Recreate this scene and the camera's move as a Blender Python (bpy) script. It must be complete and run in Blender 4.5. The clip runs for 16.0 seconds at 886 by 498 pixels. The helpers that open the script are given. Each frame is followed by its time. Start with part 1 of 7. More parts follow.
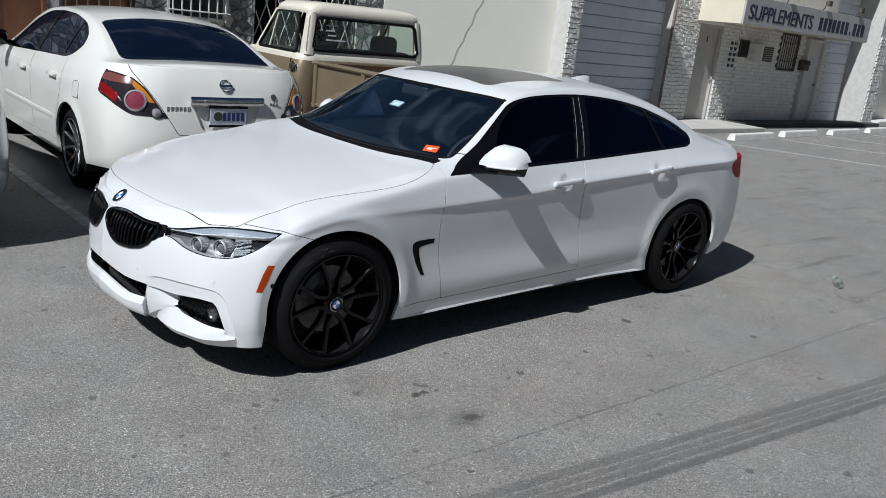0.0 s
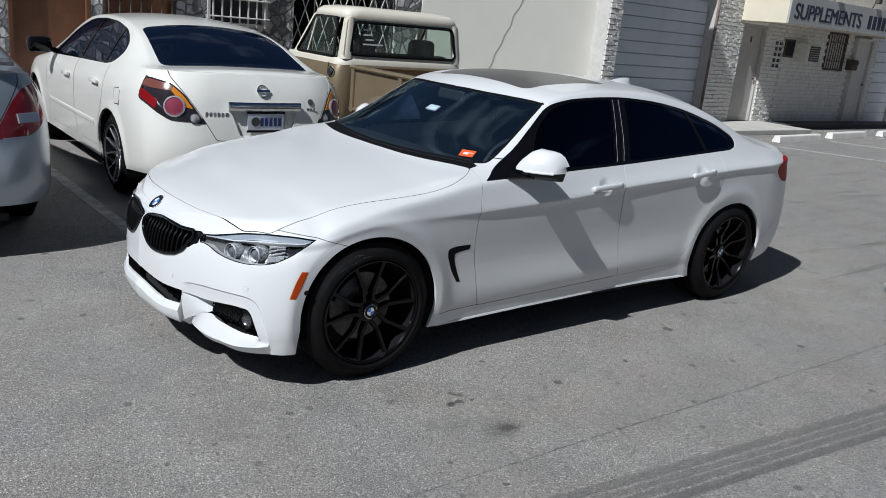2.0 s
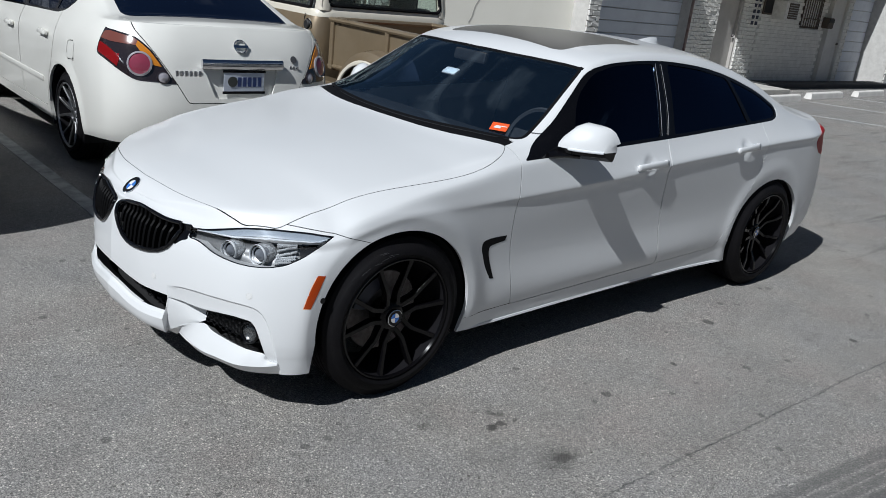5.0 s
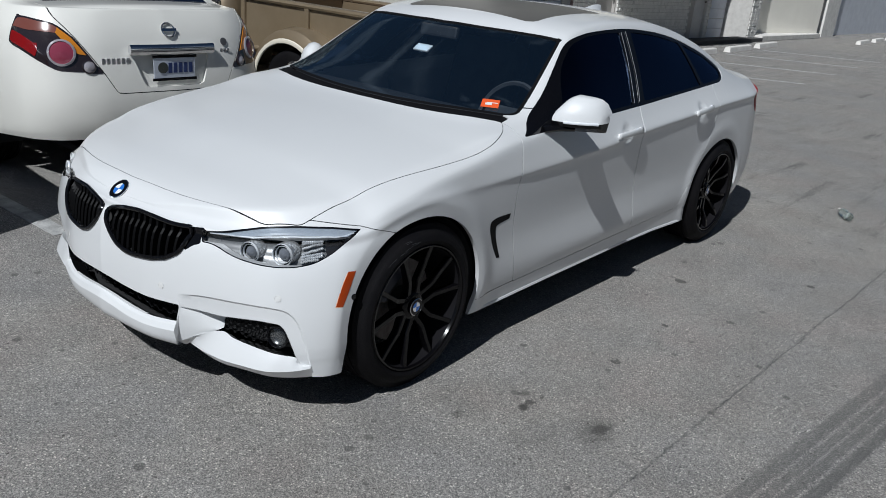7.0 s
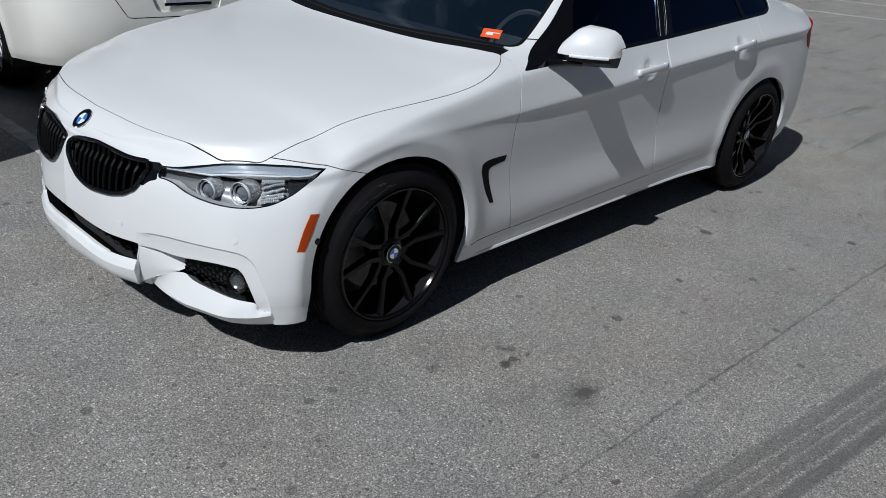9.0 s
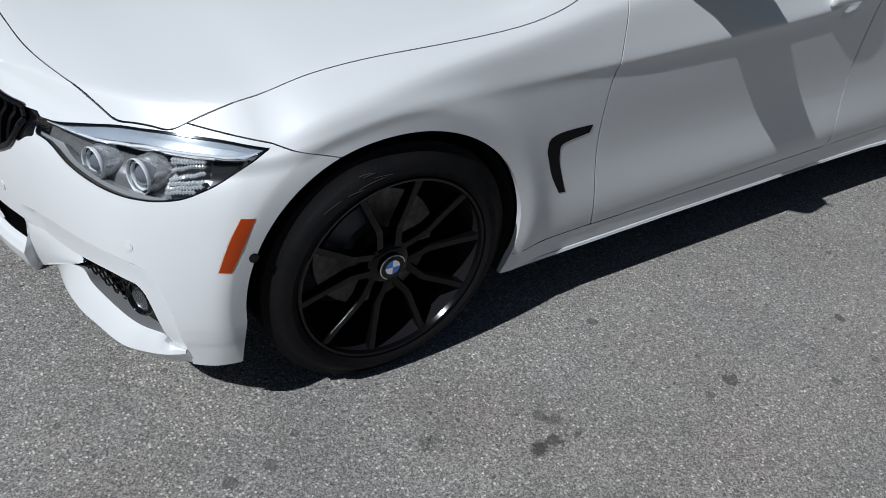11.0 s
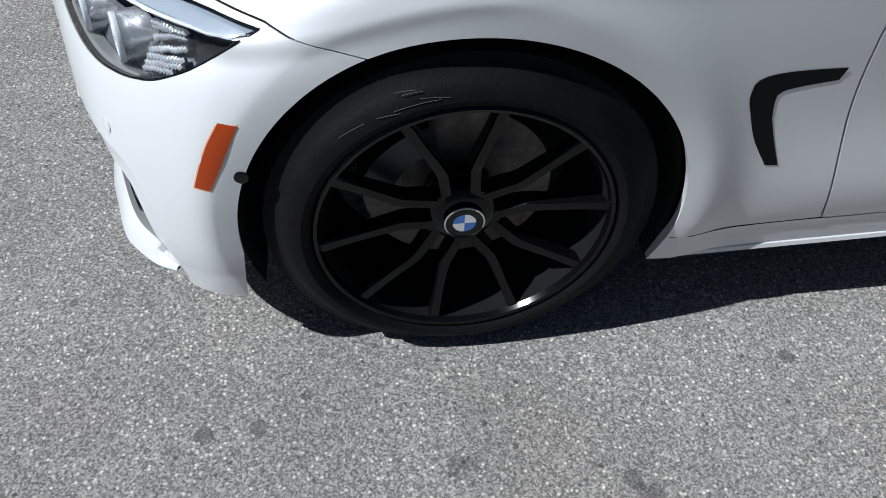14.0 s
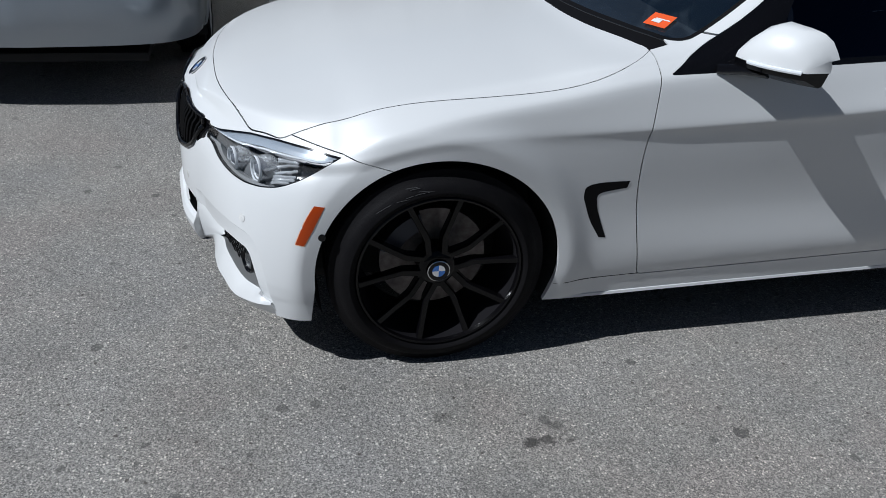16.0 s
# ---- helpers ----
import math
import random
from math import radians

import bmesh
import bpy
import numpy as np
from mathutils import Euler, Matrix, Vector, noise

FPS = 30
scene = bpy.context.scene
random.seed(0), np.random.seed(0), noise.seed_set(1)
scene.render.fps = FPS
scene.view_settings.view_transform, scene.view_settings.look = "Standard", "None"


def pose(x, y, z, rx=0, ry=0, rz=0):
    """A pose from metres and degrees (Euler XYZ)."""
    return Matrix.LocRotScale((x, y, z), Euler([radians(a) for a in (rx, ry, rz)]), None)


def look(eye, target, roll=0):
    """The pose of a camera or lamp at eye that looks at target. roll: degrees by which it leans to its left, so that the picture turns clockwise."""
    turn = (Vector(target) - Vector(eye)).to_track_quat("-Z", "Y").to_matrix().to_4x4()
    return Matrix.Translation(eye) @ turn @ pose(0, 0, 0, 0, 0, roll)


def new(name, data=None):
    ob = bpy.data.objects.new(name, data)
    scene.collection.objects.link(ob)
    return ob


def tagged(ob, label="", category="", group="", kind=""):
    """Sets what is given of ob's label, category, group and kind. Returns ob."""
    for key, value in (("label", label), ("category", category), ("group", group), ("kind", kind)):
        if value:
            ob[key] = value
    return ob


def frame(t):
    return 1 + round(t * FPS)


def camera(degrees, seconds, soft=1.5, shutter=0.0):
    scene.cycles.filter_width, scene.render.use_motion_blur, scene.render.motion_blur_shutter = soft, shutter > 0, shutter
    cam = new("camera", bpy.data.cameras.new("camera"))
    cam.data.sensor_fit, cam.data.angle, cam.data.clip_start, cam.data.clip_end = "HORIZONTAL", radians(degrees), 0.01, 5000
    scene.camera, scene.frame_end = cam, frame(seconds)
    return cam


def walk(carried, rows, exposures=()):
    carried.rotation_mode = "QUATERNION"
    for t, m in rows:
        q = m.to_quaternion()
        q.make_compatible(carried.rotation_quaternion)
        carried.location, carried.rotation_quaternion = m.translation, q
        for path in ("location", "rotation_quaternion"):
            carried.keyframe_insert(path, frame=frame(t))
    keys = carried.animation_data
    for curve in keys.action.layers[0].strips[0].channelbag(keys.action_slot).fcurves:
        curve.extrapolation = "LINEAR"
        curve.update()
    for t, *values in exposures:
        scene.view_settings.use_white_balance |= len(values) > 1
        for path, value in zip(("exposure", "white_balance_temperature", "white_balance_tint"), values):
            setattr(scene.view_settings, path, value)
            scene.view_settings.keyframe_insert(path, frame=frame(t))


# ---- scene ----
import collections
cam = camera(57.9, 16.0, soft=0.65)
PATH = [
    (0, (-2.003, -3.819, 1.657), (-0.719, -2.386, 1.111), 6.3),
    (0.5, (-1.966, -3.809, 1.663), (-0.699, -2.362, 1.116), 4.9),
    (1, (-1.964, -3.805, 1.66), (-0.699, -2.354, 1.115), 5.1),
    (1.5, (-1.962, -3.809, 1.662), (-0.719, -2.34, 1.116), 5.4),
    (2, (-1.951, -3.777, 1.656), (-0.741, -2.282, 1.108), 5.6),
    (2.5, (-1.883, -3.709, 1.66), (-0.677, -2.226, 1.073), 5.6),
    (3, (-1.784, -3.641, 1.658), (-0.579, -2.155, 1.076), 6.3),
    (3.5, (-1.726, -3.6, 1.655), (-0.549, -2.094, 1.068), 6.7),
    (3.7, (-1.731, -3.551, 1.65), (-0.561, -2.041, 1.059), 7.0),
    (5.8, (-1.884, -2.866, 1.587), (-0.529, -1.567, 0.896), 7.5),
    (6, (-1.9, -2.83, 1.583), (-0.539, -1.543, 0.881), 7.8),
    (6.5, (-2.025, -2.727, 1.594), (-0.629, -1.475, 0.898), 6.0),
    (7, (-2.135, -2.669, 1.588), (-0.66, -1.505, 0.904), 5.3),
    (7.5, (-2.162, -2.655, 1.578), (-0.686, -1.495, 0.888), 5.4),
    (8, (-2.132, -2.656, 1.587), (-0.639, -1.523, 0.891), 5.4),
    (8.5, (-2.006, -2.696, 1.58), (-0.548, -1.552, 0.829), 4.4),
    (9, (-1.771, -2.744, 1.564), (-0.437, -1.517, 0.718), 5.5),
    (9.5, (-1.537, -2.605, 1.509), (-0.299, -1.351, 0.564), 4.7),
    (9.7, (-1.436, -2.538, 1.502), (-0.224, -1.273, 0.537), 5.1),
    (11.8, (-0.479, -1.998, 1.425), (0.196, -0.642, 0.118), 6.6),
    (12, (-0.399, -1.962, 1.399), (0.17, -0.594, 0.056), 6.3),
    (12.5, (-0.265, -1.883, 1.346), (0.069, -0.5, -0.06), 4.9),
    (13, (-0.215, -1.834, 1.323), (0.043, -0.446, -0.093), 3.9),
    (13.5, (-0.185, -1.802, 1.298), (0.036, -0.441, -0.15), 2.5),
    (14, (-0.164, -1.804, 1.286), (0.023, -0.465, -0.188), 1.4),
    (14.5, (-0.2, -1.904, 1.327), (-0.029, -0.496, -0.083), 1.3),
    (15, (-0.33, -2.189, 1.417), (-0.037, -0.669, 0.151), 5.2),
    (15.5, (-0.425, -2.493, 1.505), (-0.071, -0.889, 0.365), 5.5),
    (16, (-0.506, -2.853, 1.578), (-0.068, -1.175, 0.581), 3.8),
]
walk(cam, [(t, look(eye, target, roll)) for t, eye, target, roll in PATH], exposures=[(0, -0.01, 5960, 8), (3, -0.04, 5960, 8), (6, -0.19, 5960, 8), (7, -0.27, 5960, 8), (9.5, -0.27, 5960, 8), (12, -0.16, 5840, 8), (13, 0.01, 5840, 8), (14, 0.18, 5840, 8), (14.5, 0.29, 5840, 8), (15, -0.01, 5840, 8), (15.5, -0.07, 5840, 8), (16, -0.19, 5840, 8)])

# ---- world, sun ----
SUN_DIR = Vector((-0.90, -0.16, 1.0)).normalized()      # towards the sun
world = bpy.data.worlds.new("world")
scene.world = world
world.use_nodes = True
wn, wl = world.node_tree.nodes, world.node_tree.links
wn.clear()
w_out, w_bg, w_sky = wn.new("ShaderNodeOutputWorld"), wn.new("ShaderNodeBackground"), wn.new("ShaderNodeTexSky")
w_sky.sky_type, w_sky.sun_disc = "NISHITA", False
w_sky.sun_elevation = math.asin(SUN_DIR.z)
w_sky.sun_rotation = math.atan2(SUN_DIR.x, SUN_DIR.y)
w_sky.air_density, w_sky.dust_density, w_sky.ozone_density = 1.0, 0.6, 3.0
w_bg.inputs["Strength"].default_value = 0.023
# thin broken cloud over the sky
w_tc, w_map, w_noise, w_ramp, w_mix = (wn.new(k) for k in ("ShaderNodeTexCoord", "ShaderNodeMapping", "ShaderNodeTexNoise", "ShaderNodeValToRGB", "ShaderNodeMixRGB"))
w_map.inputs["Scale"].default_value = (1.0, 1.0, 2.2)
w_noise.inputs["Scale"].default_value, w_noise.inputs["Detail"].default_value, w_noise.inputs["Roughness"].default_value = 2.6, 6.0, 0.6
w_ramp.color_ramp.elements[0].position, w_ramp.color_ramp.elements[1].position = 0.57, 0.82
w_mix.inputs[2].default_value = (20.0, 20.8, 22.0, 1)
wl.new(w_tc.outputs["Generated"], w_map.inputs[0])
wl.new(w_map.outputs[0], w_noise.inputs["Vector"])
wl.new(w_noise.outputs[0], w_ramp.inputs[0])
wl.new(w_ramp.outputs[0], w_mix.inputs[0])
wl.new(w_sky.outputs[0], w_mix.inputs[1])
wl.new(w_mix.outputs[0], w_bg.inputs["Color"])
wl.new(w_bg.outputs[0], w_out.inputs["Surface"])

sun = new("sun", bpy.data.lights.new("sun", "SUN"))
sun.data.energy, sun.data.angle, sun.data.color = 4.85, radians(0.55), (1.0, 0.975, 0.94)
sun.matrix_world = look(SUN_DIR * 40, (0, 0, 0))

# ---- materials ----
def material(name, color=(0.8, 0.8, 0.8), rough=0.5, metal=0.0, coat=0.0, coat_rough=0.03, spec=0.5, emit=None, alpha=1.0, trans=0.0, ior=1.5):
    m = bpy.data.materials.new(name)
    m.use_nodes = True
    b = m.node_tree.nodes["Principled BSDF"]
    b.inputs["Base Color"].default_value = (*color, 1)
    b.inputs["Roughness"].default_value = rough
    b.inputs["Metallic"].default_value = metal
    b.inputs["Coat Weight"].default_value = coat
    b.inputs["Coat Roughness"].default_value = coat_rough
    b.inputs["Specular IOR Level"].default_value = spec
    b.inputs["Transmission Weight"].default_value = trans
    b.inputs["IOR"].default_value = ior
    if emit:
        b.inputs["Emission Color"].default_value = (*emit[:3], 1)
        b.inputs["Emission Strength"].default_value = emit[3]
    return m


def node(m, kind, **values):
    n = m.node_tree.nodes.new(kind)
    for k, v in values.items():
        n.inputs[k.replace("_", " ")].default_value = v
    return n


def link(m, a, b):
    m.node_tree.links.new(a, b)


def bsdf(m):
    return m.node_tree.nodes["Principled BSDF"]


def coords(m, scale=(1, 1, 1), kind="Object"):
    tc, mp = node(m, "ShaderNodeTexCoord"), node(m, "ShaderNodeMapping")
    mp.inputs["Scale"].default_value = scale
    link(m, tc.outputs[kind], mp.inputs[0])
    return mp.outputs[0]


def ramp(m, source, stops):
    r = node(m, "ShaderNodeValToRGB")
    els = r.color_ramp.elements
    while len(els) < len(stops):
        els.new(0.5)
    for e, (p, c) in zip(els, stops):
        e.position, e.color = p, (*c, 1) if len(c) == 3 else c
    link(m, source, r.inputs[0])
    return r.outputs[0]


def noise_tex(m, vec, scale, detail=4.0, rough=0.55):
    n = node(m, "ShaderNodeTexNoise", Scale=scale, Detail=detail, Roughness=rough)
    link(m, vec, n.inputs["Vector"])
    return n.outputs[0]


def mix(m, fac, a, b, blend="MIX"):
    n = node(m, "ShaderNodeMixRGB")
    n.blend_type = blend
    for s, v in ((0, fac), (1, a), (2, b)):
        if hasattr(v, "links"):
            link(m, v, n.inputs[s])
        else:
            n.inputs[s].default_value = v if s == 0 else (*v, 1)
    return n.outputs[0]


def maths(m, op, a, b=None, c=None, clamp=False):
    n = node(m, "ShaderNodeMath")
    n.operation, n.use_clamp = op, clamp
    for s, v in ((0, a), (1, b), (2, c)):
        if v is None:
            continue
        if hasattr(v, "links"):
            link(m, v, n.inputs[s])
        else:
            n.inputs[s].default_value = v
    return n.outputs[0]


def bump(m, height, strength=0.3, distance=0.01):
    b = node(m, "ShaderNodeBump", Strength=strength, Distance=distance)
    link(m, height, b.inputs["Height"])
    link(m, b.outputs[0], bsdf(m).inputs["Normal"])


def worn(name, color, color2, scale=6.0, rough=0.6, rough2=0.8, fine=60.0, bump_strength=0.15, bump_distance=0.004, metal=0.0, spread=(0.35, 0.7)):
    """A surface with blotches at one scale and grain at another."""
    m = material(name, color, rough, metal)
    v = coords(m)
    big, small = noise_tex(m, v, scale, 6, 0.6), noise_tex(m, v, fine, 3, 0.6)
    both = maths(m, "ADD", maths(m, "MULTIPLY", big, 0.7), maths(m, "MULTIPLY", small, 0.3))
    link(m, ramp(m, both, [(spread[0], color), (spread[1], color2)]), bsdf(m).inputs["Base Color"])
    link(m, ramp(m, big, [(0.3, (rough,) * 3), (0.7, (rough2,) * 3)]), bsdf(m).inputs["Roughness"])
    bump(m, small, bump_strength, bump_distance)
    return m


def paint(name, color, dust=(0.55, 0.53, 0.50), amount=0.12, rough=0.32, coat=1.0, metal=0.0):
    """Car paint under clear coat with a faint film of dust."""
    m = material(name, color, rough, metal, coat=coat, coat_rough=0.06)
    v = coords(m)
    n1, n2 = noise_tex(m, v, 3.0, 6, 0.65), noise_tex(m, v, 180.0, 2, 0.5)
    dusty = maths(m, "MULTIPLY", ramp(m, n1, [(0.42, (0, 0, 0)), (0.75, (1, 1, 1))]), amount)
    link(m, mix(m, dusty, color, dust), bsdf(m).inputs["Base Color"])
    link(m, maths(m, "ADD", maths(m, "MULTIPLY", n1, 0.08), 0.05), bsdf(m).inputs["Coat Roughness"])
    bump(m, n2, 0.02, 0.0005)
    return m


WHITE_PAINT = paint("white_car_paint", (0.68, 0.69, 0.695), amount=0.05, rough=0.42, coat=0.7)
PEARL_PAINT = paint("cream_white_car_paint", (0.78, 0.77, 0.72), amount=0.10)
SILVER_PAINT = paint("silver_car_paint", (0.36, 0.41, 0.47), amount=0.1, metal=0.55, rough=0.35)
TAN_PAINT = paint("tan_truck_paint", (0.225, 0.172, 0.108), amount=0.25, metal=0.35, rough=0.4, dust=(0.35, 0.3, 0.22))
CREAM_PAINT = paint("cream_truck_paint", (0.74, 0.69, 0.58), amount=0.15, rough=0.4)
BLACK_GLOSS = material("gloss_black_plastic", (0.004, 0.004, 0.005), 0.08, spec=0.35)
BLACK_WHEEL = material("satin_black_wheel_paint", (0.003, 0.0028, 0.0035), 0.16, spec=0.26)
BARREL = material("matt_black_barrel", (0.010, 0.0095, 0.011), 0.85, spec=0.05)
BLACK_MATT = worn("matt_black_plastic", (0.012, 0.012, 0.013), (0.03, 0.03, 0.03), 9, 0.6, 0.75)
SEAL = material("black_rubber_seal", (0.005, 0.005, 0.006), 0.6, spec=0.12)
UNDER = material("dark_underbody", (0.012, 0.012, 0.013), 0.85)
RUBBER = worn("tyre_rubber", (0.005, 0.0048, 0.006), (0.009, 0.0085, 0.009), 14, 0.6, 0.75, fine=160, bump_strength=0.3)
bsdf(RUBBER).inputs["Specular IOR Level"].default_value = 0.1
CHROME = material("chrome", (0.75, 0.76, 0.78), 0.07, 1.0)
ALLOY = worn("grey_alloy", (0.42, 0.42, 0.43), (0.28, 0.28, 0.285), 20, 0.3, 0.45, metal=1.0)
STEEL = worn("brake_steel", (0.20, 0.185, 0.185), (0.12, 0.11, 0.105), 30, 0.4, 0.6, metal=0.9)
GLASS_DARK = material("tinted_glass", (0.003, 0.006, 0.016), 0.02, spec=0.5)
bsdf(GLASS_DARK).inputs["Specular Tint"].default_value = (0.5, 0.66, 1.0, 1)
def pane(name, tint, ior=1.5, gloss=(1, 1, 1), film=0.0, dust=(0.42, 0.50, 0.47)):
    m = material(name, tint, 0.0, trans=0.0)
    t, g, x, f = node(m, "ShaderNodeBsdfTransparent"), node(m, "ShaderNodeBsdfGlossy", Roughness=0.0), node(m, "ShaderNodeMixShader"), node(m, "ShaderNodeFresnel", IOR=ior)
    t.inputs["Color"].default_value, g.inputs["Color"].default_value = (*tint, 1), (*gloss, 1)
    if ior:
        link(m, f.outputs[0], x.inputs[0])
    else:
        x.inputs[0].default_value = 0.05
    link(m, t.outputs[0], x.inputs[1])
    link(m, g.outputs[0], x.inputs[2])
    last = x
    if film:                                                   # a thin scattering film: dust on the truck's panes, painted bluish haze on the windscreen
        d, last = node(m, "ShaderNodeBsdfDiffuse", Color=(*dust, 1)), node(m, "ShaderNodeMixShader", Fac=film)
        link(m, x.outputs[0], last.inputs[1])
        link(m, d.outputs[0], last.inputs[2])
    link(m, last.outputs[0], m.node_tree.nodes["Material Output"].inputs[0])
    return m


# blue gloss and blue film put sky reflection and haze into the windscreen
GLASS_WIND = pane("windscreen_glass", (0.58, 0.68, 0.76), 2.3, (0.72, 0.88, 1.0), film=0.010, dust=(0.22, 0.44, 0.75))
GLASS_SIDE = pane("smoked_glass", (0.03, 0.04, 0.06), 1.55, (0.45, 0.62, 1.0))
GLASS_TRUCK = pane("truck_glass", (0.93, 0.975, 0.95), 0, film=0.025)
LENS = pane("lamp_lens", (0.93, 0.94, 0.95))


# ---- helpers for meshes ----
def mesh_object(name, verts, faces, mat, parent=None, label="", smooth=False, normals=None):
    me = bpy.data.meshes.new(name)
    me.from_pydata([tuple(map(float, v)) for v in verts], [], [tuple(f) for f in faces])
    me.materials.append(mat)
    if smooth or normals is not None:
        me.polygons.foreach_set("use_smooth", [True] * len(me.polygons))
    if normals is not None:
        me.normals_split_custom_set_from_vertices([tuple(map(float, n)) for n in normals])
    me.update()
    ob = new(name, me)
    if parent is not None:
        ob.parent = parent
    if label:
        ob["label"] = label
    return ob


def part(name, bm, mat, parent=None, label="", smooth=False):
    me = bpy.data.meshes.new(name)
    bm.normal_update()
    bm.to_mesh(me)
    bm.free()
    me.materials.append(mat)
    if smooth:
        me.polygons.foreach_set("use_smooth", [True] * len(me.polygons))
        me.set_sharp_from_angle(angle=radians(38))
    ob = new(name, me)
    if parent is not None:
        ob.parent = parent
    if label:
        ob["label"] = label
    return ob


def thing(name, m, label, category, group="", kind=""):
    ob = new(name)
    ob.empty_display_size = 0.2
    ob.matrix_world = m
    return tagged(ob, label, category, group, kind)


def box_bm(size, at=(0, 0, 0), bevel=0.0, segments=2, bm=None, turn=None):
    """A bevelled block of the given size, centred at a place."""
    out = bm or bmesh.new()
    tmp = bmesh.new()
    bmesh.ops.create_cube(tmp, size=1.0)
    bmesh.ops.scale(tmp, vec=size, verts=tmp.verts)
    if bevel:
        bmesh.ops.bevel(tmp, geom=tmp.edges[:], offset=bevel, segments=segments, profile=0.6, affect="EDGES")
    if turn is not None:
        bmesh.ops.transform(tmp, matrix=turn, verts=tmp.verts)
    bmesh.ops.translate(tmp, vec=at, verts=tmp.verts)
    add_bm(out, tmp)
    return out


def add_bm(out, tmp):
    keep = {v: out.verts.new(v.co) for v in tmp.verts}
    for f in tmp.faces:
        try:
            out.faces.new([keep[v] for v in f.verts])
        except ValueError:
            pass
    tmp.free()


def lathe(profile, n=48, axis="Y", bm=None, close=False):
    """Turns (radius, height) pairs about an axis."""
    out = bm or bmesh.new()
    rings = []
    for r, h in profile:
        ring = []
        for k in range(n):
            a = 2 * math.pi * k / n
            c, s = r * math.cos(a), r * math.sin(a)
            ring.append(out.verts.new({"Y": (c, h, s), "Z": (c, s, h), "X": (h, c, s)}[axis]))
        rings.append(ring)
    pairs = list(zip(rings, rings[1:])) + ([(rings[-1], rings[0])] if close else [])
    for a, b in pairs:
        for k in range(n):
            out.faces.new((a[k], a[(k + 1) % n], b[(k + 1) % n], b[k]))
    return out


def tube(points, radius, sides=8, bm=None, caps=True, flat=None):
    """A round (or, with flat=(w, h), oval) bar along points."""
    out = bm or bmesh.new()
    pts = [Vector(p) for p in points]
    rings = []
    for i, p in enumerate(pts):
        d = (pts[min(i + 1, len(pts) - 1)] - pts[max(i - 1, 0)]).normalized()
        up = Vector((0, 0, 1)) if abs(d.z) < 0.9 else Vector((0, 1, 0))
        s = d.cross(up).normalized()
        u = s.cross(d)
        rw, rh = flat or (radius, radius)
        rings.append([out.verts.new(p + s * rw * math.cos(2 * math.pi * k / sides) + u * rh * math.sin(2 * math.pi * k / sides)) for k in range(sides)])
    for a, b in zip(rings, rings[1:]):
        for k in range(sides):
            out.faces.new((a[k], b[k], b[(k + 1) % sides], a[(k + 1) % sides]))
    if caps:
        out.faces.new(rings[0])
        out.faces.new(rings[-1][::-1])
    return out


def extrude_poly(points, depth, axis="y", at=0.0, bm=None):
    """A flat polygon given by two coordinates, thickened along the third axis."""
    out = bm or bmesh.new()
    def place(p, d):
        return {"y": (p[0], at + d, p[1]), "x": (at + d, p[0], p[1]), "z": (p[0], p[1], at + d)}[axis]
    a = [out.verts.new(place(p, 0)) for p in points]
    b = [out.verts.new(place(p, depth)) for p in points]
    n = len(points)
    out.faces.new(a)
    out.faces.new(b[::-1])
    for i in range(n):
        out.faces.new((a[i], b[i], b[(i + 1) % n], a[(i + 1) % n]))
    bmesh.ops.recalc_face_normals(out, faces=out.faces[:])
    return out


def text_mesh(name, words, size, m, mat, parent=None, depth=0.002, squeeze=1.0, bold=0.0):
    cu = bpy.data.curves.new(name, "FONT")
    cu.body, cu.size, cu.extrude = words, size, depth
    cu.align_x = "LEFT"
    tmp = bpy.data.objects.new(name, cu)
    scene.collection.objects.link(tmp)
    me = bpy.data.meshes.new_from_object(tmp.evaluated_get(bpy.context.evaluated_depsgraph_get()))
    bpy.data.objects.remove(tmp)
    me.transform(Matrix.Diagonal((squeeze, 1, 1, 1)))
    if bold:                                                   # thicker strokes: three passes side by side
        bm = bmesh.new()
        for k in (-1, 0, 1):
            step = me.copy()
            step.transform(Matrix.Translation((k * bold, 0, k * .0006)))
            bm.from_mesh(step)
            bpy.data.meshes.remove(step)
        bm.to_mesh(me)
        bm.free()
    me.transform(m)
    me.materials.clear()
    me.materials.append(mat)
    ob = new(name, me)
    if parent is not None:
        ob.parent = parent
    return ob


# ---- pressed-steel shells: a smooth skin that is cut into panels ----
def pchip(xs, ys, x):
    xs, ys, x = np.asarray(xs, float), np.asarray(ys, float), np.asarray(x, float)
    h, d = np.diff(xs), np.diff(ys) / np.diff(xs)
    m = np.zeros_like(ys)
    m[0], m[-1] = d[0], d[-1]
    same = d[:-1] * d[1:] > 0
    w1, w2 = 2 * h[1:] + h[:-1], h[1:] + 2 * h[:-1]
    with np.errstate(divide="ignore", invalid="ignore"):
        m[1:-1] = np.where(same, (w1 + w2) / (w1 / d[:-1] + w2 / d[1:]), 0)
    i = np.clip(np.searchsorted(xs, x) - 1, 0, len(h) - 1)
    t = np.clip((x - xs[i]) / h[i], 0, 1)
    return ((1 + 2 * t) * (1 - t) ** 2 * ys[i] + t * (1 - t) ** 2 * h[i] * m[i] + t * t * (3 - 2 * t) * ys[i + 1] + t * t * (t - 1) * h[i] * m[i + 1])


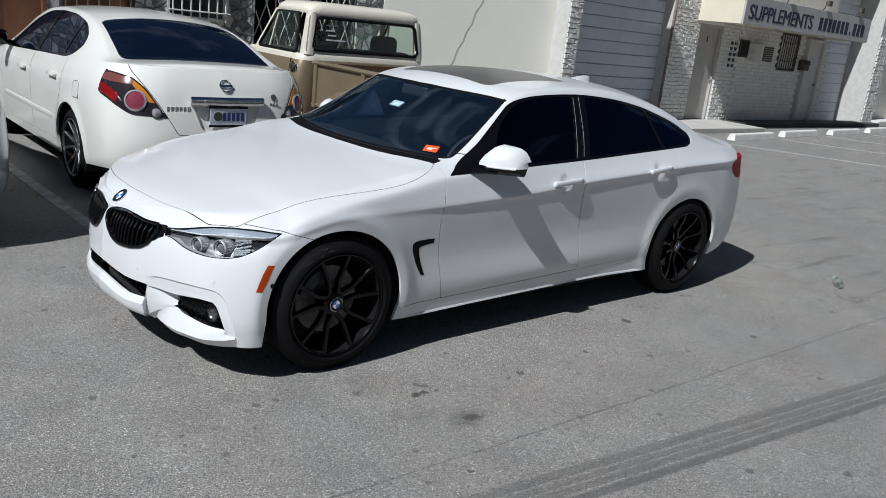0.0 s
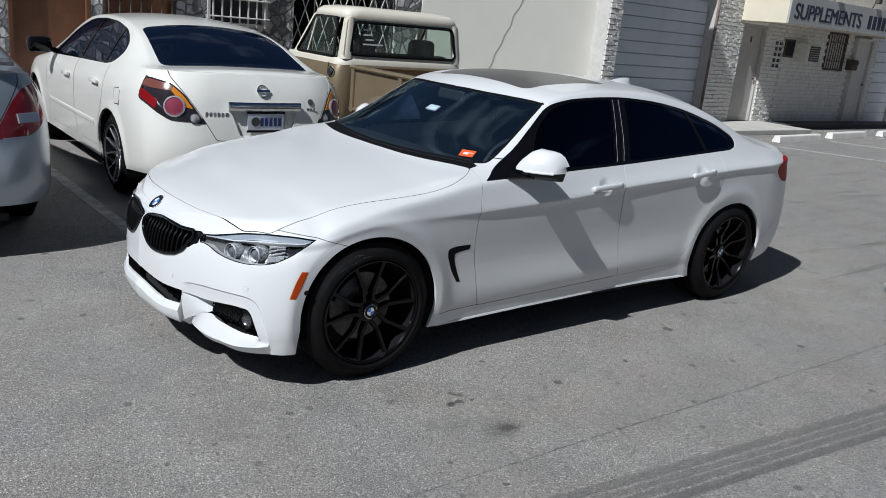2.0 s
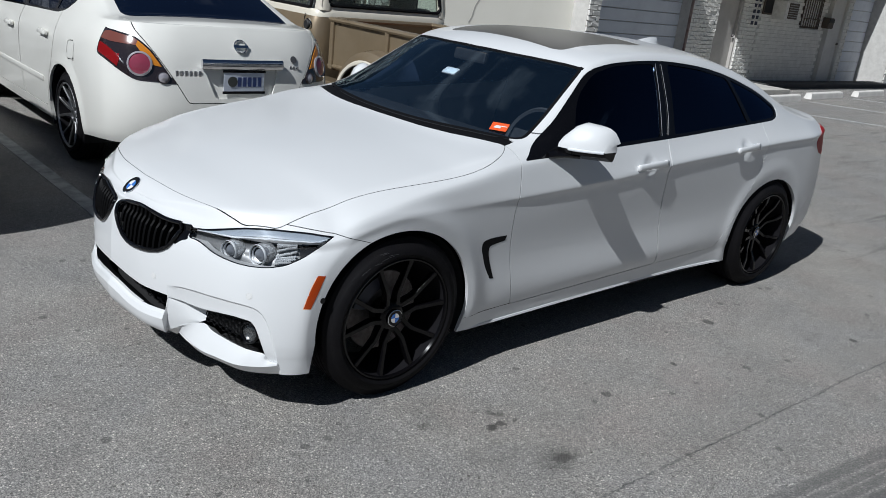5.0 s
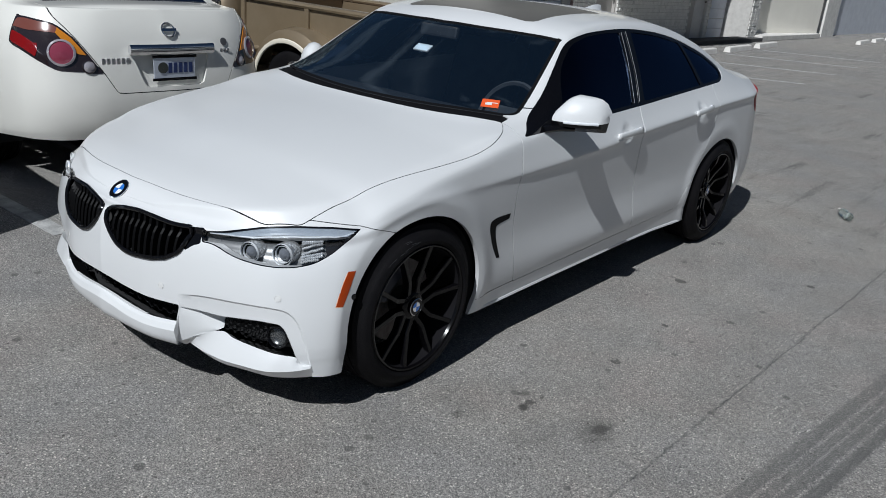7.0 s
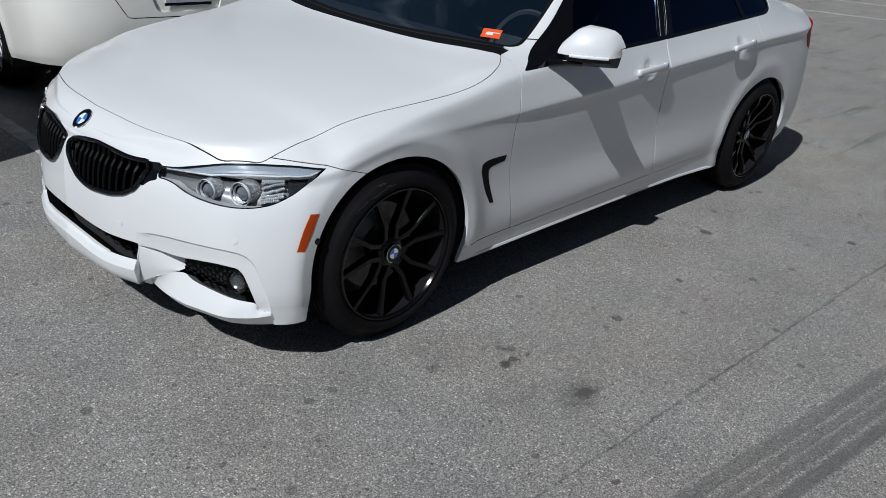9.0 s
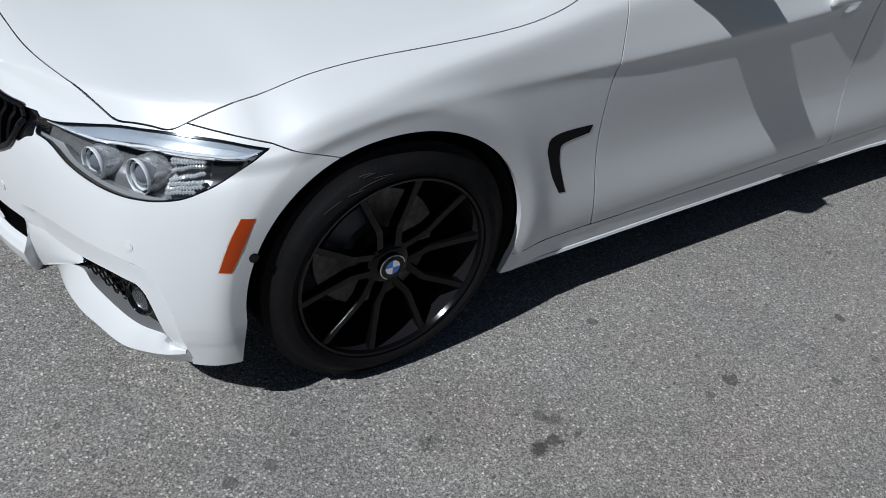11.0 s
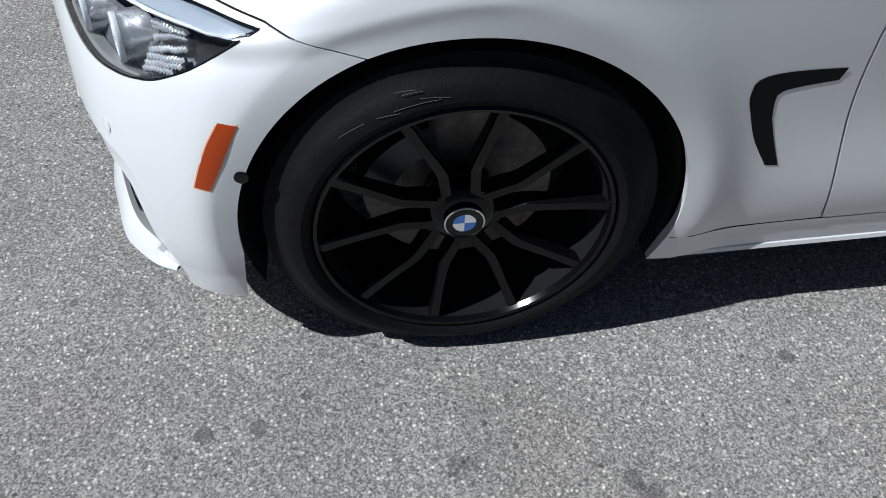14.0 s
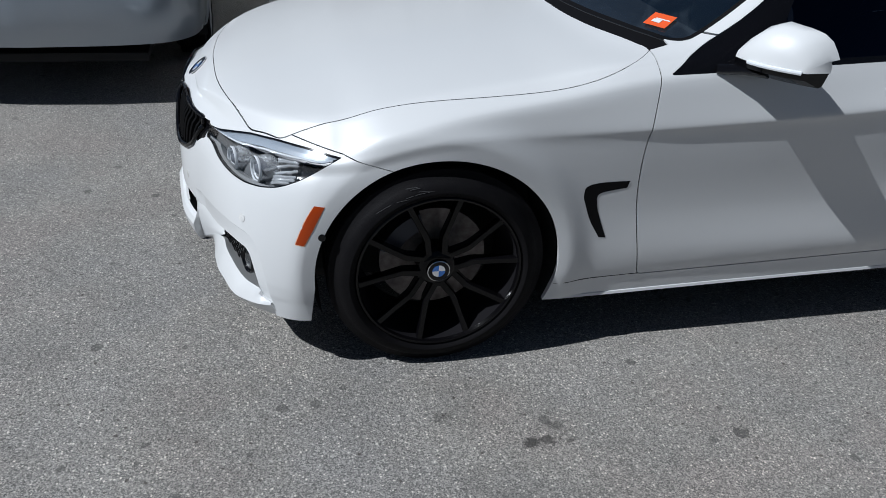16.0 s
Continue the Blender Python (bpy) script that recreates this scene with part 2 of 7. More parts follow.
def bspline(points, per):
    """A clamped cubic B-spline over rows of control points (k, columns, 3), with so many steps in each span."""
    p = np.concatenate([[2 * points[0] - points[1]], points, [2 * points[-1] - points[-2]]])
    rows = []
    for i in range(len(points) - 1):
        n = per[i] if hasattr(per, "__len__") else per
        for j in range(n + (i == len(points) - 2)):
            t = j / n
            b = ((1 - t) ** 3 / 6, (3 * t ** 3 - 6 * t * t + 4) / 6, (-3 * t ** 3 + 3 * t * t + 3 * t + 1) / 6, t ** 3 / 6)
            rows.append(sum(w * p[i + k] for k, w in enumerate(b)))
    return np.array(rows)


def fillet(points, r, n=5, closed=True):
    """A polygon with rounded corners; r is one radius or one for each corner."""
    out, m = [], len(points)
    pts = [Vector(p) for p in points]
    for i, p in enumerate(pts):
        rad = r[i] if hasattr(r, "__len__") else r
        if rad <= 0 or (not closed and i in (0, m - 1)):
            out.append(tuple(p))
            continue
        a, b = pts[i - 1] - p, pts[(i + 1) % m] - p
        k = min(rad, a.length * 0.48, b.length * 0.48)
        s, e = p + a.normalized() * k, p + b.normalized() * k
        for j in range(n + 1):
            t = j / n
            out.append(tuple((1 - t) ** 2 * s + 2 * t * (1 - t) * p + t * t * e))
    return out


def poly_sd(P, poly):
    """Signed distance of points (n, 2) to a polygon, negative inside."""
    poly = np.asarray(poly, float)
    best, inside = np.full(len(P), 1e9), np.zeros(len(P), bool)
    for a, b in zip(poly, np.roll(poly, -1, 0)):
        d = b - a
        t = np.clip(((P - a) @ d) / max(d @ d, 1e-12), 0, 1)
        best = np.minimum(best, np.hypot(*(P - a - t[:, None] * d).T))
        cross = ((a[1] > P[:, 1]) != (b[1] > P[:, 1])) & (P[:, 0] < (b[0] - a[0]) * (P[:, 1] - a[1]) / (b[1] - a[1] + 1e-15) + a[0])
        inside ^= cross
    return np.where(inside, -best, best)


class Shell:
    """One half of a car's skin, on the side where w = -y is positive. Points are (x, w, z)."""

    def __init__(self, grid):
        r, c = grid.shape[:2]
        self.v = [tuple(p) for p in grid.reshape(-1, 3)]
        self.f = [(i * c + j, (i + 1) * c + j, (i + 1) * c + j + 1, i * c + j + 1) for i in range(r - 1) for j in range(c - 1)]

    def array(self):
        return np.array(self.v)

    def cut(self, field, level=0.0):
        V = self.array()
        val = field(V) - level
        val[np.abs(val) < 2e-4] = 2e-4
        sign = val > 0
        made, out = {}, []
        for f in self.f:
            s = [sign[i] for i in f]
            if all(s) or not any(s):
                out.append(f)
                continue
            parts = {True: [], False: []}
            for a, b in zip(f, f[1:] + f[:1]):
                parts[bool(sign[a])].append(a)
                if sign[a] != sign[b]:
                    key = (min(a, b), max(a, b))
                    if key not in made:
                        t = val[a] / (val[a] - val[b])
                        made[key] = len(self.v)
                        self.v.append(tuple(V[a] + t * (V[b] - V[a])))
                    parts[True].append(made[key])
                    parts[False].append(made[key])
            out += [tuple(p) for p in parts.values() if len(p) > 2]
        self.f = out

    def normals(self):
        V = self.array()
        N = np.zeros_like(V)
        for f in self.f:
            p = V[list(f)]
            n = np.zeros(3)
            for k in range(1, len(f) - 1):
                n += np.cross(p[k] - p[0], p[k + 1] - p[0])
            for i in f:
                N[i] += n
        N[np.abs(V[:, 1]) < 1e-4, 1] = 0
        N /= np.maximum(np.linalg.norm(N, axis=1), 1e-12)[:, None]
        return N

    def centres(self):
        V = self.array()
        return np.array([V[list(f)].mean(0) for f in self.f])


def skin_part(name, shell, N, faces, mat, parent, side, label="", rim=0.012, offset=0.0, along=None):
    """The chosen faces of a shell as one mesh; side -1: the near half, 1: the mirrored half, 0: both. rim: how far the edges turn in."""
    V = shell.array() + offset * (N if along is None else np.array(along))
    verts, norms, polys = [], [], []
    for s in ((-1, 1) if side == 0 else (side,)):
        ids, count = {}, {}
        def idx(i):
            if i not in ids:
                ids[i] = len(verts)
                x, w, z = V[i]
                nx, nw, nz = N[i]
                verts.append((x, s * w, z))
                norms.append((nx, s * nw, nz))
            return ids[i]
        for k in faces:
            f = shell.f[k]
            g = [idx(i) for i in f]
            polys.append(g if s == 1 else g[::-1])
            for a, b in zip(f, f[1:] + f[:1]):
                count[(a, b)] = 1
        if rim:
            inner = {}
            for a, b in list(count):
                if (b, a) in count or (abs(V[a][1]) < 1e-4 and abs(V[b][1]) < 1e-4):
                    continue
                quad = []
                for i in (a, b):
                    x, w, z = V[i]
                    verts.append((x, s * w, z))
                    d = V[i] - rim * N[i]
                    verts.append((d[0], s * d[1], d[2]))
                    quad.append(len(verts) - 2)
                e = V[b] - V[a]
                out = np.cross(e, N[a])
                out /= max(np.linalg.norm(out), 1e-9)
                for _ in range(4):
                    norms.append((out[0], s * out[1], out[2]))
                g = [quad[0], quad[0] + 1, quad[1] + 1, quad[1]]
                polys.append(g if s == 1 else g[::-1])
    if not polys:
        return None
    return mesh_object(name, verts, polys, mat, parent, label, normals=norms)

# ---- ground ----
def asphalt():
    m = material("weathered_asphalt", (0.24, 0.235, 0.23), 0.9)
    v = coords(m)
    sep = node(m, "ShaderNodeSeparateXYZ")
    link(m, v, sep.inputs[0])
    x, y = sep.outputs[0], sep.outputs[1]
    big, mid, fine = noise_tex(m, v, 0.35, 5, 0.6), noise_tex(m, v, 2.6, 6, 0.65), noise_tex(m, v, 330.0, 2, 0.6)
    chips = node(m, "ShaderNodeTexVoronoi", Scale=125.0)
    link(m, v, chips.inputs["Vector"])
    chip_sep = node(m, "ShaderNodeSeparateColor")
    link(m, chips.outputs["Color"], chip_sep.inputs[0])
    stone = maths(m, "MULTIPLY", ramp(m, chip_sep.outputs[0], [(0.78, (0, 0, 0)), (0.92, (1, 1, 1))]), ramp(m, chips.outputs["Distance"], [(0.22, (1, 1, 1)), (0.5, (0, 0, 0))]))
    small = node(m, "ShaderNodeTexVoronoi", Scale=300.0)
    link(m, v, small.inputs["Vector"])
    small_sep = node(m, "ShaderNodeSeparateColor")
    link(m, small.outputs["Color"], small_sep.inputs[0])
    base = ramp(m, maths(m, "ADD", maths(m, "MULTIPLY", small_sep.outputs[0], 0.65), maths(m, "MULTIPLY", fine, 0.35)), [(0.10, (0.075, 0.075, 0.076)), (0.45, (0.195, 0.193, 0.19)), (0.90, (0.42, 0.413, 0.40))])
    base = mix(m, maths(m, "MULTIPLY", stone, 0.9), base, (0.66, 0.645, 0.615))
    pits = node(m, "ShaderNodeTexVoronoi", Scale=42.0)         # small dark pits
    link(m, v, pits.inputs["Vector"])
    p_sep = node(m, "ShaderNodeSeparateColor")
    link(m, pits.outputs["Color"], p_sep.inputs[0])
    pit = maths(m, "LESS_THAN", pits.outputs["Distance"], maths(m, "MULTIPLY", maths(m, "POWER", p_sep.outputs[0], 4.0), 0.24))
    base = mix(m, maths(m, "MULTIPLY", pit, 0.75), base, (0.05, 0.045, 0.04))
    base = mix(m, 1.0, base, ramp(m, mid, [(0.28, (0.84, 0.838, 0.835)), (0.72, (1.10, 1.095, 1.085))]), "MULTIPLY")
    base = mix(m, 1.0, base, ramp(m, noise_tex(m, v, 105.0, 3, 0.7), [(0.34, (0.80, 0.80, 0.80)), (0.66, (1.21, 1.205, 1.20))]), "MULTIPLY")
    base = mix(m, 1.0, base, ramp(m, big, [(0.3, (0.92, 0.92, 0.93)), (0.7, (1.12, 1.09, 1.05))]), "MULTIPLY")
    base = mix(m, 1.0, base, ramp(m, noise_tex(m, v, 1.7, 4, 0.6), [(0.35, (1.0, 1.0, 1.0)), (0.5, (1.01, 1.0, 0.975)), (0.65, (1.04, 0.99, 0.965))]), "MULTIPLY")
    # scattered dark drops
    spots = node(m, "ShaderNodeTexVoronoi", Scale=3.6)
    warp = mix(m, 0.03, v, noise_tex(m, v, 30.0, 3, 0.6))
    link(m, warp, spots.inputs["Vector"])
    s_sep = node(m, "ShaderNodeSeparateColor")
    link(m, spots.outputs["Color"], s_sep.inputs[0])
    radius = maths(m, "MULTIPLY", maths(m, "POWER", s_sep.outputs[0], 3.0), 0.11)
    drop = maths(m, "MULTIPLY", maths(m, "LESS_THAN", spots.outputs["Distance"], radius), 0.72)
    base = mix(m, drop, base, (0.05, 0.048, 0.046))
    specks = node(m, "ShaderNodeTexVoronoi", Scale=11.0)
    link(m, mix(m, 0.02, v, noise_tex(m, v, 60.0, 3, 0.6)), specks.inputs["Vector"])
    k_sep = node(m, "ShaderNodeSeparateColor")
    link(m, specks.outputs["Color"], k_sep.inputs[0])
    speck = maths(m, "MULTIPLY", maths(m, "LESS_THAN", specks.outputs["Distance"], maths(m, "MULTIPLY", maths(m, "POWER", k_sep.outputs[0], 3.5), 0.24)), 0.6)
    base = mix(m, speck, base, (0.06, 0.058, 0.056))
    # pale scratches and dusty streaks
    dust = ramp(m, noise_tex(m, coords(m, (1.2, 6.0, 1.0)), 2.3, 6, 0.75), [(0.58, (0, 0, 0)), (0.75, (1, 1, 1))])
    base = mix(m, maths(m, "MULTIPLY", dust, 0.16), base, (0.42, 0.41, 0.385))
    # two oil marks by the front wheel
    edge = maths(m, "MULTIPLY", maths(m, "SUBTRACT", noise_tex(m, v, 34.0, 5, 0.75), 0.5), 0.07)
    for cx, cy, r, sx, strength in ((0.195, -1.290, 0.026, 0.9, 0.92), (0.245, -1.288, 0.022, 0.9, 0.8), (0.285, -1.235, 0.026, 0.9, 0.5), (0.305, -1.30, 0.010, 0.8, 0.7), (0.285, -1.575, 0.034, 0.6, 0.75), (0.25, -1.57, 0.075, 0.6, 0.32), (0.22, -1.55, 0.15, 0.6, 0.16), (-0.03, -1.15, 0.03, 0.8, 0.4), (0.10, -1.42, 0.10, 0.6, 0.16), (0.05, -1.10, 0.16, 1.0, 0.10), (-0.55, -1.02, 0.22, 0.5, 0.08)):
        dx = maths(m, "MULTIPLY", maths(m, "SUBTRACT", x, cx), sx)
        dy = maths(m, "SUBTRACT", y, cy)
        d = maths(m, "ADD", maths(m, "SQRT", maths(m, "ADD", maths(m, "MULTIPLY", dx, dx), maths(m, "MULTIPLY", dy, dy))), edge)
        k = maths(m, "MULTIPLY", maths(m, "SUBTRACT", 1.0, maths(m, "DIVIDE", d, r), clamp=True), strength * 2.2)
        base = mix(m, maths(m, "MINIMUM", k, strength), base, (0.05, 0.047, 0.043))
    # ribbed tyre band
    across = maths(m, "ADD", maths(m, "ADD", y, maths(m, "MULTIPLY", x, 0.122)), maths(m, "MULTIPLY", noise_tex(m, v, 3.0, 5, 0.7), 0.012))
    depth = maths(m, "DIVIDE", maths(m, "SUBTRACT", -2.028, across), 0.226)
    tread = ramp(m, depth, [(f, (v,) * 3) for f, v in ((0.0, 0), (0.05, .50), (0.24, .66), (0.29, .06), (0.35, .5), (0.46, .6), (0.50, .08), (0.55, .62), (0.68, .6), (0.73, .04), (0.80, .75), (0.95, .8), (1.0, 0))])
    streak = noise_tex(m, coords(m, (3.0, 26.0, 1.0)), 1.4, 5, 0.7)
    rub = maths(m, "MULTIPLY", tread, maths(m, "ADD", streak, 0.42), clamp=True)
    base = mix(m, rub, base, (0.09, 0.088, 0.085))
    # seam crack
    wav = maths(m, "ADD", maths(m, "MULTIPLY", maths(m, "SUBTRACT", noise_tex(m, v, 2.2, 4, 0.6), 0.5), 0.035), maths(m, "MULTIPLY", maths(m, "SUBTRACT", noise_tex(m, v, 38.0, 3, 0.7), 0.5), 0.022))
    crack = maths(m, "ABSOLUTE", maths(m, "ADD", maths(m, "ADD", y, maths(m, "MULTIPLY", x, 0.032)), maths(m, "ADD", wav, 1.80)))
    line = maths(m, "MULTIPLY", maths(m, "SUBTRACT", 1.0, maths(m, "DIVIDE", crack, 0.0075), clamp=True), maths(m, "SUBTRACT", maths(m, "MULTIPLY", noise_tex(m, v, 7.0, 4, 0.75), 2.6), 0.55), clamp=True)
    line = maths(m, "MULTIPLY", line, maths(m, "GREATER_THAN", x, -2.2))
    base = mix(m, maths(m, "MULTIPLY", line, 0.8), base, (0.06, 0.06, 0.06))
    # long scuffs on the far lot
    scuff = ramp(m, noise_tex(m, coords(m, (0.5, 5.0, 1.0)), 1.3, 5, 0.7), [(0.57, (0, 0, 0)), (0.68, (1, 1, 1))])
    far = maths(m, "MULTIPLY", maths(m, "MULTIPLY", scuff, maths(m, "GREATER_THAN", x, 4.0)), 0.68)
    base = mix(m, far, base, (0.08, 0.078, 0.075))
    link(m, base, bsdf(m).inputs["Base Color"])
    height = maths(m, "ADD", maths(m, "MULTIPLY", chips.outputs["Distance"], -0.6), maths(m, "MULTIPLY", small_sep.outputs[0], 0.35))
    height = maths(m, "SUBTRACT", height, maths(m, "ADD", maths(m, "MULTIPLY", line, 1.5), maths(m, "MULTIPLY", rub, 0.8)))
    bump(m, height, 0.75, 0.0035)
    return m


bm = bmesh.new()
bmesh.ops.create_grid(bm, x_segments=60, y_segments=60, size=160)
ground = tagged(part("ground", bm, asphalt()), "weathered grey asphalt parking lot with stains and tyre marks", "ground", kind="structure")

# ---- facade materials ----
CREAM = worn("cream_render", (0.90, 0.87, 0.78), (0.84, 0.81, 0.72), 1.6, 0.85, 0.95, fine=90, bump_strength=0.1)
WHITE_BRICK = worn("white_painted_brick", (0.80, 0.785, 0.745), (0.60, 0.585, 0.55), 5.0, 0.8, 0.95, fine=70, bump_strength=0.7, bump_distance=0.01)
MORTAR = worn("painted_mortar", (0.58, 0.565, 0.535), (0.44, 0.425, 0.40), 9, 0.9, 1.0)
def rubble():
    """Uneven field stones, pale and dark, with deep joints; the palest tone paints white glints."""
    m = material("grey_rubble_stone", (0.3, 0.3, 0.3), 0.75)
    v = coords(m)
    warp = mix(m, 0.06, v, noise_tex(m, v, 9.0, 4, 0.6))
    cell, edge = node(m, "ShaderNodeTexVoronoi", Scale=8.0), node(m, "ShaderNodeTexVoronoi", Scale=8.0)
    edge.feature = "DISTANCE_TO_EDGE"
    for n in (cell, edge):
        link(m, warp, n.inputs["Vector"])
    sep = node(m, "ShaderNodeSeparateColor")
    link(m, cell.outputs["Color"], sep.inputs[0])
    grain = noise_tex(m, v, 38.0, 4, 0.7)
    tone = maths(m, "ADD", maths(m, "MULTIPLY", sep.outputs[0], 0.45), maths(m, "MULTIPLY", grain, 0.55))
    base = ramp(m, tone, [(0.26, (0.17, 0.17, 0.175)), (0.46, (0.46, 0.455, 0.45)), (0.64, (0.90, 0.89, 0.87))])
    joint = ramp(m, edge.outputs["Distance"], [(0.02, (0, 0, 0)), (0.10, (1, 1, 1))])
    link(m, mix(m, joint, (0.22, 0.22, 0.22), base), bsdf(m).inputs["Base Color"])
    bump(m, maths(m, "ADD", joint, maths(m, "MULTIPLY", grain, 0.8)), 1.0, 0.05)
    return m


STONE = rubble()
SHUTTER = worn("grey_shutter_paint", (0.66, 0.69, 0.74), (0.56, 0.58, 0.63), 2.5, 0.5, 0.7)
DOOR_WHITE = worn("white_door_paint", (0.60, 0.59, 0.57), (0.48, 0.47, 0.45), 3.0, 0.55, 0.7)
# dark colour stands in for the awning's shade at the wall's foot
STEP_SHADE = worn("shade_coloured_step", (0.045, 0.045, 0.047), (0.09, 0.088, 0.085), 4.0, 0.8, 0.95, fine=120, bump_strength=0.4)
DOOR_GREY = worn("grey_door_paint", (0.46, 0.44, 0.41), (0.36, 0.34, 0.32), 3.0, 0.55, 0.7)
BROWN_WOOD = worn("brown_door_wood", (0.16, 0.06, 0.025), (0.09, 0.035, 0.016), 4.0, 0.5, 0.7)
RUST = worn("rusty_edge", (0.10, 0.045, 0.035), (0.42, 0.34, 0.31), 8.0, 0.8, 0.95)
CONCRETE = worn("pale_concrete", (0.52, 0.50, 0.46), (0.40, 0.385, 0.355), 3.0, 0.85, 0.95, fine=120, bump_strength=0.4)
STOP_PAINT = worn("whitewashed_concrete", (0.72, 0.70, 0.66), (0.55, 0.53, 0.50), 6.0, 0.8, 0.95)
LINE_PAINT = worn("worn_line_paint", (0.46, 0.46, 0.45), (0.26, 0.26, 0.255), 9.0, 0.8, 0.95, fine=160, spread=(0.4, 0.6))
WHITE_IRON = worn("white_iron", (0.70, 0.69, 0.66), (0.5, 0.48, 0.45), 12, 0.5, 0.7)
DARK_IRON = worn("dark_iron", (0.05, 0.045, 0.04), (0.10, 0.07, 0.05), 15, 0.6, 0.8)
# near-black colour stands in for the darkness of unlit openings
DARK_ROOM = material("dark_interior", (0.012, 0.012, 0.014), 0.9)
SIGN_WHITE = worn("sign_white", (0.45, 0.447, 0.44), (0.38, 0.377, 0.37), 2.0, 0.5, 0.65)
SIGN_INK = material("sign_dark_blue_lettering", (0.02, 0.025, 0.05), 0.5)
SIGN_CREAM = worn("awning_cream", (0.72, 0.66, 0.52), (0.64, 0.58, 0.46), 2.0, 0.6, 0.8)
AC_GREY = worn("grey_air_conditioner", (0.40, 0.40, 0.39), (0.28, 0.28, 0.27), 10, 0.5, 0.7)

# unseen heights: TOP is raised to shade the shutters, LOW_TOP lowered for sky reflections
WALL_Y, LOW_TOP, TOP = 6.45, 3.3, 6.6
def structure(name, bm, mat, label, category):
    return tagged(part(name, bm, mat), label, category, kind="structure")


def wall_block(name, x0, x1, mat, label, y0=WALL_Y, y1=7.2, z0=0.0, z1=TOP):
    return structure(name, box_bm((x1 - x0, y1 - y0, z1 - z0), ((x0 + x1) / 2, (y0 + y1) / 2, (z0 + z1) / 2)), mat, label, "wall")


# unseen wall added to cut the low sky light on faces towards -y
wall_block("unseen_wall", -30, 45, CONCRETE, "plain grey wall out of view, added to block low sky light", y0=-7.2, y1=-6.8, z1=1.6)
wall_block("wall_1", -14, -.15, STONE, "rough grey stone-clad wall", z1=LOW_TOP)
wall_block("wall_2", .72, .85, STONE, "rough grey stone-clad wall", z1=LOW_TOP)
wall_block("wall_3", 1.72, 2.12, STONE, "rough grey stone-clad wall", z1=LOW_TOP)
wall_block("wall_4", 2.95, 3.33, STONE, "rough grey stone-clad wall", z1=LOW_TOP)
wall_block("wall_5", 5.0, 5.46, STONE, "rough grey stone-clad wall", z1=LOW_TOP)
wall_block("wall_6", .85, 1.72, STONE, "rough grey stone-clad wall", z1=1.2)
wall_block("wall_7", 2.12, 2.95, STONE, "rough grey stone-clad wall", z1=1.32)
wall_block("wall_8", -.15, 5.0, STONE, "rough grey stone-clad wall", z0=2.45, z1=LOW_TOP)
cream_wall = structure("wall_9", extrude_poly([(5.46, 6.44), (8.54, 5.762), (8.54, 7.4), (5.46, 7.4)], LOW_TOP, "z"), CREAM, "cream rendered wall with a long crack", "wall")
wall_block("wall_10", 8.54, 8.85, MORTAR, "white brick pier beside the garage shutter", y0=5.455)
wall_block("wall_11", 8.85, 12.98, CREAM, "cream wall over the garage shutter", z0=3.0)
pier_two = wall_block("wall_12", 12.98, 13.97, MORTAR, "white brick pier between shutter and door", y0=WALL_Y + .005)
wall_block("wall_13", 13.97, 14.93, CREAM, "wall over the grey door", z0=2.20)
wall_block("wall_14", 14.93, 15.62, MORTAR, "white brick pier beside the door", y0=WALL_Y + .005)
brick_wall = wall_block("wall_15", 15.62, 20.3, MORTAR, "white painted brick wall in the awning's shade", y0=WALL_Y + .005)
wall_block("wall_16", 20.3, 22.75, CREAM, "wall over the second shutter", z0=3.6)
wall_block("wall_17", 22.75, 23.45, MORTAR, "white brick pier", y0=WALL_Y - .25)
structure("wall_18", extrude_poly([(23.45, 6.75), (29.3, 6.05), (29.3, 7.6), (23.45, 7.6)], TOP, "z"), CREAM, "cream rendered wall", "wall")
wall_block("wall_19", 30.3, 31.9, WHITE_BRICK, "white brick pier by a dark passage", y0=WALL_Y - .3)
wall_block("wall_20", 31.9, 60, SHUTTER, "shaded grey wall further along")
wall_block("wall_21", 29.3, 30.3, CREAM, "lintel over a dark passage", z0=3.0)
# back walls coloured near-black in place of the rooms' own shade
structure("wall_back", box_bm((51.46, .2, TOP), (34.27, 8.2, TOP / 2)), DARK_ROOM, "dark inside of the units", "wall")
structure("wall_back_low", box_bm((22.54, .2, LOW_TOP), (-2.73, 8.2, LOW_TOP / 2)), DARK_ROOM, "dark inside of the lower unit", "wall")
# unseen roofs at the heights set for shade and reflections
structure("roof", box_bm((51.46, 1.2, .12), (34.27, 7.7, TOP + .06)), CONCRETE, "flat roof edge", "roof")
structure("roof_low", box_bm((22.54, 1.2, .12), (-2.73, 7.7, LOW_TOP + .06)), CONCRETE, "flat roof edge of the lower unit", "roof")
structure("pavement", box_bm((6.6, 1.25, .10), (12.1, 5.83, .05), .012), CONCRETE, "concrete pavement slab before the grey door", "pavement")
# added step whose dark colour paints the shade band on the ground
structure("pavement_narrow", box_bm((8.0, .55, .10), (19.41, 6.18, .05), .012), STEP_SHADE, "narrow added step along the brick wall, coloured dark as the awning's shade", "pavement")
structure("pavement_foot", box_bm((6.0, .95, .16), (26.4, 6.40, .08), .02), STOP_PAINT, "white-painted plinth at the wall's foot", "plinth")

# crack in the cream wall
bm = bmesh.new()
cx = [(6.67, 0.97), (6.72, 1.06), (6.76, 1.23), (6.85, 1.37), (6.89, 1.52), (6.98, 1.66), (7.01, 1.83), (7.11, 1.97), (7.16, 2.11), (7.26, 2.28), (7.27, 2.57)]
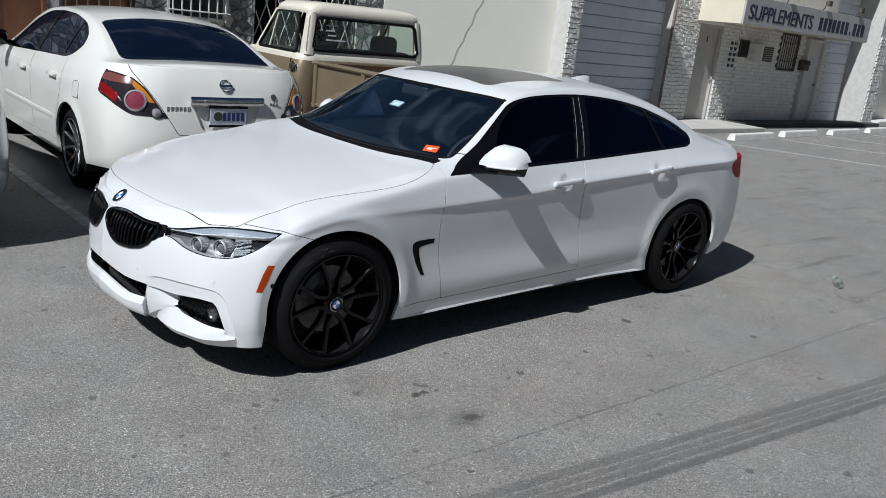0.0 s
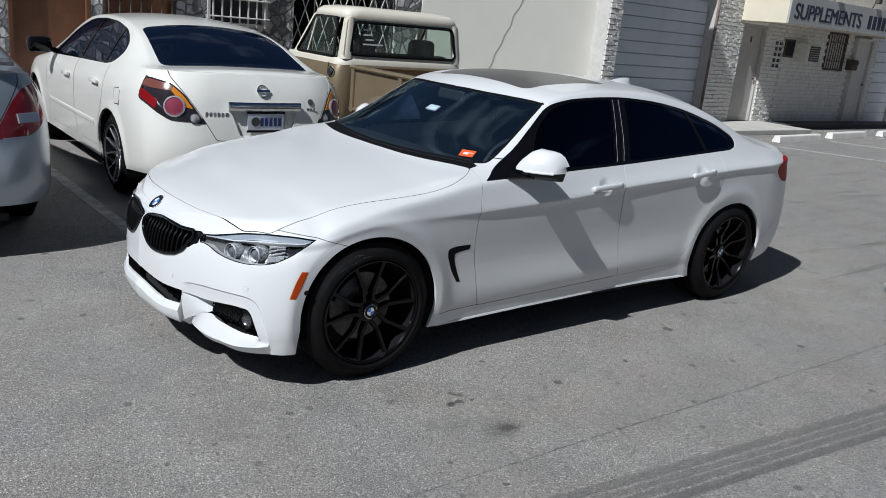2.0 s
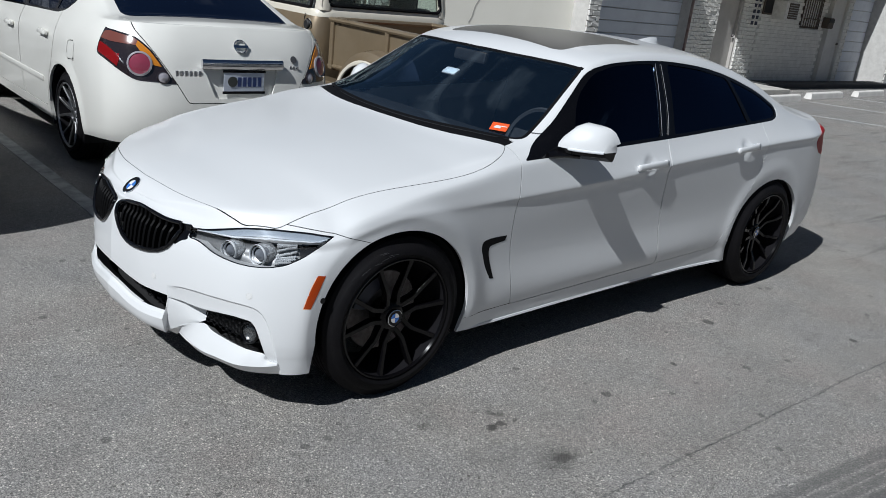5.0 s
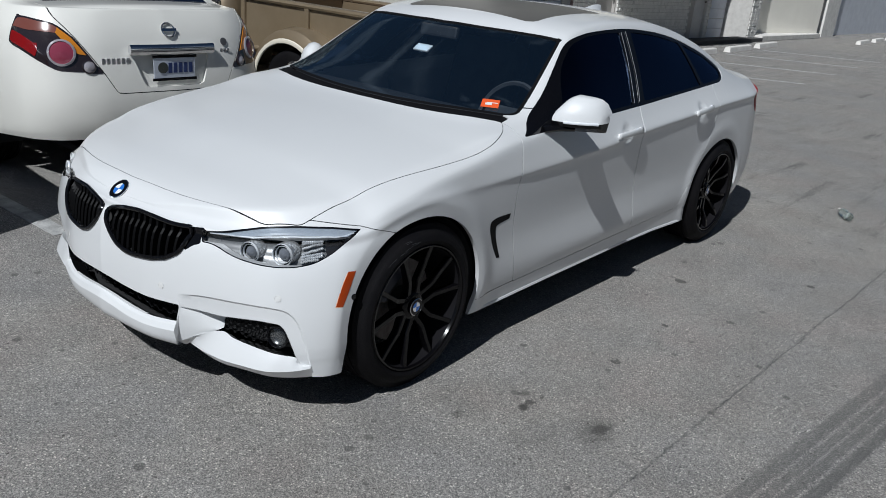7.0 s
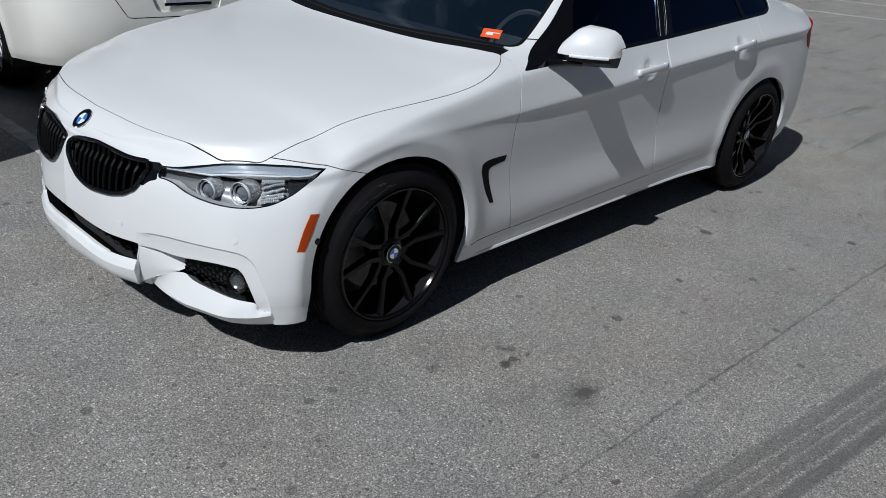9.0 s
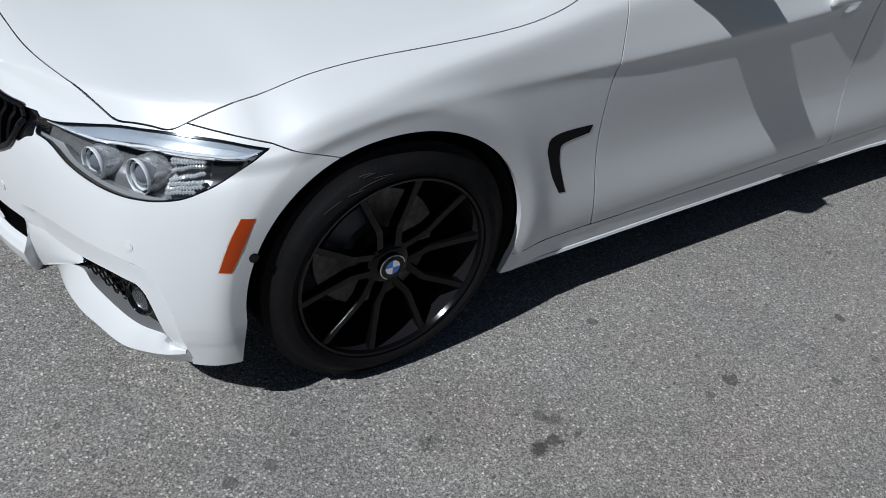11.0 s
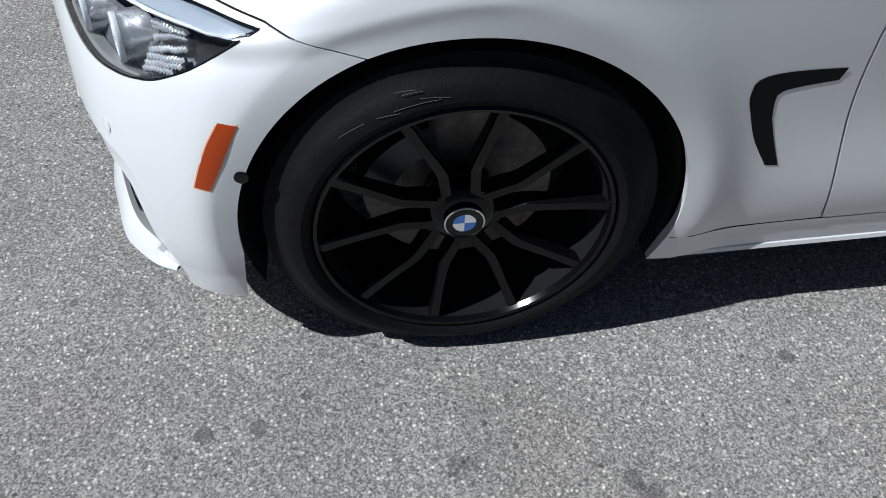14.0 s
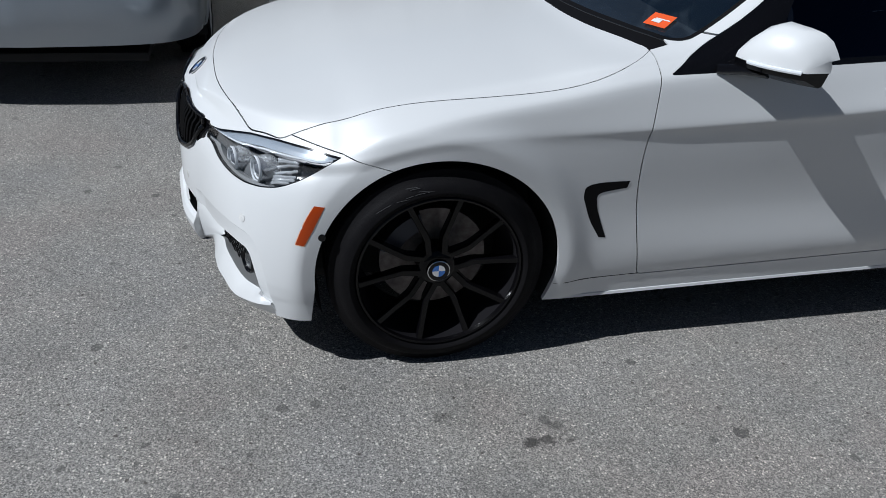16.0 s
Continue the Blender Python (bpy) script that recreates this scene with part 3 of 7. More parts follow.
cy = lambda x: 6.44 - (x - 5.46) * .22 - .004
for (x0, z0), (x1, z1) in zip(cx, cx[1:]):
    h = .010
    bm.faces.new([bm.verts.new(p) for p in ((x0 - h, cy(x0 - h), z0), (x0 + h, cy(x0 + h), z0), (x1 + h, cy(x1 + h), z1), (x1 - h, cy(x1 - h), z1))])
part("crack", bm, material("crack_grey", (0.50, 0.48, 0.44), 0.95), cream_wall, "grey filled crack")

# shutters: one slat above another
def shutter(name, x0, x1, y, top, n, label):
    root = thing(name, pose((x0 + x1) / 2, y, 0), label, "garage door")
    h = top / n
    me = None
    for k in range(n):
        if me is None:
            ob = part("slat", box_bm((x1 - x0, .04, h - .012), (0, 0, h / 2), .008, 1), SHUTTER, root)
            me = ob.data
        else:
            ob = new("slat", me)
            ob.parent = root
        ob.location = (0, random.uniform(-.004, .004), k * h)
    part("backing", box_bm((x1 - x0, .02, top), (0, .035, top / 2)), MORTAR, root)
    return root


shutter("garage_shutter", 8.85, 12.98, WALL_Y + .28, 3.0, 13, "closed pale grey sectional garage shutter")
shutter("garage_shutter", 20.3, 22.75, WALL_Y + .55, 3.6, 13, "closed pale grey sectional garage shutter")
part("shutter_track", box_bm((.035, .05, 3.0), (12.965, WALL_Y + .0, 1.5), .006), RUST, pier_two, "rust-red steel edge strip")

# doors
def panel_door(name, x0, x1, y, h, mat, label, knob=True):
    root = thing(name, pose((x0 + x1) / 2, y, .10), label, "door", kind="structure")
    w = x1 - x0
    part("leaf", box_bm((w - .10, .045, h - .06), (0, 0, (h - .06) / 2), .004), mat, root)
    for sx in (-1, 1):
        part("jamb", box_bm((.05, .14, h), (sx * (w / 2 - .025), -.02, h / 2), .006), mat, root)
    part("lintel", box_bm((w - .1, .14, .06), (0, -.02, h - .03), .006), mat, root)
    if knob:
        part("door_handle", lathe([(.028, -.05), (.032, -.075), (.02, -.095), (.0005, -.097)], 20), STEEL, root).location = (w / 2 - .13, 0, .95)
    return root


grey_door = panel_door("door_1", 13.97, 14.93, WALL_Y + .12, 2.10, DOOR_GREY, "plain grey steel door, closed")
part("number_bar", box_bm((.05, .006, .12), (.05, -.028, 1.78)), SIGN_INK, grey_door)
panel_door("door_2", 18.95, 19.8, WALL_Y - .02, 2.1, DOOR_WHITE, "white steel door in the shaded brick wall")
brown = panel_door("door_3", -.15, .72, WALL_Y + .08, 2.35, BROWN_WOOD, "dark brown wooden door, closed")

# barred windows and the folding lattice gate
def barred_window(name, x0, x1, z0, z1, y, nx, nz, iron, label, pane_mat, bar=.012, out=.05):
    root = thing(name, pose((x0 + x1) / 2, y, z0), label, "window", kind="structure")
    w, h = x1 - x0, z1 - z0
    part("pane", box_bm((w, .02, h), (0, .10, h / 2)), pane_mat, root)
    for sx in (-1, 1):
        part("frame", box_bm((.04, .10, h), (sx * (w / 2 - .02), .04, h / 2), .005), iron, root)
    for sz in (.02, h - .02):
        part("frame", box_bm((w - .08, .10, .04), (0, .04, sz), .005), iron, root)
    for i in range(nx):
        part("bar", tube([(-w / 2 + w * (i + .5) / nx, -out, 0.0), (-w / 2 + w * (i + .5) / nx, -out, h)], bar, 6), iron, root)
    for j in range(nz):
        part("cross_bar", tube([(-w / 2, -out - bar, h * (j + .5) / nz), (w / 2, -out - bar, h * (j + .5) / nz)], bar * .9, 6), iron, root)
    return root


WINDOW_GLASS = material("dusty_window", (0.03, 0.03, 0.032), 0.12, coat=0.5)
barred_window("window_1", 2.12, 2.95, 1.32, 2.45, WALL_Y, 7, 5, WHITE_IRON, "dark window behind white iron bars", WINDOW_GLASS)
barred_window("window_2", .85, 1.72, 1.20, 2.45, WALL_Y, 7, 5, DARK_IRON, "brown-framed window behind dark bars", BROWN_WOOD)
barred_window("window_3", 17.6, 18.5, 1.36, 2.25, WALL_Y - .02, 8, 2, DARK_IRON, "narrow window behind dark upright bars", WINDOW_GLASS)
gate = thing("lattice_gate", pose(4.165, WALL_Y + .05, 0), "closed folding lattice gate of dark iron", "gate")
for k in range(-4, 13):
    for d in (-1, 1):
        x0 = -.835 + k * .2
        z0, z1 = 0.05, 2.4
        a, b = (x0, z0), (x0 + d * .9, z1)
        pts = []
        for t in np.linspace(0, 1, 25):
            q = (a[0] + (b[0] - a[0]) * t, a[1] + (b[1] - a[1]) * t)
            if abs(q[0]) <= .83:
                pts.append((q[0], d * .008, q[1]))
        if len(pts) > 2:
            part("lattice_bar", tube([pts[0], pts[-1]], .008, 5), WHITE_IRON, gate)
for x in np.linspace(-.82, .82, 6):
    part("upright", tube([(x, 0, 0), (x, 0, 2.42)], .011, 6), DARK_IRON, gate)

# awning with its sign
awning = thing("sign_awning", pose(13.82, WALL_Y, 2.245), "long cream awning box with a white lettered fascia", "awning")
part("left_end", box_bm((.04, 1.02, .57), (.02, -.53, .285), .006), SIGN_CREAM, awning)
part("right_end", box_bm((.04, 1.02, .57), (6.07, -.53, .285), .006), SIGN_CREAM, awning)
part("fascia", box_bm((6.09, .05, .57), (3.045, -1.06, .285), .006), SIGN_WHITE, awning)
part("cover", box_bm((6.01, 1.0, .03), (3.045, -.53, .55), .004), SIGN_CREAM, awning)
part("soffit", box_bm((5.99, 1.0, .03), (3.045, -.53, .035), .004), SIGN_CREAM, awning)
text_mesh("lettering", "SUPPLEMENTS", .43, pose(.16, -1.088, .115, 90, 0, 0), SIGN_INK, awning, .002, 1.05, .012)
# the second word is a trade name: plain bars of its letters' size
for k in range(11):
    wide = .06 if k == 7 else .165
    tall = .08 if k == 7 else .29
    part("letter_bar", box_bm((wide, .004, tall), (3.40 + k * .228, -1.087, .115 + tall / 2), .0015), SIGN_INK, awning)
for k in range(3):
    root = thing("flood_lamp", pose(15.6 + k * 1.75, WALL_Y - 1.0, 2.80), "small black flood lamp on the awning", "lamp", group="lamps on the awning")
    part("stem", tube([(0, 0, 0), (0, -.06, .14)], .012, 6), DARK_IRON, root)
    part("head", box_bm((.16, .10, .12), (0, -.12, .18), .02), DARK_IRON, root)

# wall fittings
ac = thing("air_conditioner", pose(16.42, WALL_Y - .16, 1.50), "white wall air conditioner with a dark grille", "air conditioner")
part("case", box_bm((.60, .38, .42), (0, 0, .20), .015), WHITE_IRON, ac)
part("grille", box_bm((.44, .012, .34), (.05, -.194, .20), .004), DARK_IRON, ac, "dark louvred grille")
for k in range(6):
    part("louvre", box_bm((.42, .010, .014), (.05, -.202, .075 + .05 * k), .003), AC_GREY, ac)
vent = thing("wall_vent", pose(15.90, WALL_Y - .035, 1.57), "dark square vent opening in the brick wall", "vent")
part("frame", box_bm((.40, .03, .40), (0, 0, .20), .006), DARK_IRON, vent)
part("grille", box_bm((.32, .012, .32), (0, -.018, .20), .003), DARK_ROOM, vent)
mail = thing("wall_box", pose(18.86, WALL_Y - .10, 1.40), "black metal box fixed to the brick wall", "mailbox")
part("case", box_bm((.30, .18, .26), (0, 0, .13), .03), DARK_IRON, mail)
part("flap", box_bm((.26, .02, .09), (0, -.095, .19), .006), BLACK_MATT, mail)
for k in range(5):
    for dx in (0, .17):
        part("notice_bar", box_bm((.11, .004, .075), (15.37 + dx, WALL_Y - .026, 1.36 + k * .125)), SIGN_INK, brick_wall)

# wheel stops and bay lines
stop_mesh = None
for x, y in ((12.65, 4.50), (15.15, 4.74), (17.75, 4.86), (20.35, 5.05), (28.4, 4.45), (31.2, 4.6), (34.0, 4.75)):
    if stop_mesh is None:
        bm = bmesh.new()
        prof = fillet([(-.085, 0), (.085, 0), (.060, .125), (-.060, .125)], [.004, .004, .03, .03])
        ends = [[bm.verts.new((sx * (.915 - .03 * (z > .05)), yy, z)) for yy, z in prof] for sx in (-1, 1)]
        n = len(prof)
        for i in range(n):
            bm.faces.new((ends[0][i], ends[0][(i + 1) % n], ends[1][(i + 1) % n], ends[1][i]))
        bm.faces.new(ends[0][::-1])
        bm.faces.new(ends[1])
        ob = part("wheel_stop", bm, STOP_PAINT)
        stop_mesh = ob.data
    else:
        ob = new("wheel_stop", stop_mesh)
    ob.matrix_world = pose(x + .9, y, 0, 0, 0, 4)
    tagged(ob, "whitewashed concrete wheel stop on the asphalt", "wheel stop", "wheel stops before the units")
for k, (x0, y0, x1, y1, wd) in enumerate(((-.235, 1.45, -.33, 6.2, .10), (2.62, 1.5, 2.55, 6.2, .10), (-3.0, 1.5, -3.1, 6.2, .10), (11.9, 4.2, 13.3, 1.6, .09), (14.6, 4.4, 16.0, 1.8, .09), (17.2, 4.6, 18.6, 2.0, .09), (19.9, 4.7, 21.3, 2.1, .09))):
    d = Vector((x1 - x0, y1 - y0, 0))
    m = pose((x0 + x1) / 2, (y0 + y1) / 2, .002, 0, 0, math.degrees(math.atan2(d.y, d.x)))
    tagged(part("bay_line", box_bm((d.length, wd, .004), (0, 0, 0)), LINE_PAINT), "worn white painted bay line on the asphalt", "road marking", "painted bay lines").matrix_world = m
bottle = thing("plastic_bottle", pose(4.237, -1.443, .035, 0, 90, 35), "crushed clear plastic bottle on the asphalt", "bottle")
part("body", lathe([(.0005, 0), (.028, .002), (.032, .02), (.026, .06), (.033, .10), (.030, .14), (.013, .175), (.012, .19)], 16, "Z"), material("bottle_plastic", (0.85, 0.95, 0.93), 0.08, trans=0.95), bottle, smooth=True)
part("cap", lathe([(.014, .185), (.014, .205), (.0005, .206)], 14, "Z"), STOP_PAINT, bottle)


# ---- the white coupe-like sedan: x runs from its front axle to its tail ----
def coupe_grid():
    cols = 19
    side_x = [-0.15, 0, 0.35, 0.65, 1.2, 1.72, 2.3, 2.81, 3.2]
    def level(fx, fw, sw, rx, rw, z):
        return np.array([fx + side_x + rx, fw + sw + rw, z]).T
    l0 = level([-.741, -.722, -.664, -.609, -.543, -.415], [0, .235, .42, .61, .776, .866], [.868, .868, .866, .866, .868, .868, .870, .872, .866], [3.45, 3.60, 3.69, 3.72], [.83, .70, .45, 0],
               [.195, .197, .199, .199, .196, .188, .188, .188, .195, .206, .214, .216, .206, .204, .23, .26, .27, .27, .27])
    l1 = level([-.769, -.749, -.693, -.627, -.560, -.412], [0, .235, .43, .63, .782, .873], [.88, .878, .874, .872, .874, .875, .878, .882, .878], [3.47, 3.65, 3.74, 3.77], [.85, .73, .46, 0],
               [.275, .275, .275, .27, .268, .265, .262, .262, .262, .266, .28, .292, .305, .315, .32, .34, .36, .36, .36])
    l2 = level([-.778, -.757, -.700, -.634, -.565, -.405], [0, .235, .43, .63, .757, .876], [.89, .891, .882, .886, .893, .895, .892, .893, .892], [3.48, 3.68, 3.78, 3.81], [.858, .75, .47, 0],
               [.43] * 6 + [.43, .43, .385, .355, .352, .362, .39, .42, .43] + [.46, .48, .48, .48])
    l3 = level([-.766, -.745, -.683, -.611, -.538, -.375], [0, .235, .43, .615, .742, .862], [.885, .892, .880, .871, .869, .872, .881, .897, .893], [3.48, 3.68, 3.78, 3.81], [.852, .755, .475, 0],
               [.585, .585, .58, .575, .57, .565, .585, .59, .54, .50, .50, .51, .535, .63, .65, .64, .64, .64, .64])
    l4 = level([-.737, -.718, -.658, -.585, -.498, -.325], [0, .235, .41, .585, .715, .842], [.868, .879, .886, .896, .905, .91, .911, .908, .892], [3.45, 3.65, 3.76, 3.79], [.835, .735, .46, 0],
               [.648, .648, .645, .643, .645, .66, .70, .735, .752, .765, .795, .84, .873, .90, .908, .915, .92, .92, .92])
    l5 = level([-.700, -.681, -.626, -.552, -.461, -.295], [0, .225, .40, .575, .705, .826], [.86, .868, .87, .866, .858, .848, .838, .825, .80], [3.45, 3.63, 3.74, 3.77], [.765, .63, .40, 0],
               [.677, .678, .682, .684, .69, .70, .755, .795, .855, .90, .932, .953, .985, 1.012, 1.0, .985, .995, 1.005, 1.01])
    knots = np.concatenate([[0], np.cumsum(np.hypot(*np.diff(l2[:, :2], axis=0).T))])
    u = np.concatenate([np.linspace(0, 1.15, 230), np.linspace(1.15, knots[-1], 330)[1:]])   # finer round the nose
    def run(l):
        return np.stack([pchip(knots, l[:, k], u) for k in range(3)], 1)
    L = [run(l) for l in (l0, l1, l2, l3, l4, l5)]
    x5, w5, z5 = L[5].T
    zc = pchip([-.70, -.64, -.55, -.4, -.2, 0, .2, .4, .5, .56, .7, .85, 1.0, 1.1, 1.2, 1.3, 1.5, 1.75, 2.1, 2.5, 2.75, 3.0, 3.2, 3.4, 3.5, 3.65, 3.74, 3.77],
               [.677, .726, .757, .792, .838, .872, .902, .930, .948, .972, 1.058, 1.150, 1.240, 1.298, 1.336, 1.358, 1.381, 1.390, 1.384, 1.357, 1.318, 1.235, 1.16, 1.085, 1.055, 1.04, 1.045, 1.01], x5)
    rx = [.3, .5, .65, .75, .85, 1.0, 1.15, 1.26, 1.42, 1.75, 2.1, 2.37, 2.72, 2.9, 3.1, 3.3, 3.45, 3.63, 3.77]
    wr = pchip(rx, [.81, .803, .79, .775, .748, .702, .655, .632, .620, .612, .612, .620, .66, .685, .70, .70, .68, .55, 0], x5)
    zr = pchip(rx, [.905, .930, .948, .970, 1.02, 1.12, 1.222, 1.287, 1.325, 1.349, 1.341, 1.307, 1.218, 1.15, 1.075, 1.025, 1.005, 1.01, 1.01], x5)
    blend = np.clip((x5 - .25) / .3, 0, 1)
    blend = blend * blend * (3 - 2 * blend)
    wr = np.minimum(blend * wr + (1 - blend) * w5 * .90, w5 * .985)
    zr = blend * zr + (1 - blend) * (z5 + (zc - z5) * .60)
    R0, R1, C = L[5], np.stack([x5, wr, zr], 1), np.stack([x5, 0 * x5, zc], 1)
    fade = np.clip((L[4][:, 0] - .15) / .6, 0, 1)
    fade = np.where(L[4][:, 0] > 3.3, np.clip((3.7 - L[4][:, 0]) / .4, 0, 1), fade)
    def shift(p, dw, dz):
        return p + np.stack([0 * u, dw, dz], 1)
    def across(t):
        y = wr * (1 - t)
        return np.stack([x5, y, zc - (zc - zr) * (1 - t) ** 2.2], 1)
    d01 = R1 - R0
    unit = d01 / np.maximum(np.linalg.norm(d01, axis=1), 1e-6)[:, None]
    reach = np.minimum(.04, .25 * np.linalg.norm(d01, axis=1))[:, None]
    bow = np.stack([0 * u, .012 * np.clip((x5 - .4) / .4, 0, 1), 0 * u], 1)
    C17 = across(.67)
    rows = [L[0], (L[0] + L[1]) / 2, shift(L[1], 0 * u - .002, 0 * u - .008), shift(L[1], 0 * u + .004, 0 * u + .010), L[2], L[3],
            shift(.35 * L[3] + .65 * L[4], -.002 * fade, 0 * u), shift(L[4], -.011 * fade, 0 * u - .018), shift(L[4], 0 * u, 0 * u - .002),
            shift(L[4], -.0015 * fade, 0 * u + .012), .5 * L[4] + .5 * L[5], L[5], R0 + d01 / 3 + bow, R0 + d01 * .66 + bow,
            R1 - unit * reach, R1, across(.08), across(.35), C17, C, C17 * np.array([1, -1, 1])]
    per = [5, 5, 2, 20, 10, 5, 4, 3, 3, 4, 4, 6, 6, 5, 3, 3, 6, 7, 7, 1]
    grid = bspline(np.array(rows), per)[:sum(per[:-1]) + 1]
    grid[-1, :, 1] = 0
    grid[:, 0, 1] = 0
    grid[:, -1, 1] = 0
    for _ in range(3):                                         # even out the run along the body
        grid[:, 1:-1] = .25 * grid[:, :-2] + .5 * grid[:, 1:-1] + .25 * grid[:, 2:]
    # arch lips stand proud
    x, w, z = grid[..., 0], grid[..., 1], grid[..., 2]
    for cx, proud, turn_in, crease, spread in ((0.0, .014, .12, .404, .055), (2.81, .009, .10, .404, .045)):
        r = np.hypot(x - cx, z - .335)
        fade = (w > .7) * np.clip((.88 - z) / .12, 0, 1)
        w += proud * np.exp(-(np.maximum(r - crease, 0) / spread) ** 2) * fade
        w -= turn_in * np.clip(crease - r, 0, .09) * fade      # the flange turns in towards the wheel
    for hx, hz in ((1.505, .838), (2.39, .880)):               # finger cups behind the handles
        r = np.hypot((x - hx) / 1.05, z - hz)
        w -= .014 * np.clip(1 - (r / .052) ** 2, 0, 1) ** .8 * (w > .7)
    return grid


COUPE = thing("sedan_car", Matrix.Identity(4), "glossy white four-door coupe sedan with black wheels parked on asphalt", "car")
GRID = coupe_grid()
shell = Shell(GRID.copy())
def side_field(poly, wmin=.45):
    return lambda V: np.maximum(poly_sd(V[:, [0, 2]], poly), wmin - V[:, 1])
def top_field(poly, zmin=.6):
    return lambda V: np.maximum(poly_sd(V[:, [0, 1]], poly), zmin - V[:, 2])
def front_field(poly, xmax=-.2):
    return lambda V: np.maximum(poly_sd(V[:, [1, 2]], poly), V[:, 0] - xmax)
def corner_field(poly, xmax=-.15):
    return lambda V: np.maximum(poly_sd(np.stack([V[:, 1] + V[:, 0], V[:, 2]], 1), poly), V[:, 0] - xmax)
def arch_field(cx, rx, rz):
    return lambda V: np.maximum(np.hypot(V[:, 0] - cx, (V[:, 2] - .335) * rx / rz) - rx, .45 - V[:, 1])


HOOD = fillet([(-.638, -.2), (-.632, .076), (-.617, .284), (-.572, .478), (-.520, .622), (-.440, .716), (-.288, .757), (-.125, .778), (.04, .805), (.2, .826), (.366, .838), (.475, .831), (.560, .802), (.628, .742), (.600, .665), (.546, .50), (.517, .30), (.506, -.2)], [0, .1, .1, .1, .02, .02, .1, .1, .1, .1, .1, .05, .05, .012, .05, .1, .1, 0])
DLO = fillet([(.645, .911), (1.225, .938), (1.733, .960), (2.204, .987), (2.764, 1.018), (2.84, 1.038), (2.862, 1.088), (2.72, 1.168), (2.44, 1.252), (2.155, 1.297), (1.836, 1.318), (1.602, 1.313), (1.384, 1.298), (1.222, 1.264), (1.10, 1.178), (.90, 1.038)], [.01, .2, .2, .2, .02, .03, .03, .12, .12, .12, .12, .1, .08, .06, .08, .08])
GLASS_F = fillet([(.96, .945), (1.63, .972), (1.735, 1.300), (1.602, 1.300), (1.40, 1.285), (1.245, 1.250), (1.09, 1.140)], [.02, .02, .02, .1, .05, .05, .08])
GLASS_R = fillet([(1.755, .978), (2.48, 1.016), (2.415, 1.238), (2.155, 1.280), (1.85, 1.302)], [.02, .02, .02, .1, .02])
GLASS_Q = fillet([(2.515, 1.019), (2.765, 1.034), (2.825, 1.05), (2.835, 1.080), (2.71, 1.155), (2.445, 1.232)], [.02, .02, .03, .03, .1, .02])
DOOR_F = fillet([(.655, .264), (1.738, .294), (1.668, .69), (1.66, .85), (1.695, 1.0), (.63, 1.0), (.605, .80), (.592, .69), (.60, .55)], [.012, .012, .3, .1, .02, .02, .2, .2, .2])
DOOR_R = fillet([(1.744, .294), (2.31, .308), (2.378, .405), (2.436, .482), (2.518, .602), (2.586, .723), (2.63, .84), (2.63, 1.03), (1.70, 1.03), (1.666, .85), (1.674, .69)], [.012, .04, .06, .1, .1, .1, .06, .02, .02, .1, .3])
BUMPER_F = [(-1.2, -.1), (-.13, -.1), (-.125, .655), (-.277, .700), (-.45, .72), (-.56, .80), (-1.2, .80)]
BUMPER_R = [(3.1, -.1), (4.2, -.1), (4.2, .66), (3.66, .62), (3.53, .549), (3.348, .469), (3.254, .393), (3.18, .34)]
LAMP = fillet([(-.198, .648), (-.097, .657), (.007, .672), (.11, .688), (.25, .698), (.427, .699), (.562, .692), (.511, .661), (.434, .620), (.349, .590), (.264, .577), (.178, .573), (.091, .574), (.011, .580), (-.052, .590), (-.109, .606), (-.147, .612), (-.195, .612)], [.005, .04, .04, .04, .04, .04, .004, .03, .03, .03, .03, .03, .03, .03, .03, .02, .02, .01])
FRAME_OUT = [(-.316, .410), (-.22, .426), (-.126, .434), (.061, .440), (.150, .441), (.205, .438), (.240, .430), (.268, .415), (.290, .394), (.311, .358), (.337, .30), (.352, .248), (.362, .205)]
APRON = FRAME_OUT + [(.372, .10), (-1.3, .10), (-1.3, .318), (-.80, .318), (-.785, .314), (-.601, .296), (-.496, .296), (-.331, .304), (-.306, .370)]
BRIDGE = [(0.354, 0.645), (0.401, 0.652), (0.449, 0.657), (0.464, 0.650), (0.451, 0.625), (0.460, 0.606), (0.436, 0.596), (0.411, 0.574), (0.367, 0.600)]
LAMP_TOP = [(-.25, .640), (-.10, .648), (.05, .660), (.20, .672), (.36, .675), (.50, .675), (.58, .700), (.58, .75), (-.25, .75)]
LAMP_LOW = [(-.25, .560), (.26, .560), (.30, .588), (.20, .584), (.10, .586), (.02, .592), (-.04, .604), (-.09, .622), (-.20, .620)]
KIDNEY = fillet([(0.016, 0.622), (0.032, 0.638), (0.089, 0.653), (0.173, 0.661), (0.265, 0.659), (0.354, 0.650), (0.409, 0.652), (0.414, 0.622), (0.397, 0.575), (0.380, 0.555), (0.336, 0.530), (0.265, 0.516), (0.180, 0.509), (0.117, 0.515), (0.066, 0.545), (0.028, 0.588)], [.01, .02, .03, .03, .03, .03, .004, .01, .03, .03, .03, .03, .03, .03, .03, .02])
INTAKE = fillet([(-0.300, 0.383), (0.000, 0.383), (0.128, 0.373), (0.268, 0.368), (0.405, 0.371), (0.390, 0.297), (0.312, 0.294), (0.203, 0.298), (0.084, 0.310), (0.000, 0.318), (-0.300, 0.318)], [0, .05, .05, .05, .008, .012, .04, .04, .04, .04, 0])
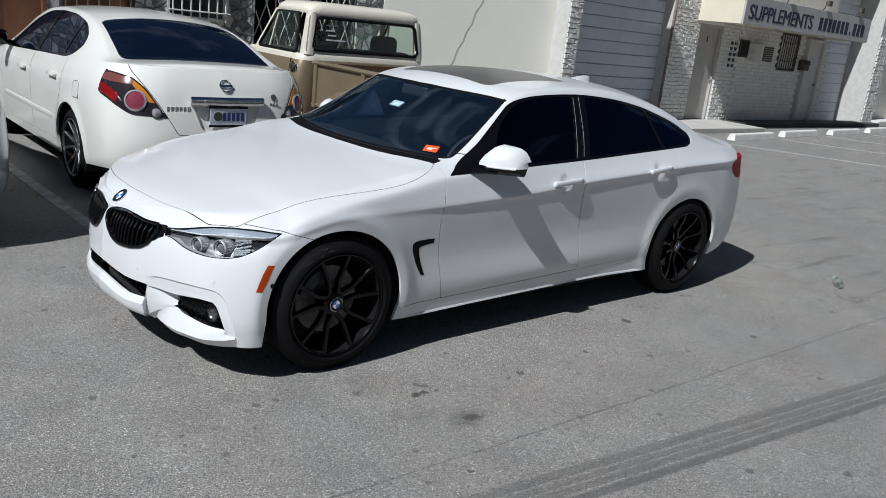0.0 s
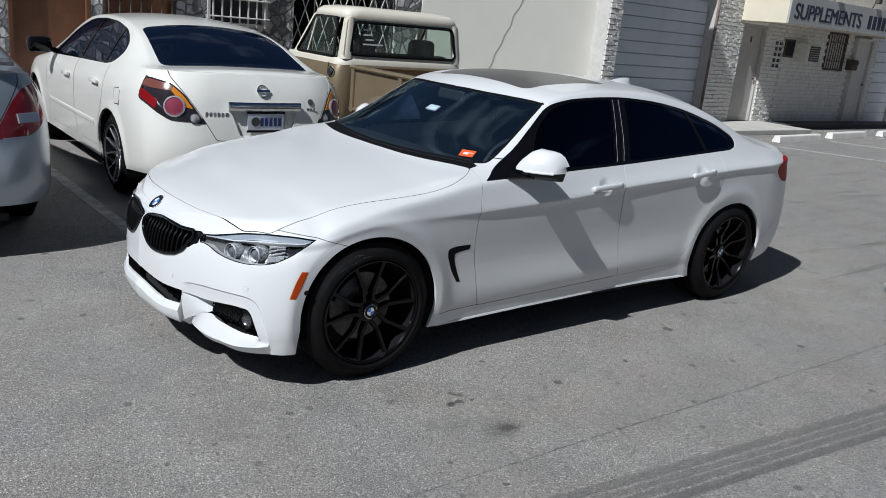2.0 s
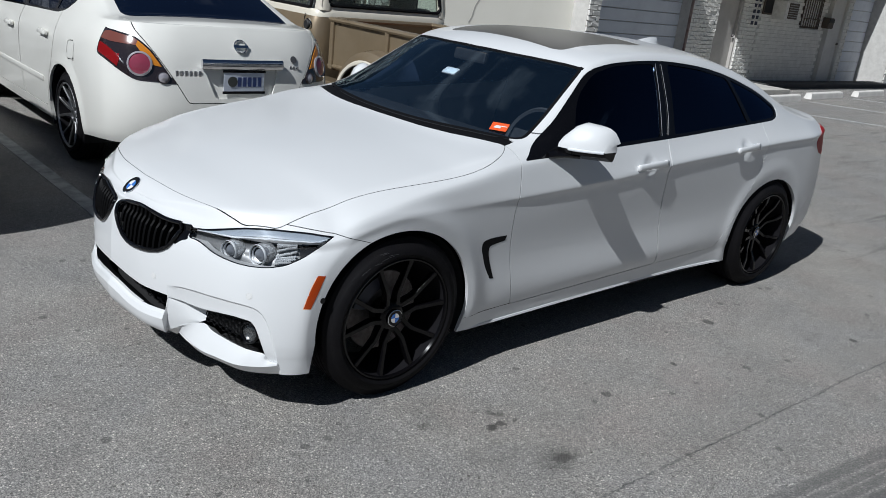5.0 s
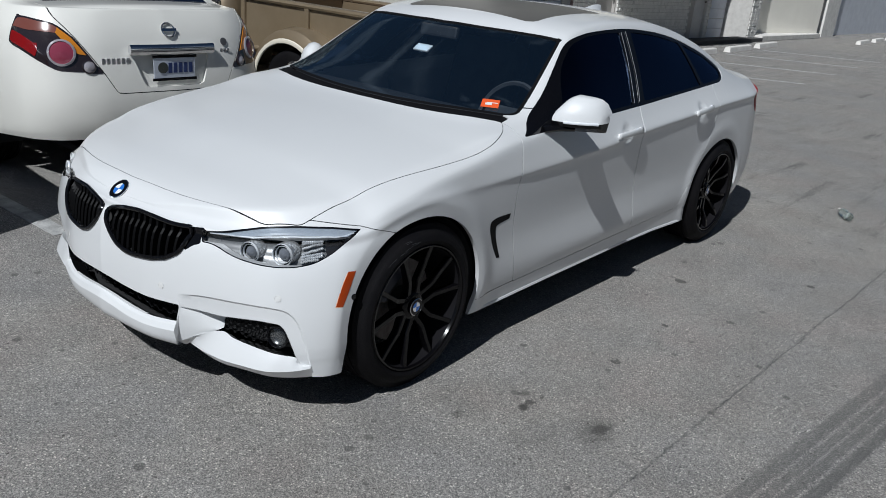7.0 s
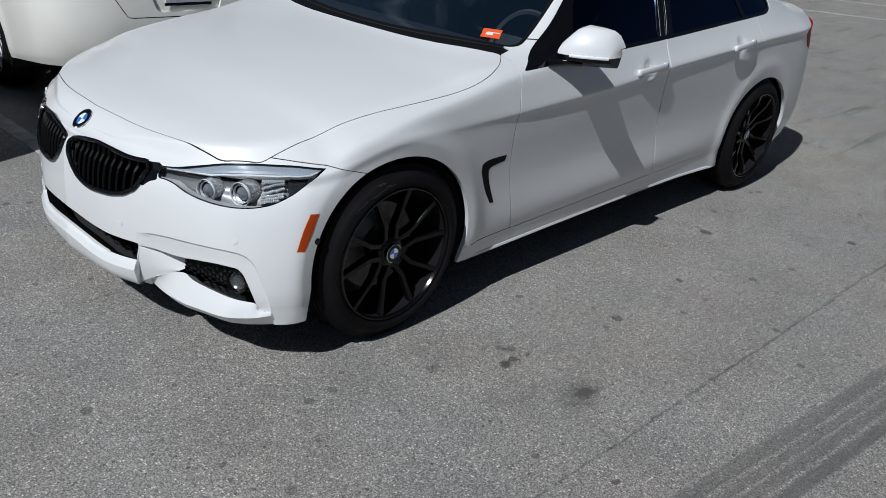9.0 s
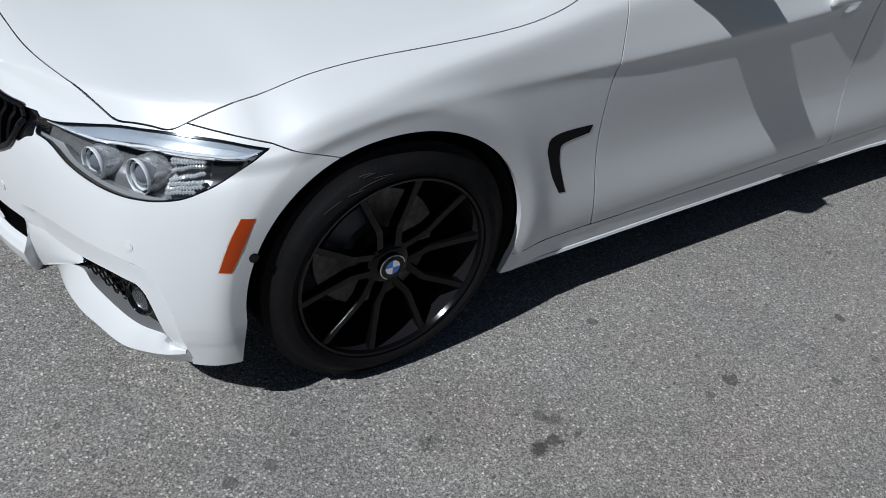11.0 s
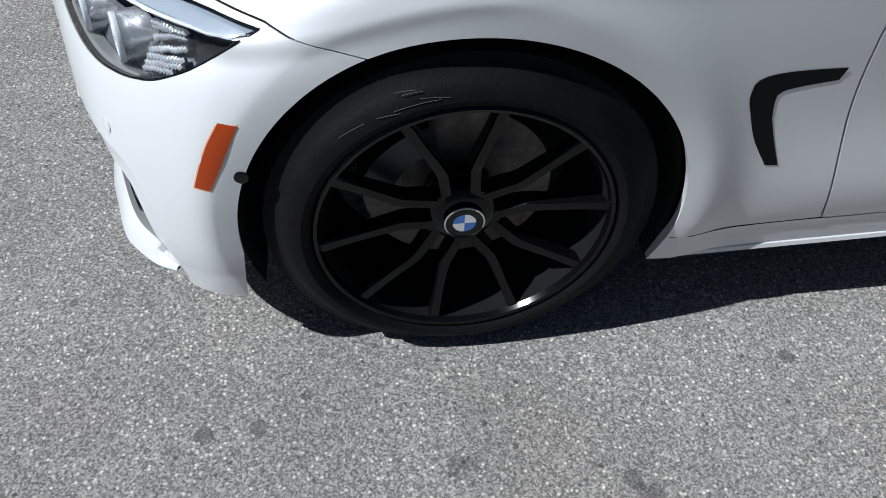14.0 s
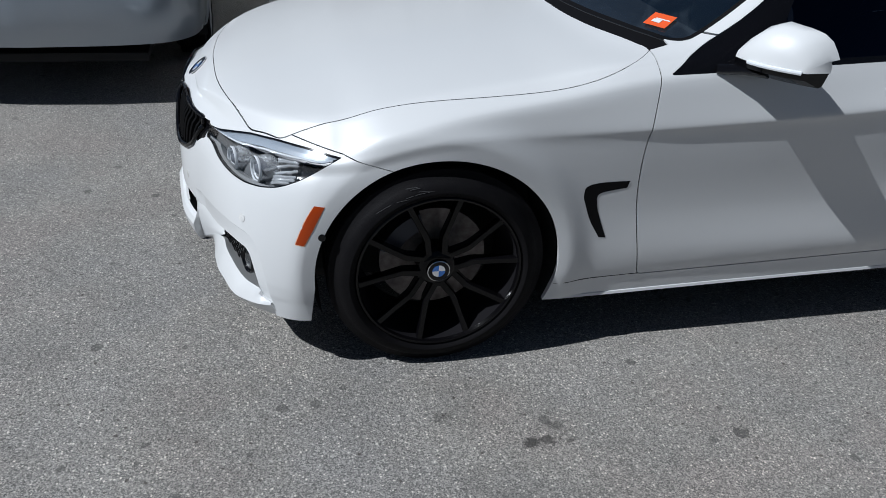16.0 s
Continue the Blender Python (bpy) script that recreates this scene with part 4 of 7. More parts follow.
FOG = fillet([(-.118, .363), (.022, .38), (.165, .387), (.201, .372), (.238, .326), (.277, .275), (.168, .275), (.058, .286), (-.034, .297), (-.11, .300)], [.008, .03, .02, .02, .03, .012, .03, .03, .03, .012])
WIND = fillet([(.54, -.2), (.55, .2), (.58, .42), (.63, .60), (.69, .718), (.739, .742), (.883, .706), (1.043, .665), (1.215, .617), (1.19, .52), (1.148, .40), (1.101, .225), (1.075, -.2)], [0, .1, .1, .1, .03, .03, .08, .08, .012, .08, .1, .1, 0])
SUNROOF = fillet([(1.25, -.3), (1.25, .38), (1.28, .42), (1.86, .43), (1.93, .40), (1.95, -.3)], [0, .03, .03, .03, .03, 0])
REAR_GLASS = fillet([(2.74, -.2), (2.76, .48), (2.82, .53), (3.32, .60), (3.38, .55), (3.40, -.2)], [0, .05, .05, .05, .05, 0])
TRUNK = fillet([(3.42, -.2), (3.42, .60), (3.50, .66), (3.74, .60), (4.0, .60), (4.0, -.2)], [0, .05, .05, .1, 0, 0])
TAIL = fillet([(3.34, .895), (3.48, .950), (4.0, .96), (4.0, .79), (3.50, .775), (3.40, .80), (3.33, .855)], [.02, .02, 0, 0, .03, .03, .02])

G = .0013                                                       # half a panel gap
GAP_HALF = collections.defaultdict(lambda: G, door_f=.0021)
cuts = [("arch_f", lambda V: np.minimum(arch_field(.003, .370, .356)(V), side_field([(-.2, .40), (-.352, .40), (-.367, .30), (-.382, .16), (-.2, .16)])(V))), ("arch_r", arch_field(2.82, .388, .339)), ("dlo", side_field(DLO)), ("glass_f", side_field(GLASS_F)), ("glass_r", side_field(GLASS_R)), ("glass_q", side_field(GLASS_Q)),
        ("lamp", corner_field(LAMP)), ("kidney", front_field(KIDNEY)), ("intake", front_field(INTAKE)), ("fog", corner_field(FOG)),
        ("wind", top_field(WIND, .8)), ("sunroof", top_field(SUNROOF, 1.2)), ("rear_glass", top_field(REAR_GLASS, .8)), ("tail", side_field(TAIL, .3)),
        ("apron", corner_field(APRON)), ("bridge", front_field(BRIDGE)), ("lamp_top", corner_field(LAMP_TOP)), ("lamp_low", corner_field(LAMP_LOW))]
gaps = [("hood", top_field(HOOD, .5)), ("door_f", side_field(DOOR_F)), ("door_r", side_field(DOOR_R)), ("bumper_f", side_field(BUMPER_F, -9)), ("bumper_r", side_field(BUMPER_R, -9)), ("trunk", top_field(TRUNK, .8))]
for key, fld in cuts:
    shell.cut(fld)
shell.cut(corner_field(LAMP), -.0035)
shell.cut(top_field(WIND, .8), -.016)
for key, fld in gaps:
    shell.cut(fld, GAP_HALF[key])
    shell.cut(fld, -GAP_HALF[key])
N = shell.normals()
cen = shell.centres()
val = {k: fld(cen) for k, fld in cuts + gaps}
kind = np.full(len(cen), "body", dtype="<U16")
order = ["bumper_r", "bumper_f", "trunk", "door_r", "door_f", "hood"]
for k in order:
    kind[val[k] < -GAP_HALF[k]] = k
gap_mask = np.zeros(len(cen), bool)
hood_in = val["hood"] < G
for k in order:
    on = np.abs(val[k]) < GAP_HALF[k]
    if k in ("bumper_f",):
        on &= ~hood_in
    gap_mask |= on
kind[gap_mask] = "gap"
gap_of = np.array(order)[np.argmin(np.abs(np.stack([val[k] for k in order])), 0)]
cowl = (val['hood'] > G) & (val['wind'] > 0) & (poly_sd(cen[:, :2], [(.40, -1), (.40, .70), (.60, .748), (.69, .722), (.70, .60), (.70, -1)]) < 0) & (cen[:, 2] > .85) & (cen[:, 0] > .45)
kind[cowl] = "cowl"
for k in ("bridge", "apron", "dlo", "glass_f", "glass_r", "glass_q", "wind", "sunroof", "rear_glass", "lamp", "kidney", "intake", "fog", "tail"):
    kind[val[k] < 0] = k
kind[(val["arch_f"] < 0) | (val["arch_r"] < 0)] = "void"
pick = lambda k: np.nonzero(kind == k)[0]

skin_part("body", shell, N, pick("body"), WHITE_PAINT, COUPE, 0, rim=.02)
skin_part("hood", shell, N, pick("hood"), WHITE_PAINT, COUPE, 0, rim=.014)
for s in (-1, 1):
    skin_part("grille_bridge", shell, N, pick("bridge"), BLACK_GLOSS, COUPE, s, "gloss black panel between grille and headlight", rim=.01, offset=-.003)
for s in (-1, 1):
    for k in order:
        skin_part("panel_gap", shell, N, [i for i in pick("gap") if gap_of[i] == k], SEAL, COUPE, s, rim=0, offset=-.006)
skin_part("cowl", shell, N, pick("cowl"), SEAL, COUPE, 0, rim=.02, offset=-.006)
coupe_bumper = skin_part("front_bumper", shell, N, pick("bumper_f"), WHITE_PAINT, COUPE, 0, rim=.008)
skin_part("rear_bumper", shell, N, pick("bumper_r"), WHITE_PAINT, COUPE, 0, rim=.02)
skin_part("trunk_lid", shell, N, pick("trunk"), WHITE_PAINT, COUPE, 0)
skin_part("windscreen", shell, N, pick("wind"), GLASS_WIND, COUPE, 0, "dark blue tinted windscreen with painted haze and sky reflection tint", rim=0, offset=-.004).visible_shadow = False
skin_part("windscreen_seal", shell, N, [k for k in pick("wind") if val["wind"][k] > -.016], SEAL, COUPE, 0, "black ceramic band round the windscreen", rim=0, offset=-.0015)
skin_part("sunroof", shell, N, pick("sunroof"), material("matt_grey_sunroof_glass", (0.11, 0.105, 0.095), 0.32), COUPE, 0, "dark glass sunroof panel", offset=-.001)
skin_part("rear_window", shell, N, pick("rear_glass"), GLASS_DARK, COUPE, 0, rim=0, offset=-.004)
doors = {}
for s in (-1, 1):
    for k, nm in (("door_f", "front_door"), ("door_r", "rear_door")):
        doors[k, s] = skin_part(nm, shell, N, pick(k), WHITE_PAINT, COUPE, s, rim=.016)
    skin_part("window_trim", shell, N, pick("dlo"), BLACK_GLOSS, COUPE, s, "gloss black window surround", rim=.012, offset=-.003)
    for k in ("glass_f", "glass_r", "glass_q"):
        skin_part("side_window", shell, N, pick(k), GLASS_SIDE, COUPE, s, "black smoked side window", rim=0, offset=-.007)
    AMBER = material("amber_lens", (0.34, 0.042, 0.003), 0.25, spec=0.4)
    skin_part("tail_lamp", shell, N, pick("tail"), material("red_lens", (0.34, 0.004, 0.008), 0.45, spec=0.12), COUPE, s, "red tail lamp lens", rim=.01, offset=.002)



# ---- parts of the white sedan ----
SV, SN = shell.array(), N
def near(mask, P2, q, k=6):
    """A place and normal on the skin near a point of a projection."""
    ids = np.nonzero(mask)[0]
    d = np.hypot(*(P2[ids] - q).T)
    o = ids[np.argsort(d)[:k]]
    wt = 1 / (np.sort(d)[:k] + 1e-4) ** 2
    n = (SN[o] * wt[:, None]).sum(0)
    return (SV[o] * wt[:, None]).sum(0) / wt.sum(), n / np.linalg.norm(n)
M_FRONT, M_CORNER, M_SIDE, M_TOP = (SV[:, 0] < -.25) & (SV[:, 2] < .74), SV[:, 0] < -.2, SV[:, 1] > .45, SV[:, 2] > .7
P_FRONT, P_CORNER, P_SIDE, P_TOP = SV[:, [1, 2]], np.stack([SV[:, 0] + SV[:, 1], SV[:, 2]], 1), SV[:, [0, 2]], SV[:, [0, 1]]
def on_front(y, z, depth=0.0):
    p, n = near(M_FRONT, P_FRONT, (abs(y), z))
    p = p - depth * n
    return Vector((p[0], y, p[2])), n
def on_corner(s, z, depth=0.0):
    p, n = near(M_CORNER, P_CORNER, (s, z))
    p = p - depth * n
    return p, n
def on_side(x, z, depth=0.0):
    p, n = near(M_SIDE, P_SIDE, (x, z))
    return p - depth * n, n
def on_top(x, w, depth=0.0):
    p, n = near(M_TOP, P_TOP, (x, abs(w)))
    return p - depth * n, n


def frame_at(p, n, s, up=(0, 0, 1)):
    """A pose at a skin point on one side with local z along the normal."""
    zax = Vector((n[0], s * n[1], n[2])).normalized()
    x = Vector(up).cross(zax).normalized()
    y = zax.cross(x)
    m = Matrix((x, y, zax)).transposed().to_4x4()
    m.translation = Vector((p[0], s * p[1], p[2]))
    return m


def moved(bm, m):
    bmesh.ops.transform(bm, matrix=m, verts=bm.verts)
    return bm


def roundel(parent, m, r, blue=(0.03, 0.14, 0.5)):
    """A round badge: dark ring with a chrome edge round four quarters in blue and white."""
    ring = part("badge", moved(lathe([(r, -.002), (r, .003), (r * .96, .0045), (r * .93, .0035), (r * .60, .0035), (r * .57, .002), (0.0005, .002)], 32, "Z"), m), BLACK_GLOSS, parent, "round badge with blue and white quarters")
    part("badge_edge", moved(lathe([(r * 1.0, .002), (r * 1.02, .004), (r * .95, .0052), (r * .94, .0035)], 32, "Z"), m), CHROME, ring)
    for k in range(4):
        bm = bmesh.new()
        fan = [bm.verts.new((0, 0, .0042))] + [bm.verts.new((r * .58 * math.cos(a), r * .58 * math.sin(a), .0042)) for a in np.linspace(k * math.pi / 2, (k + 1) * math.pi / 2, 9)]
        bm.faces.new(fan)
        part("quarter", moved(bm, m), BADGE_BLUE if k % 2 else BADGE_WHITE, ring)
    return ring


SCUFF = material("rubber_scuff", (0.055, 0.055, 0.058), 0.7)
BADGE_BLUE, BADGE_WHITE = material("badge_blue", (0.03, 0.16, 0.55), 0.15, coat=1), material("badge_white", (0.8, 0.8, 0.8), 0.2, coat=1)
LAMP_ICE = material("lamp_light_guide", (0.62, 0.70, 0.80), 0.12, 0.1, coat=1)
bsdf(LAMP_ICE).inputs["Alpha"].default_value = 0.5
LENS_BALL = material("projector_lens", (0.14, 0.15, 0.17), 0.03, 0.0, coat=1.0)


def wheel(name, x, w, s, width, phase, rim_r=.250, car=None, rim_mat=None, label="gloss black ten-spoke alloy rim", badge=True):
    """A tyre with black ten-spoke rim; s: -1 near side, 1 far side."""
    rim_mat = rim_mat or BLACK_WHEEL
    hold = new(name)
    hold.parent = car or COUPE
    hold.matrix_local = pose(x, s * w, .331, 0, 0, 0 if s < 0 else 180)
    h = width / 2
    prof = [(rim_r - .004, -h + .022), (rim_r + .006, -h + .002), (rim_r + .020, -h - .005), (rim_r + .036, -h - .001), (rim_r + .050, -h + .010), (rim_r + .058, -h + .022), (.3285, -h + .030), (.331, -h + .040)]
    for g in (-.05, -.017, .017, .05):
        prof += [(.331, g - .005), (.3245, g - .004), (.3245, g + .004), (.331, g + .005)]
    prof += [(r, -hh) for r, hh in prof[7::-1]]
    part("tyre", lathe(prof, 72), RUBBER, hold, "black low-profile tyre", smooth=True)
    if badge:                                                  # shoulder blocks of the tread
        bm = bmesh.new()
        for k in range(84):
            a0, a1 = 2 * math.pi * k / 84, 2 * math.pi * (k + .88) / 84
            for y0, y1, r0, r1 in ((-h + .034, -h + .058, .3305, .3320), (h - .058, h - .034, .3320, .3305)):
                q = [bm.verts.new((r * math.cos(a), y, r * math.sin(a))) for a, y, r in ((a0, y0, r0), (a1, y0 + .004, r0), (a1, y1, r1), (a0, y1 - .004, r1))]
                low = [bm.verts.new((v.co.x * .985, v.co.y, v.co.z * .985)) for v in q]
                bm.faces.new(q)
                for i in range(4):
                    bm.faces.new((q[i], low[i], low[(i + 1) % 4], q[(i + 1) % 4]))
        part("tread", bm, RUBBER, hold)["kind"] = "stuff"
    rim = part("rim", lathe([(rim_r + .004, -h + .004), (rim_r, -h), (rim_r - .006, -h + .002), (rim_r - .010, -h + .012)], 72), rim_mat, hold, label, smooth=True)
    part("barrel", lathe([(rim_r - .010, -h + .012), (rim_r - .016, -h + .035), (rim_r - .030, 0), (rim_r - .030, h - .03), (rim_r, h - .01)], 72), BARREL, rim, smooth=True)
    cap_y = -.087 if width == .225 else -.072
    for k in range(5):
        for sgn in (-1, 1):
            pts = []
            for r, da, y, wd, dp in ((.034, 34, cap_y + .012, .024, .034), (.060, 23.5, cap_y + .008, .023, .034), (.092, 16.2, cap_y + .004, .022, .032), (.108, 14.2, cap_y + .002, .021, .030), (.122, 14.4, cap_y - .001, .020, .030), (.185, 16.9, -h + .018, .018, .026), (rim_r - .008, 18.0, -h + .010, .021, .024)):
                a = radians(phase + 72 * k + sgn * da)
                pts.append((Vector((r * math.cos(a), y, r * math.sin(a))), Vector((-math.sin(a), 0, math.cos(a))), wd / 2, dp))
            bm = bmesh.new()
            rings = []
            for c, t, hw, dp in pts:
                rings.append([bm.verts.new(c + t * q * hw + Vector((0, d * dp, 0))) for q, d in ((-1, 1), (-1, .165), (-.78, 0), (.78, 0), (1, .165), (1, 1))])
            for a, b in zip(rings, rings[1:]):
                for j in range(6):
                    bm.faces.new((a[j], a[(j + 1) % 6], b[(j + 1) % 6], b[j]))
            bmesh.ops.recalc_face_normals(bm, faces=bm.faces[:])
            part("spoke", bm, rim_mat, rim)
    part("hub", lathe([(.060, cap_y + .045), (.058, cap_y + .016), (.050, cap_y + .008), (.036, cap_y + .006), (.036, cap_y + .012), (.0005, cap_y + .012)], 40), rim_mat, rim, smooth=True)
    for k in range(5):
        a = radians(phase + 36 + 72 * k)
        part("lug_bolt", moved(lathe([(.0105, .03), (.0105, .006), (.0085, .003), (.0005, .003)], 6), Matrix.Translation((.056 * math.cos(a), cap_y + .006, .056 * math.sin(a)))), BLACK_WHEEL, rim)
    if badge:
        roundel(hold, pose(0, cap_y - .001, 0, 90, 0, 0), .034)
    part("brake_disc", lathe([(.06, .0), (.165, .0), (.165, .022), (.06, .022)], 48), STEEL, hold, "grey steel brake disc")
    arc = [(r * math.cos(a), r * math.sin(a)) for r, k in ((.125, 1), (.178, -1)) for a in np.linspace(radians(108), radians(162), 9)[::k]]
    bm = extrude_poly(arc, .085, "y", -.045)
    part("brake_caliper", bm, material("dark_caliper", (0.03, 0.035, 0.05), 0.4, 0.4), hold)
    return hold


for s in (-1, 1):
    hold = wheel("front_wheel", 0.0, .790, s, .225, 24)
    if s < 0:                                                  # pale scuffs on the sidewall
        rng = random.Random(8)
        for k in range(6):
            a0, r0 = radians(rng.uniform(96, 138)), rng.uniform(.272, .300)
            span, drift = radians(rng.uniform(5, 14)), rng.uniform(.001, .008)
            pts = [(r * math.cos(a), -.1165 + .55 * max(0, r - .278) ** 1.1, r * math.sin(a)) for a, r in ((a0 + span * t, r0 + drift * t) for t in np.linspace(0, 1, 7))]
            part("scuff_mark", tube(pts, .0005, 4), SCUFF, hold)
    wheel("rear_wheel", 2.81, .795, s, .240, 40)

# wheel housings and floor
for s in (-1, 1):
    for cx in (0.0, 2.81):
        bm = bmesh.new()
        arcs = []
        for w0 in (.858, .60):
            arcs.append([bm.verts.new((cx + .375 * math.cos(a), s * (w0 - .012 * math.sin(a) * (w0 > .7)), .335 + .350 * math.sin(a))) for a in np.linspace(radians(-24), radians(203), 30)])
        for i in range(29):
            bm.faces.new((arcs[0][i], arcs[0][i + 1], arcs[1][i + 1], arcs[1][i]))
        bm.faces.new(arcs[1])
        part("wheel_housing", bm, UNDER, COUPE)
bm = box_bm((4.25, 1.2, .05), (1.52, 0, .19), .01)
box_bm((2.02, 1.69, .05), (1.40, 0, .210), .01, bm=bm)
# tray added behind the lip to stop sun leaking through the intake
extrude_poly([(-.69, -.26), (-.64, -.42), (-.60, -.63), (-.50, -.75), (-.40, -.81), (-.34, -.56), (-.34, .56), (-.40, .81), (-.50, .75), (-.60, .63), (-.64, .42), (-.69, .26)], .02, "z", .203, bm=bm)
box_bm((.38, 1.5, .05), (3.45, 0, .28), .01, bm=bm)
# hidden plates added to block sun leaks behind the bumper and wheels
for s in (-1, 1):
    box_bm((.02, .50, .36), (-.405, s * .56, .38), .004, bm=bm)
    box_bm((.14, .30, .52), (.48, s * .69, .48), .02, bm=bm)
part("floor_pan", bm, UNDER, COUPE, "dark underbody with added plates that stop light leaks")

# sill blades below the doors
for s in (-1, 1):
    bm = bmesh.new()
    rows = [[bm.verts.new((x, s * (w + dw), z + dz)) for x, w, z in ((.40, .866, .192), (1.0, .867, .206), (1.70, .868, .218), (2.05, .871, .220), (2.42, .876, .208))] for dw, dz in ((-.02, .02), (.002, .005), (.004, -.004), (-.02, -.010))]
    for a, b in zip(rows, rows[1:]):
        for i in range(4):
            bm.faces.new((a[i], a[i + 1], b[i + 1], b[i]))
    part("side_skirt", bm, WHITE_PAINT, COUPE, smooth=True)

def along(points, n):
    q = np.array(points, float)
    k = np.concatenate([[0], np.cumsum(np.linalg.norm(np.diff(q, axis=0), axis=1))])
    u = np.linspace(0, k[-1], n)
    return [tuple(v) for v in np.stack([pchip(k, q[:, i], u) for i in range(q.shape[1])], 1)]


# lamps
LAMP_SILVER = worn("lamp_silver", (0.66, 0.67, 0.68), (0.44, 0.45, 0.46), 25, 0.18, 0.35, fine=90, bump_strength=0.06, metal=0.75)
LAMP_PANEL = material("lamp_panel_grey", (0.40, 0.405, 0.41), 0.3, 0.4)
LAMP_BOWL = worn("lamp_bowl_grey", (0.20, 0.205, 0.21), (0.12, 0.122, 0.125), 30, 0.25, 0.4, fine=120, bump_strength=0.05, metal=0.4)
LAMP_RING = material("lamp_ring_white", (0.80, 0.83, 0.86), 0.12, 0.1, coat=1)
LAMP_CELL = material("clear_ribbed_cell", (0.72, 0.74, 0.76), 0.12, 0.55, coat=1)
LAMP_DIM = material("dim_fog_reflector", (0.16, 0.165, 0.17), 0.25, 0.8)
MARKER_GLOW = material("pale_marker_glow", (0.75, 0.42, 0.26), 0.3)
LAMP_POT = material("lamp_pot_black", (0.02, 0.02, 0.022), 0.2)
lamp_faces = pick("lamp")
for s in (-1, 1):
    lamp = skin_part("headlight", shell, N, lamp_faces, LENS, COUPE, s, "clear headlight with twin ring lamps", rim=0, offset=-.001)
    lamp.visible_shadow = False
    skin_part("lamp_bowl", shell, N, [k for k in lamp_faces if val["lamp_low"][k] > 0], LAMP_BOWL, lamp, s, rim=0, offset=-.034)
    skin_part("lamp_panel", shell, N, [k for k in lamp_faces if val["lamp_low"][k] < 0], LAMP_PANEL, lamp, s, rim=.02, offset=-.012)
    skin_part("light_guide", shell, N, [k for k in lamp_faces if val["lamp_top"][k] < 0], LAMP_ICE, lamp, s, "pale blue upper light guide", rim=.004, offset=-.006)
    skin_part("lamp_rim", shell, N, [k for k in lamp_faces if val["lamp"][k] > -.0035], BLACK_GLOSS, lamp, s, rim=.03, offset=-.002)
    for sc, zc, r in ((.045, .617, .036), (.205, .622, .038)):
        p, n = on_corner(sc, zc, .020)
        ax = Vector((-.93, -.30 if s < 0 else .30, .05)).normalized()
        m = frame_at((p[0], p[1], p[2]), (ax.x, ax.y * s, ax.z), s)
        for r0, up in ((1.0, .016), (.78, .010)):
            part("ring_light", moved(lathe([(r * r0, up - .008), (r * r0 * 1.03, up - .004), (r * r0 * 1.03, up - .001), (r * r0, up + .001), (r * r0 * .95, up - .001), (r * r0 * .95, up - .008)], 36, "Z", close=True), m), LAMP_RING, lamp, smooth=True)
        part("lamp_barrel", moved(lathe([(r * 1.10, -.045), (r * 1.09, -.022), (r * 1.05, -.020), (r * 1.05, -.006), (r * 1.01, -.004), (r * .99, .009)], 36, "Z"), m), LAMP_SILVER, lamp, "silver lamp barrel", smooth=True)
        part("reflector", moved(lathe([(r * .985, .009), (r * .86, .004), (r * .66, -.015)], 36, "Z"), m), LAMP_POT, lamp, smooth=True)
        part("projector", moved(lathe([(r * .68, -.015), (r * .62, -.002), (r * .48, .008), (r * .28, .015), (.0005, .017)], 36, "Z"), m), LENS_BALL, lamp, smooth=True)
        part("lamp_clip", moved(box_bm((r * 1.1, .008, .012), (0, -r * 1.12, .010), .002), m), LAMP_RING, lamp)
    line = [on_corner(c, z, .009)[0] for c, z in along([(-.16, .641), (-.05, .650), (.05, .657), (.20, .668), (.36, .672), (.47, .676), (.530, .684)], 18)]
    part("light_line", tube([(p[0], s * p[1], p[2]) for p in line], .003, 6, flat=(.003, .0035)), LAMP_RING, lamp)
    for i in range(11):                                        # a ribbed block of small clear cells beside the outer lamp
        for j in range(7):
            sc, zc = .292 + .0092 * i, .598 + .0088 * j + .0012 * i
            if poly_sd(np.array([[sc, zc]]), LAMP)[0] > -.010 or zc > .662 - .0006 * i:
                continue
            p, n = on_corner(sc, zc, .020)
            part("lamp_cell", moved(lathe([(.0060, -.006), (.0056, .0005), (.0005, .0022)], 4, "Z"), frame_at(p, n, s)), LAMP_CELL, lamp)
    skin_part("lamp_end", shell, N, [k for k in lamp_faces if cen[k][0] + cen[k][1] > .405 and val["lamp_top"][k] > 0], LAMP_POT, lamp, s, "black end of the lamp", rim=0, offset=-.028)

# kidney grille
SLAT_BLACK = material("satin_black_slat", (0.0025, 0.0025, 0.003), 0.45, spec=0.1)
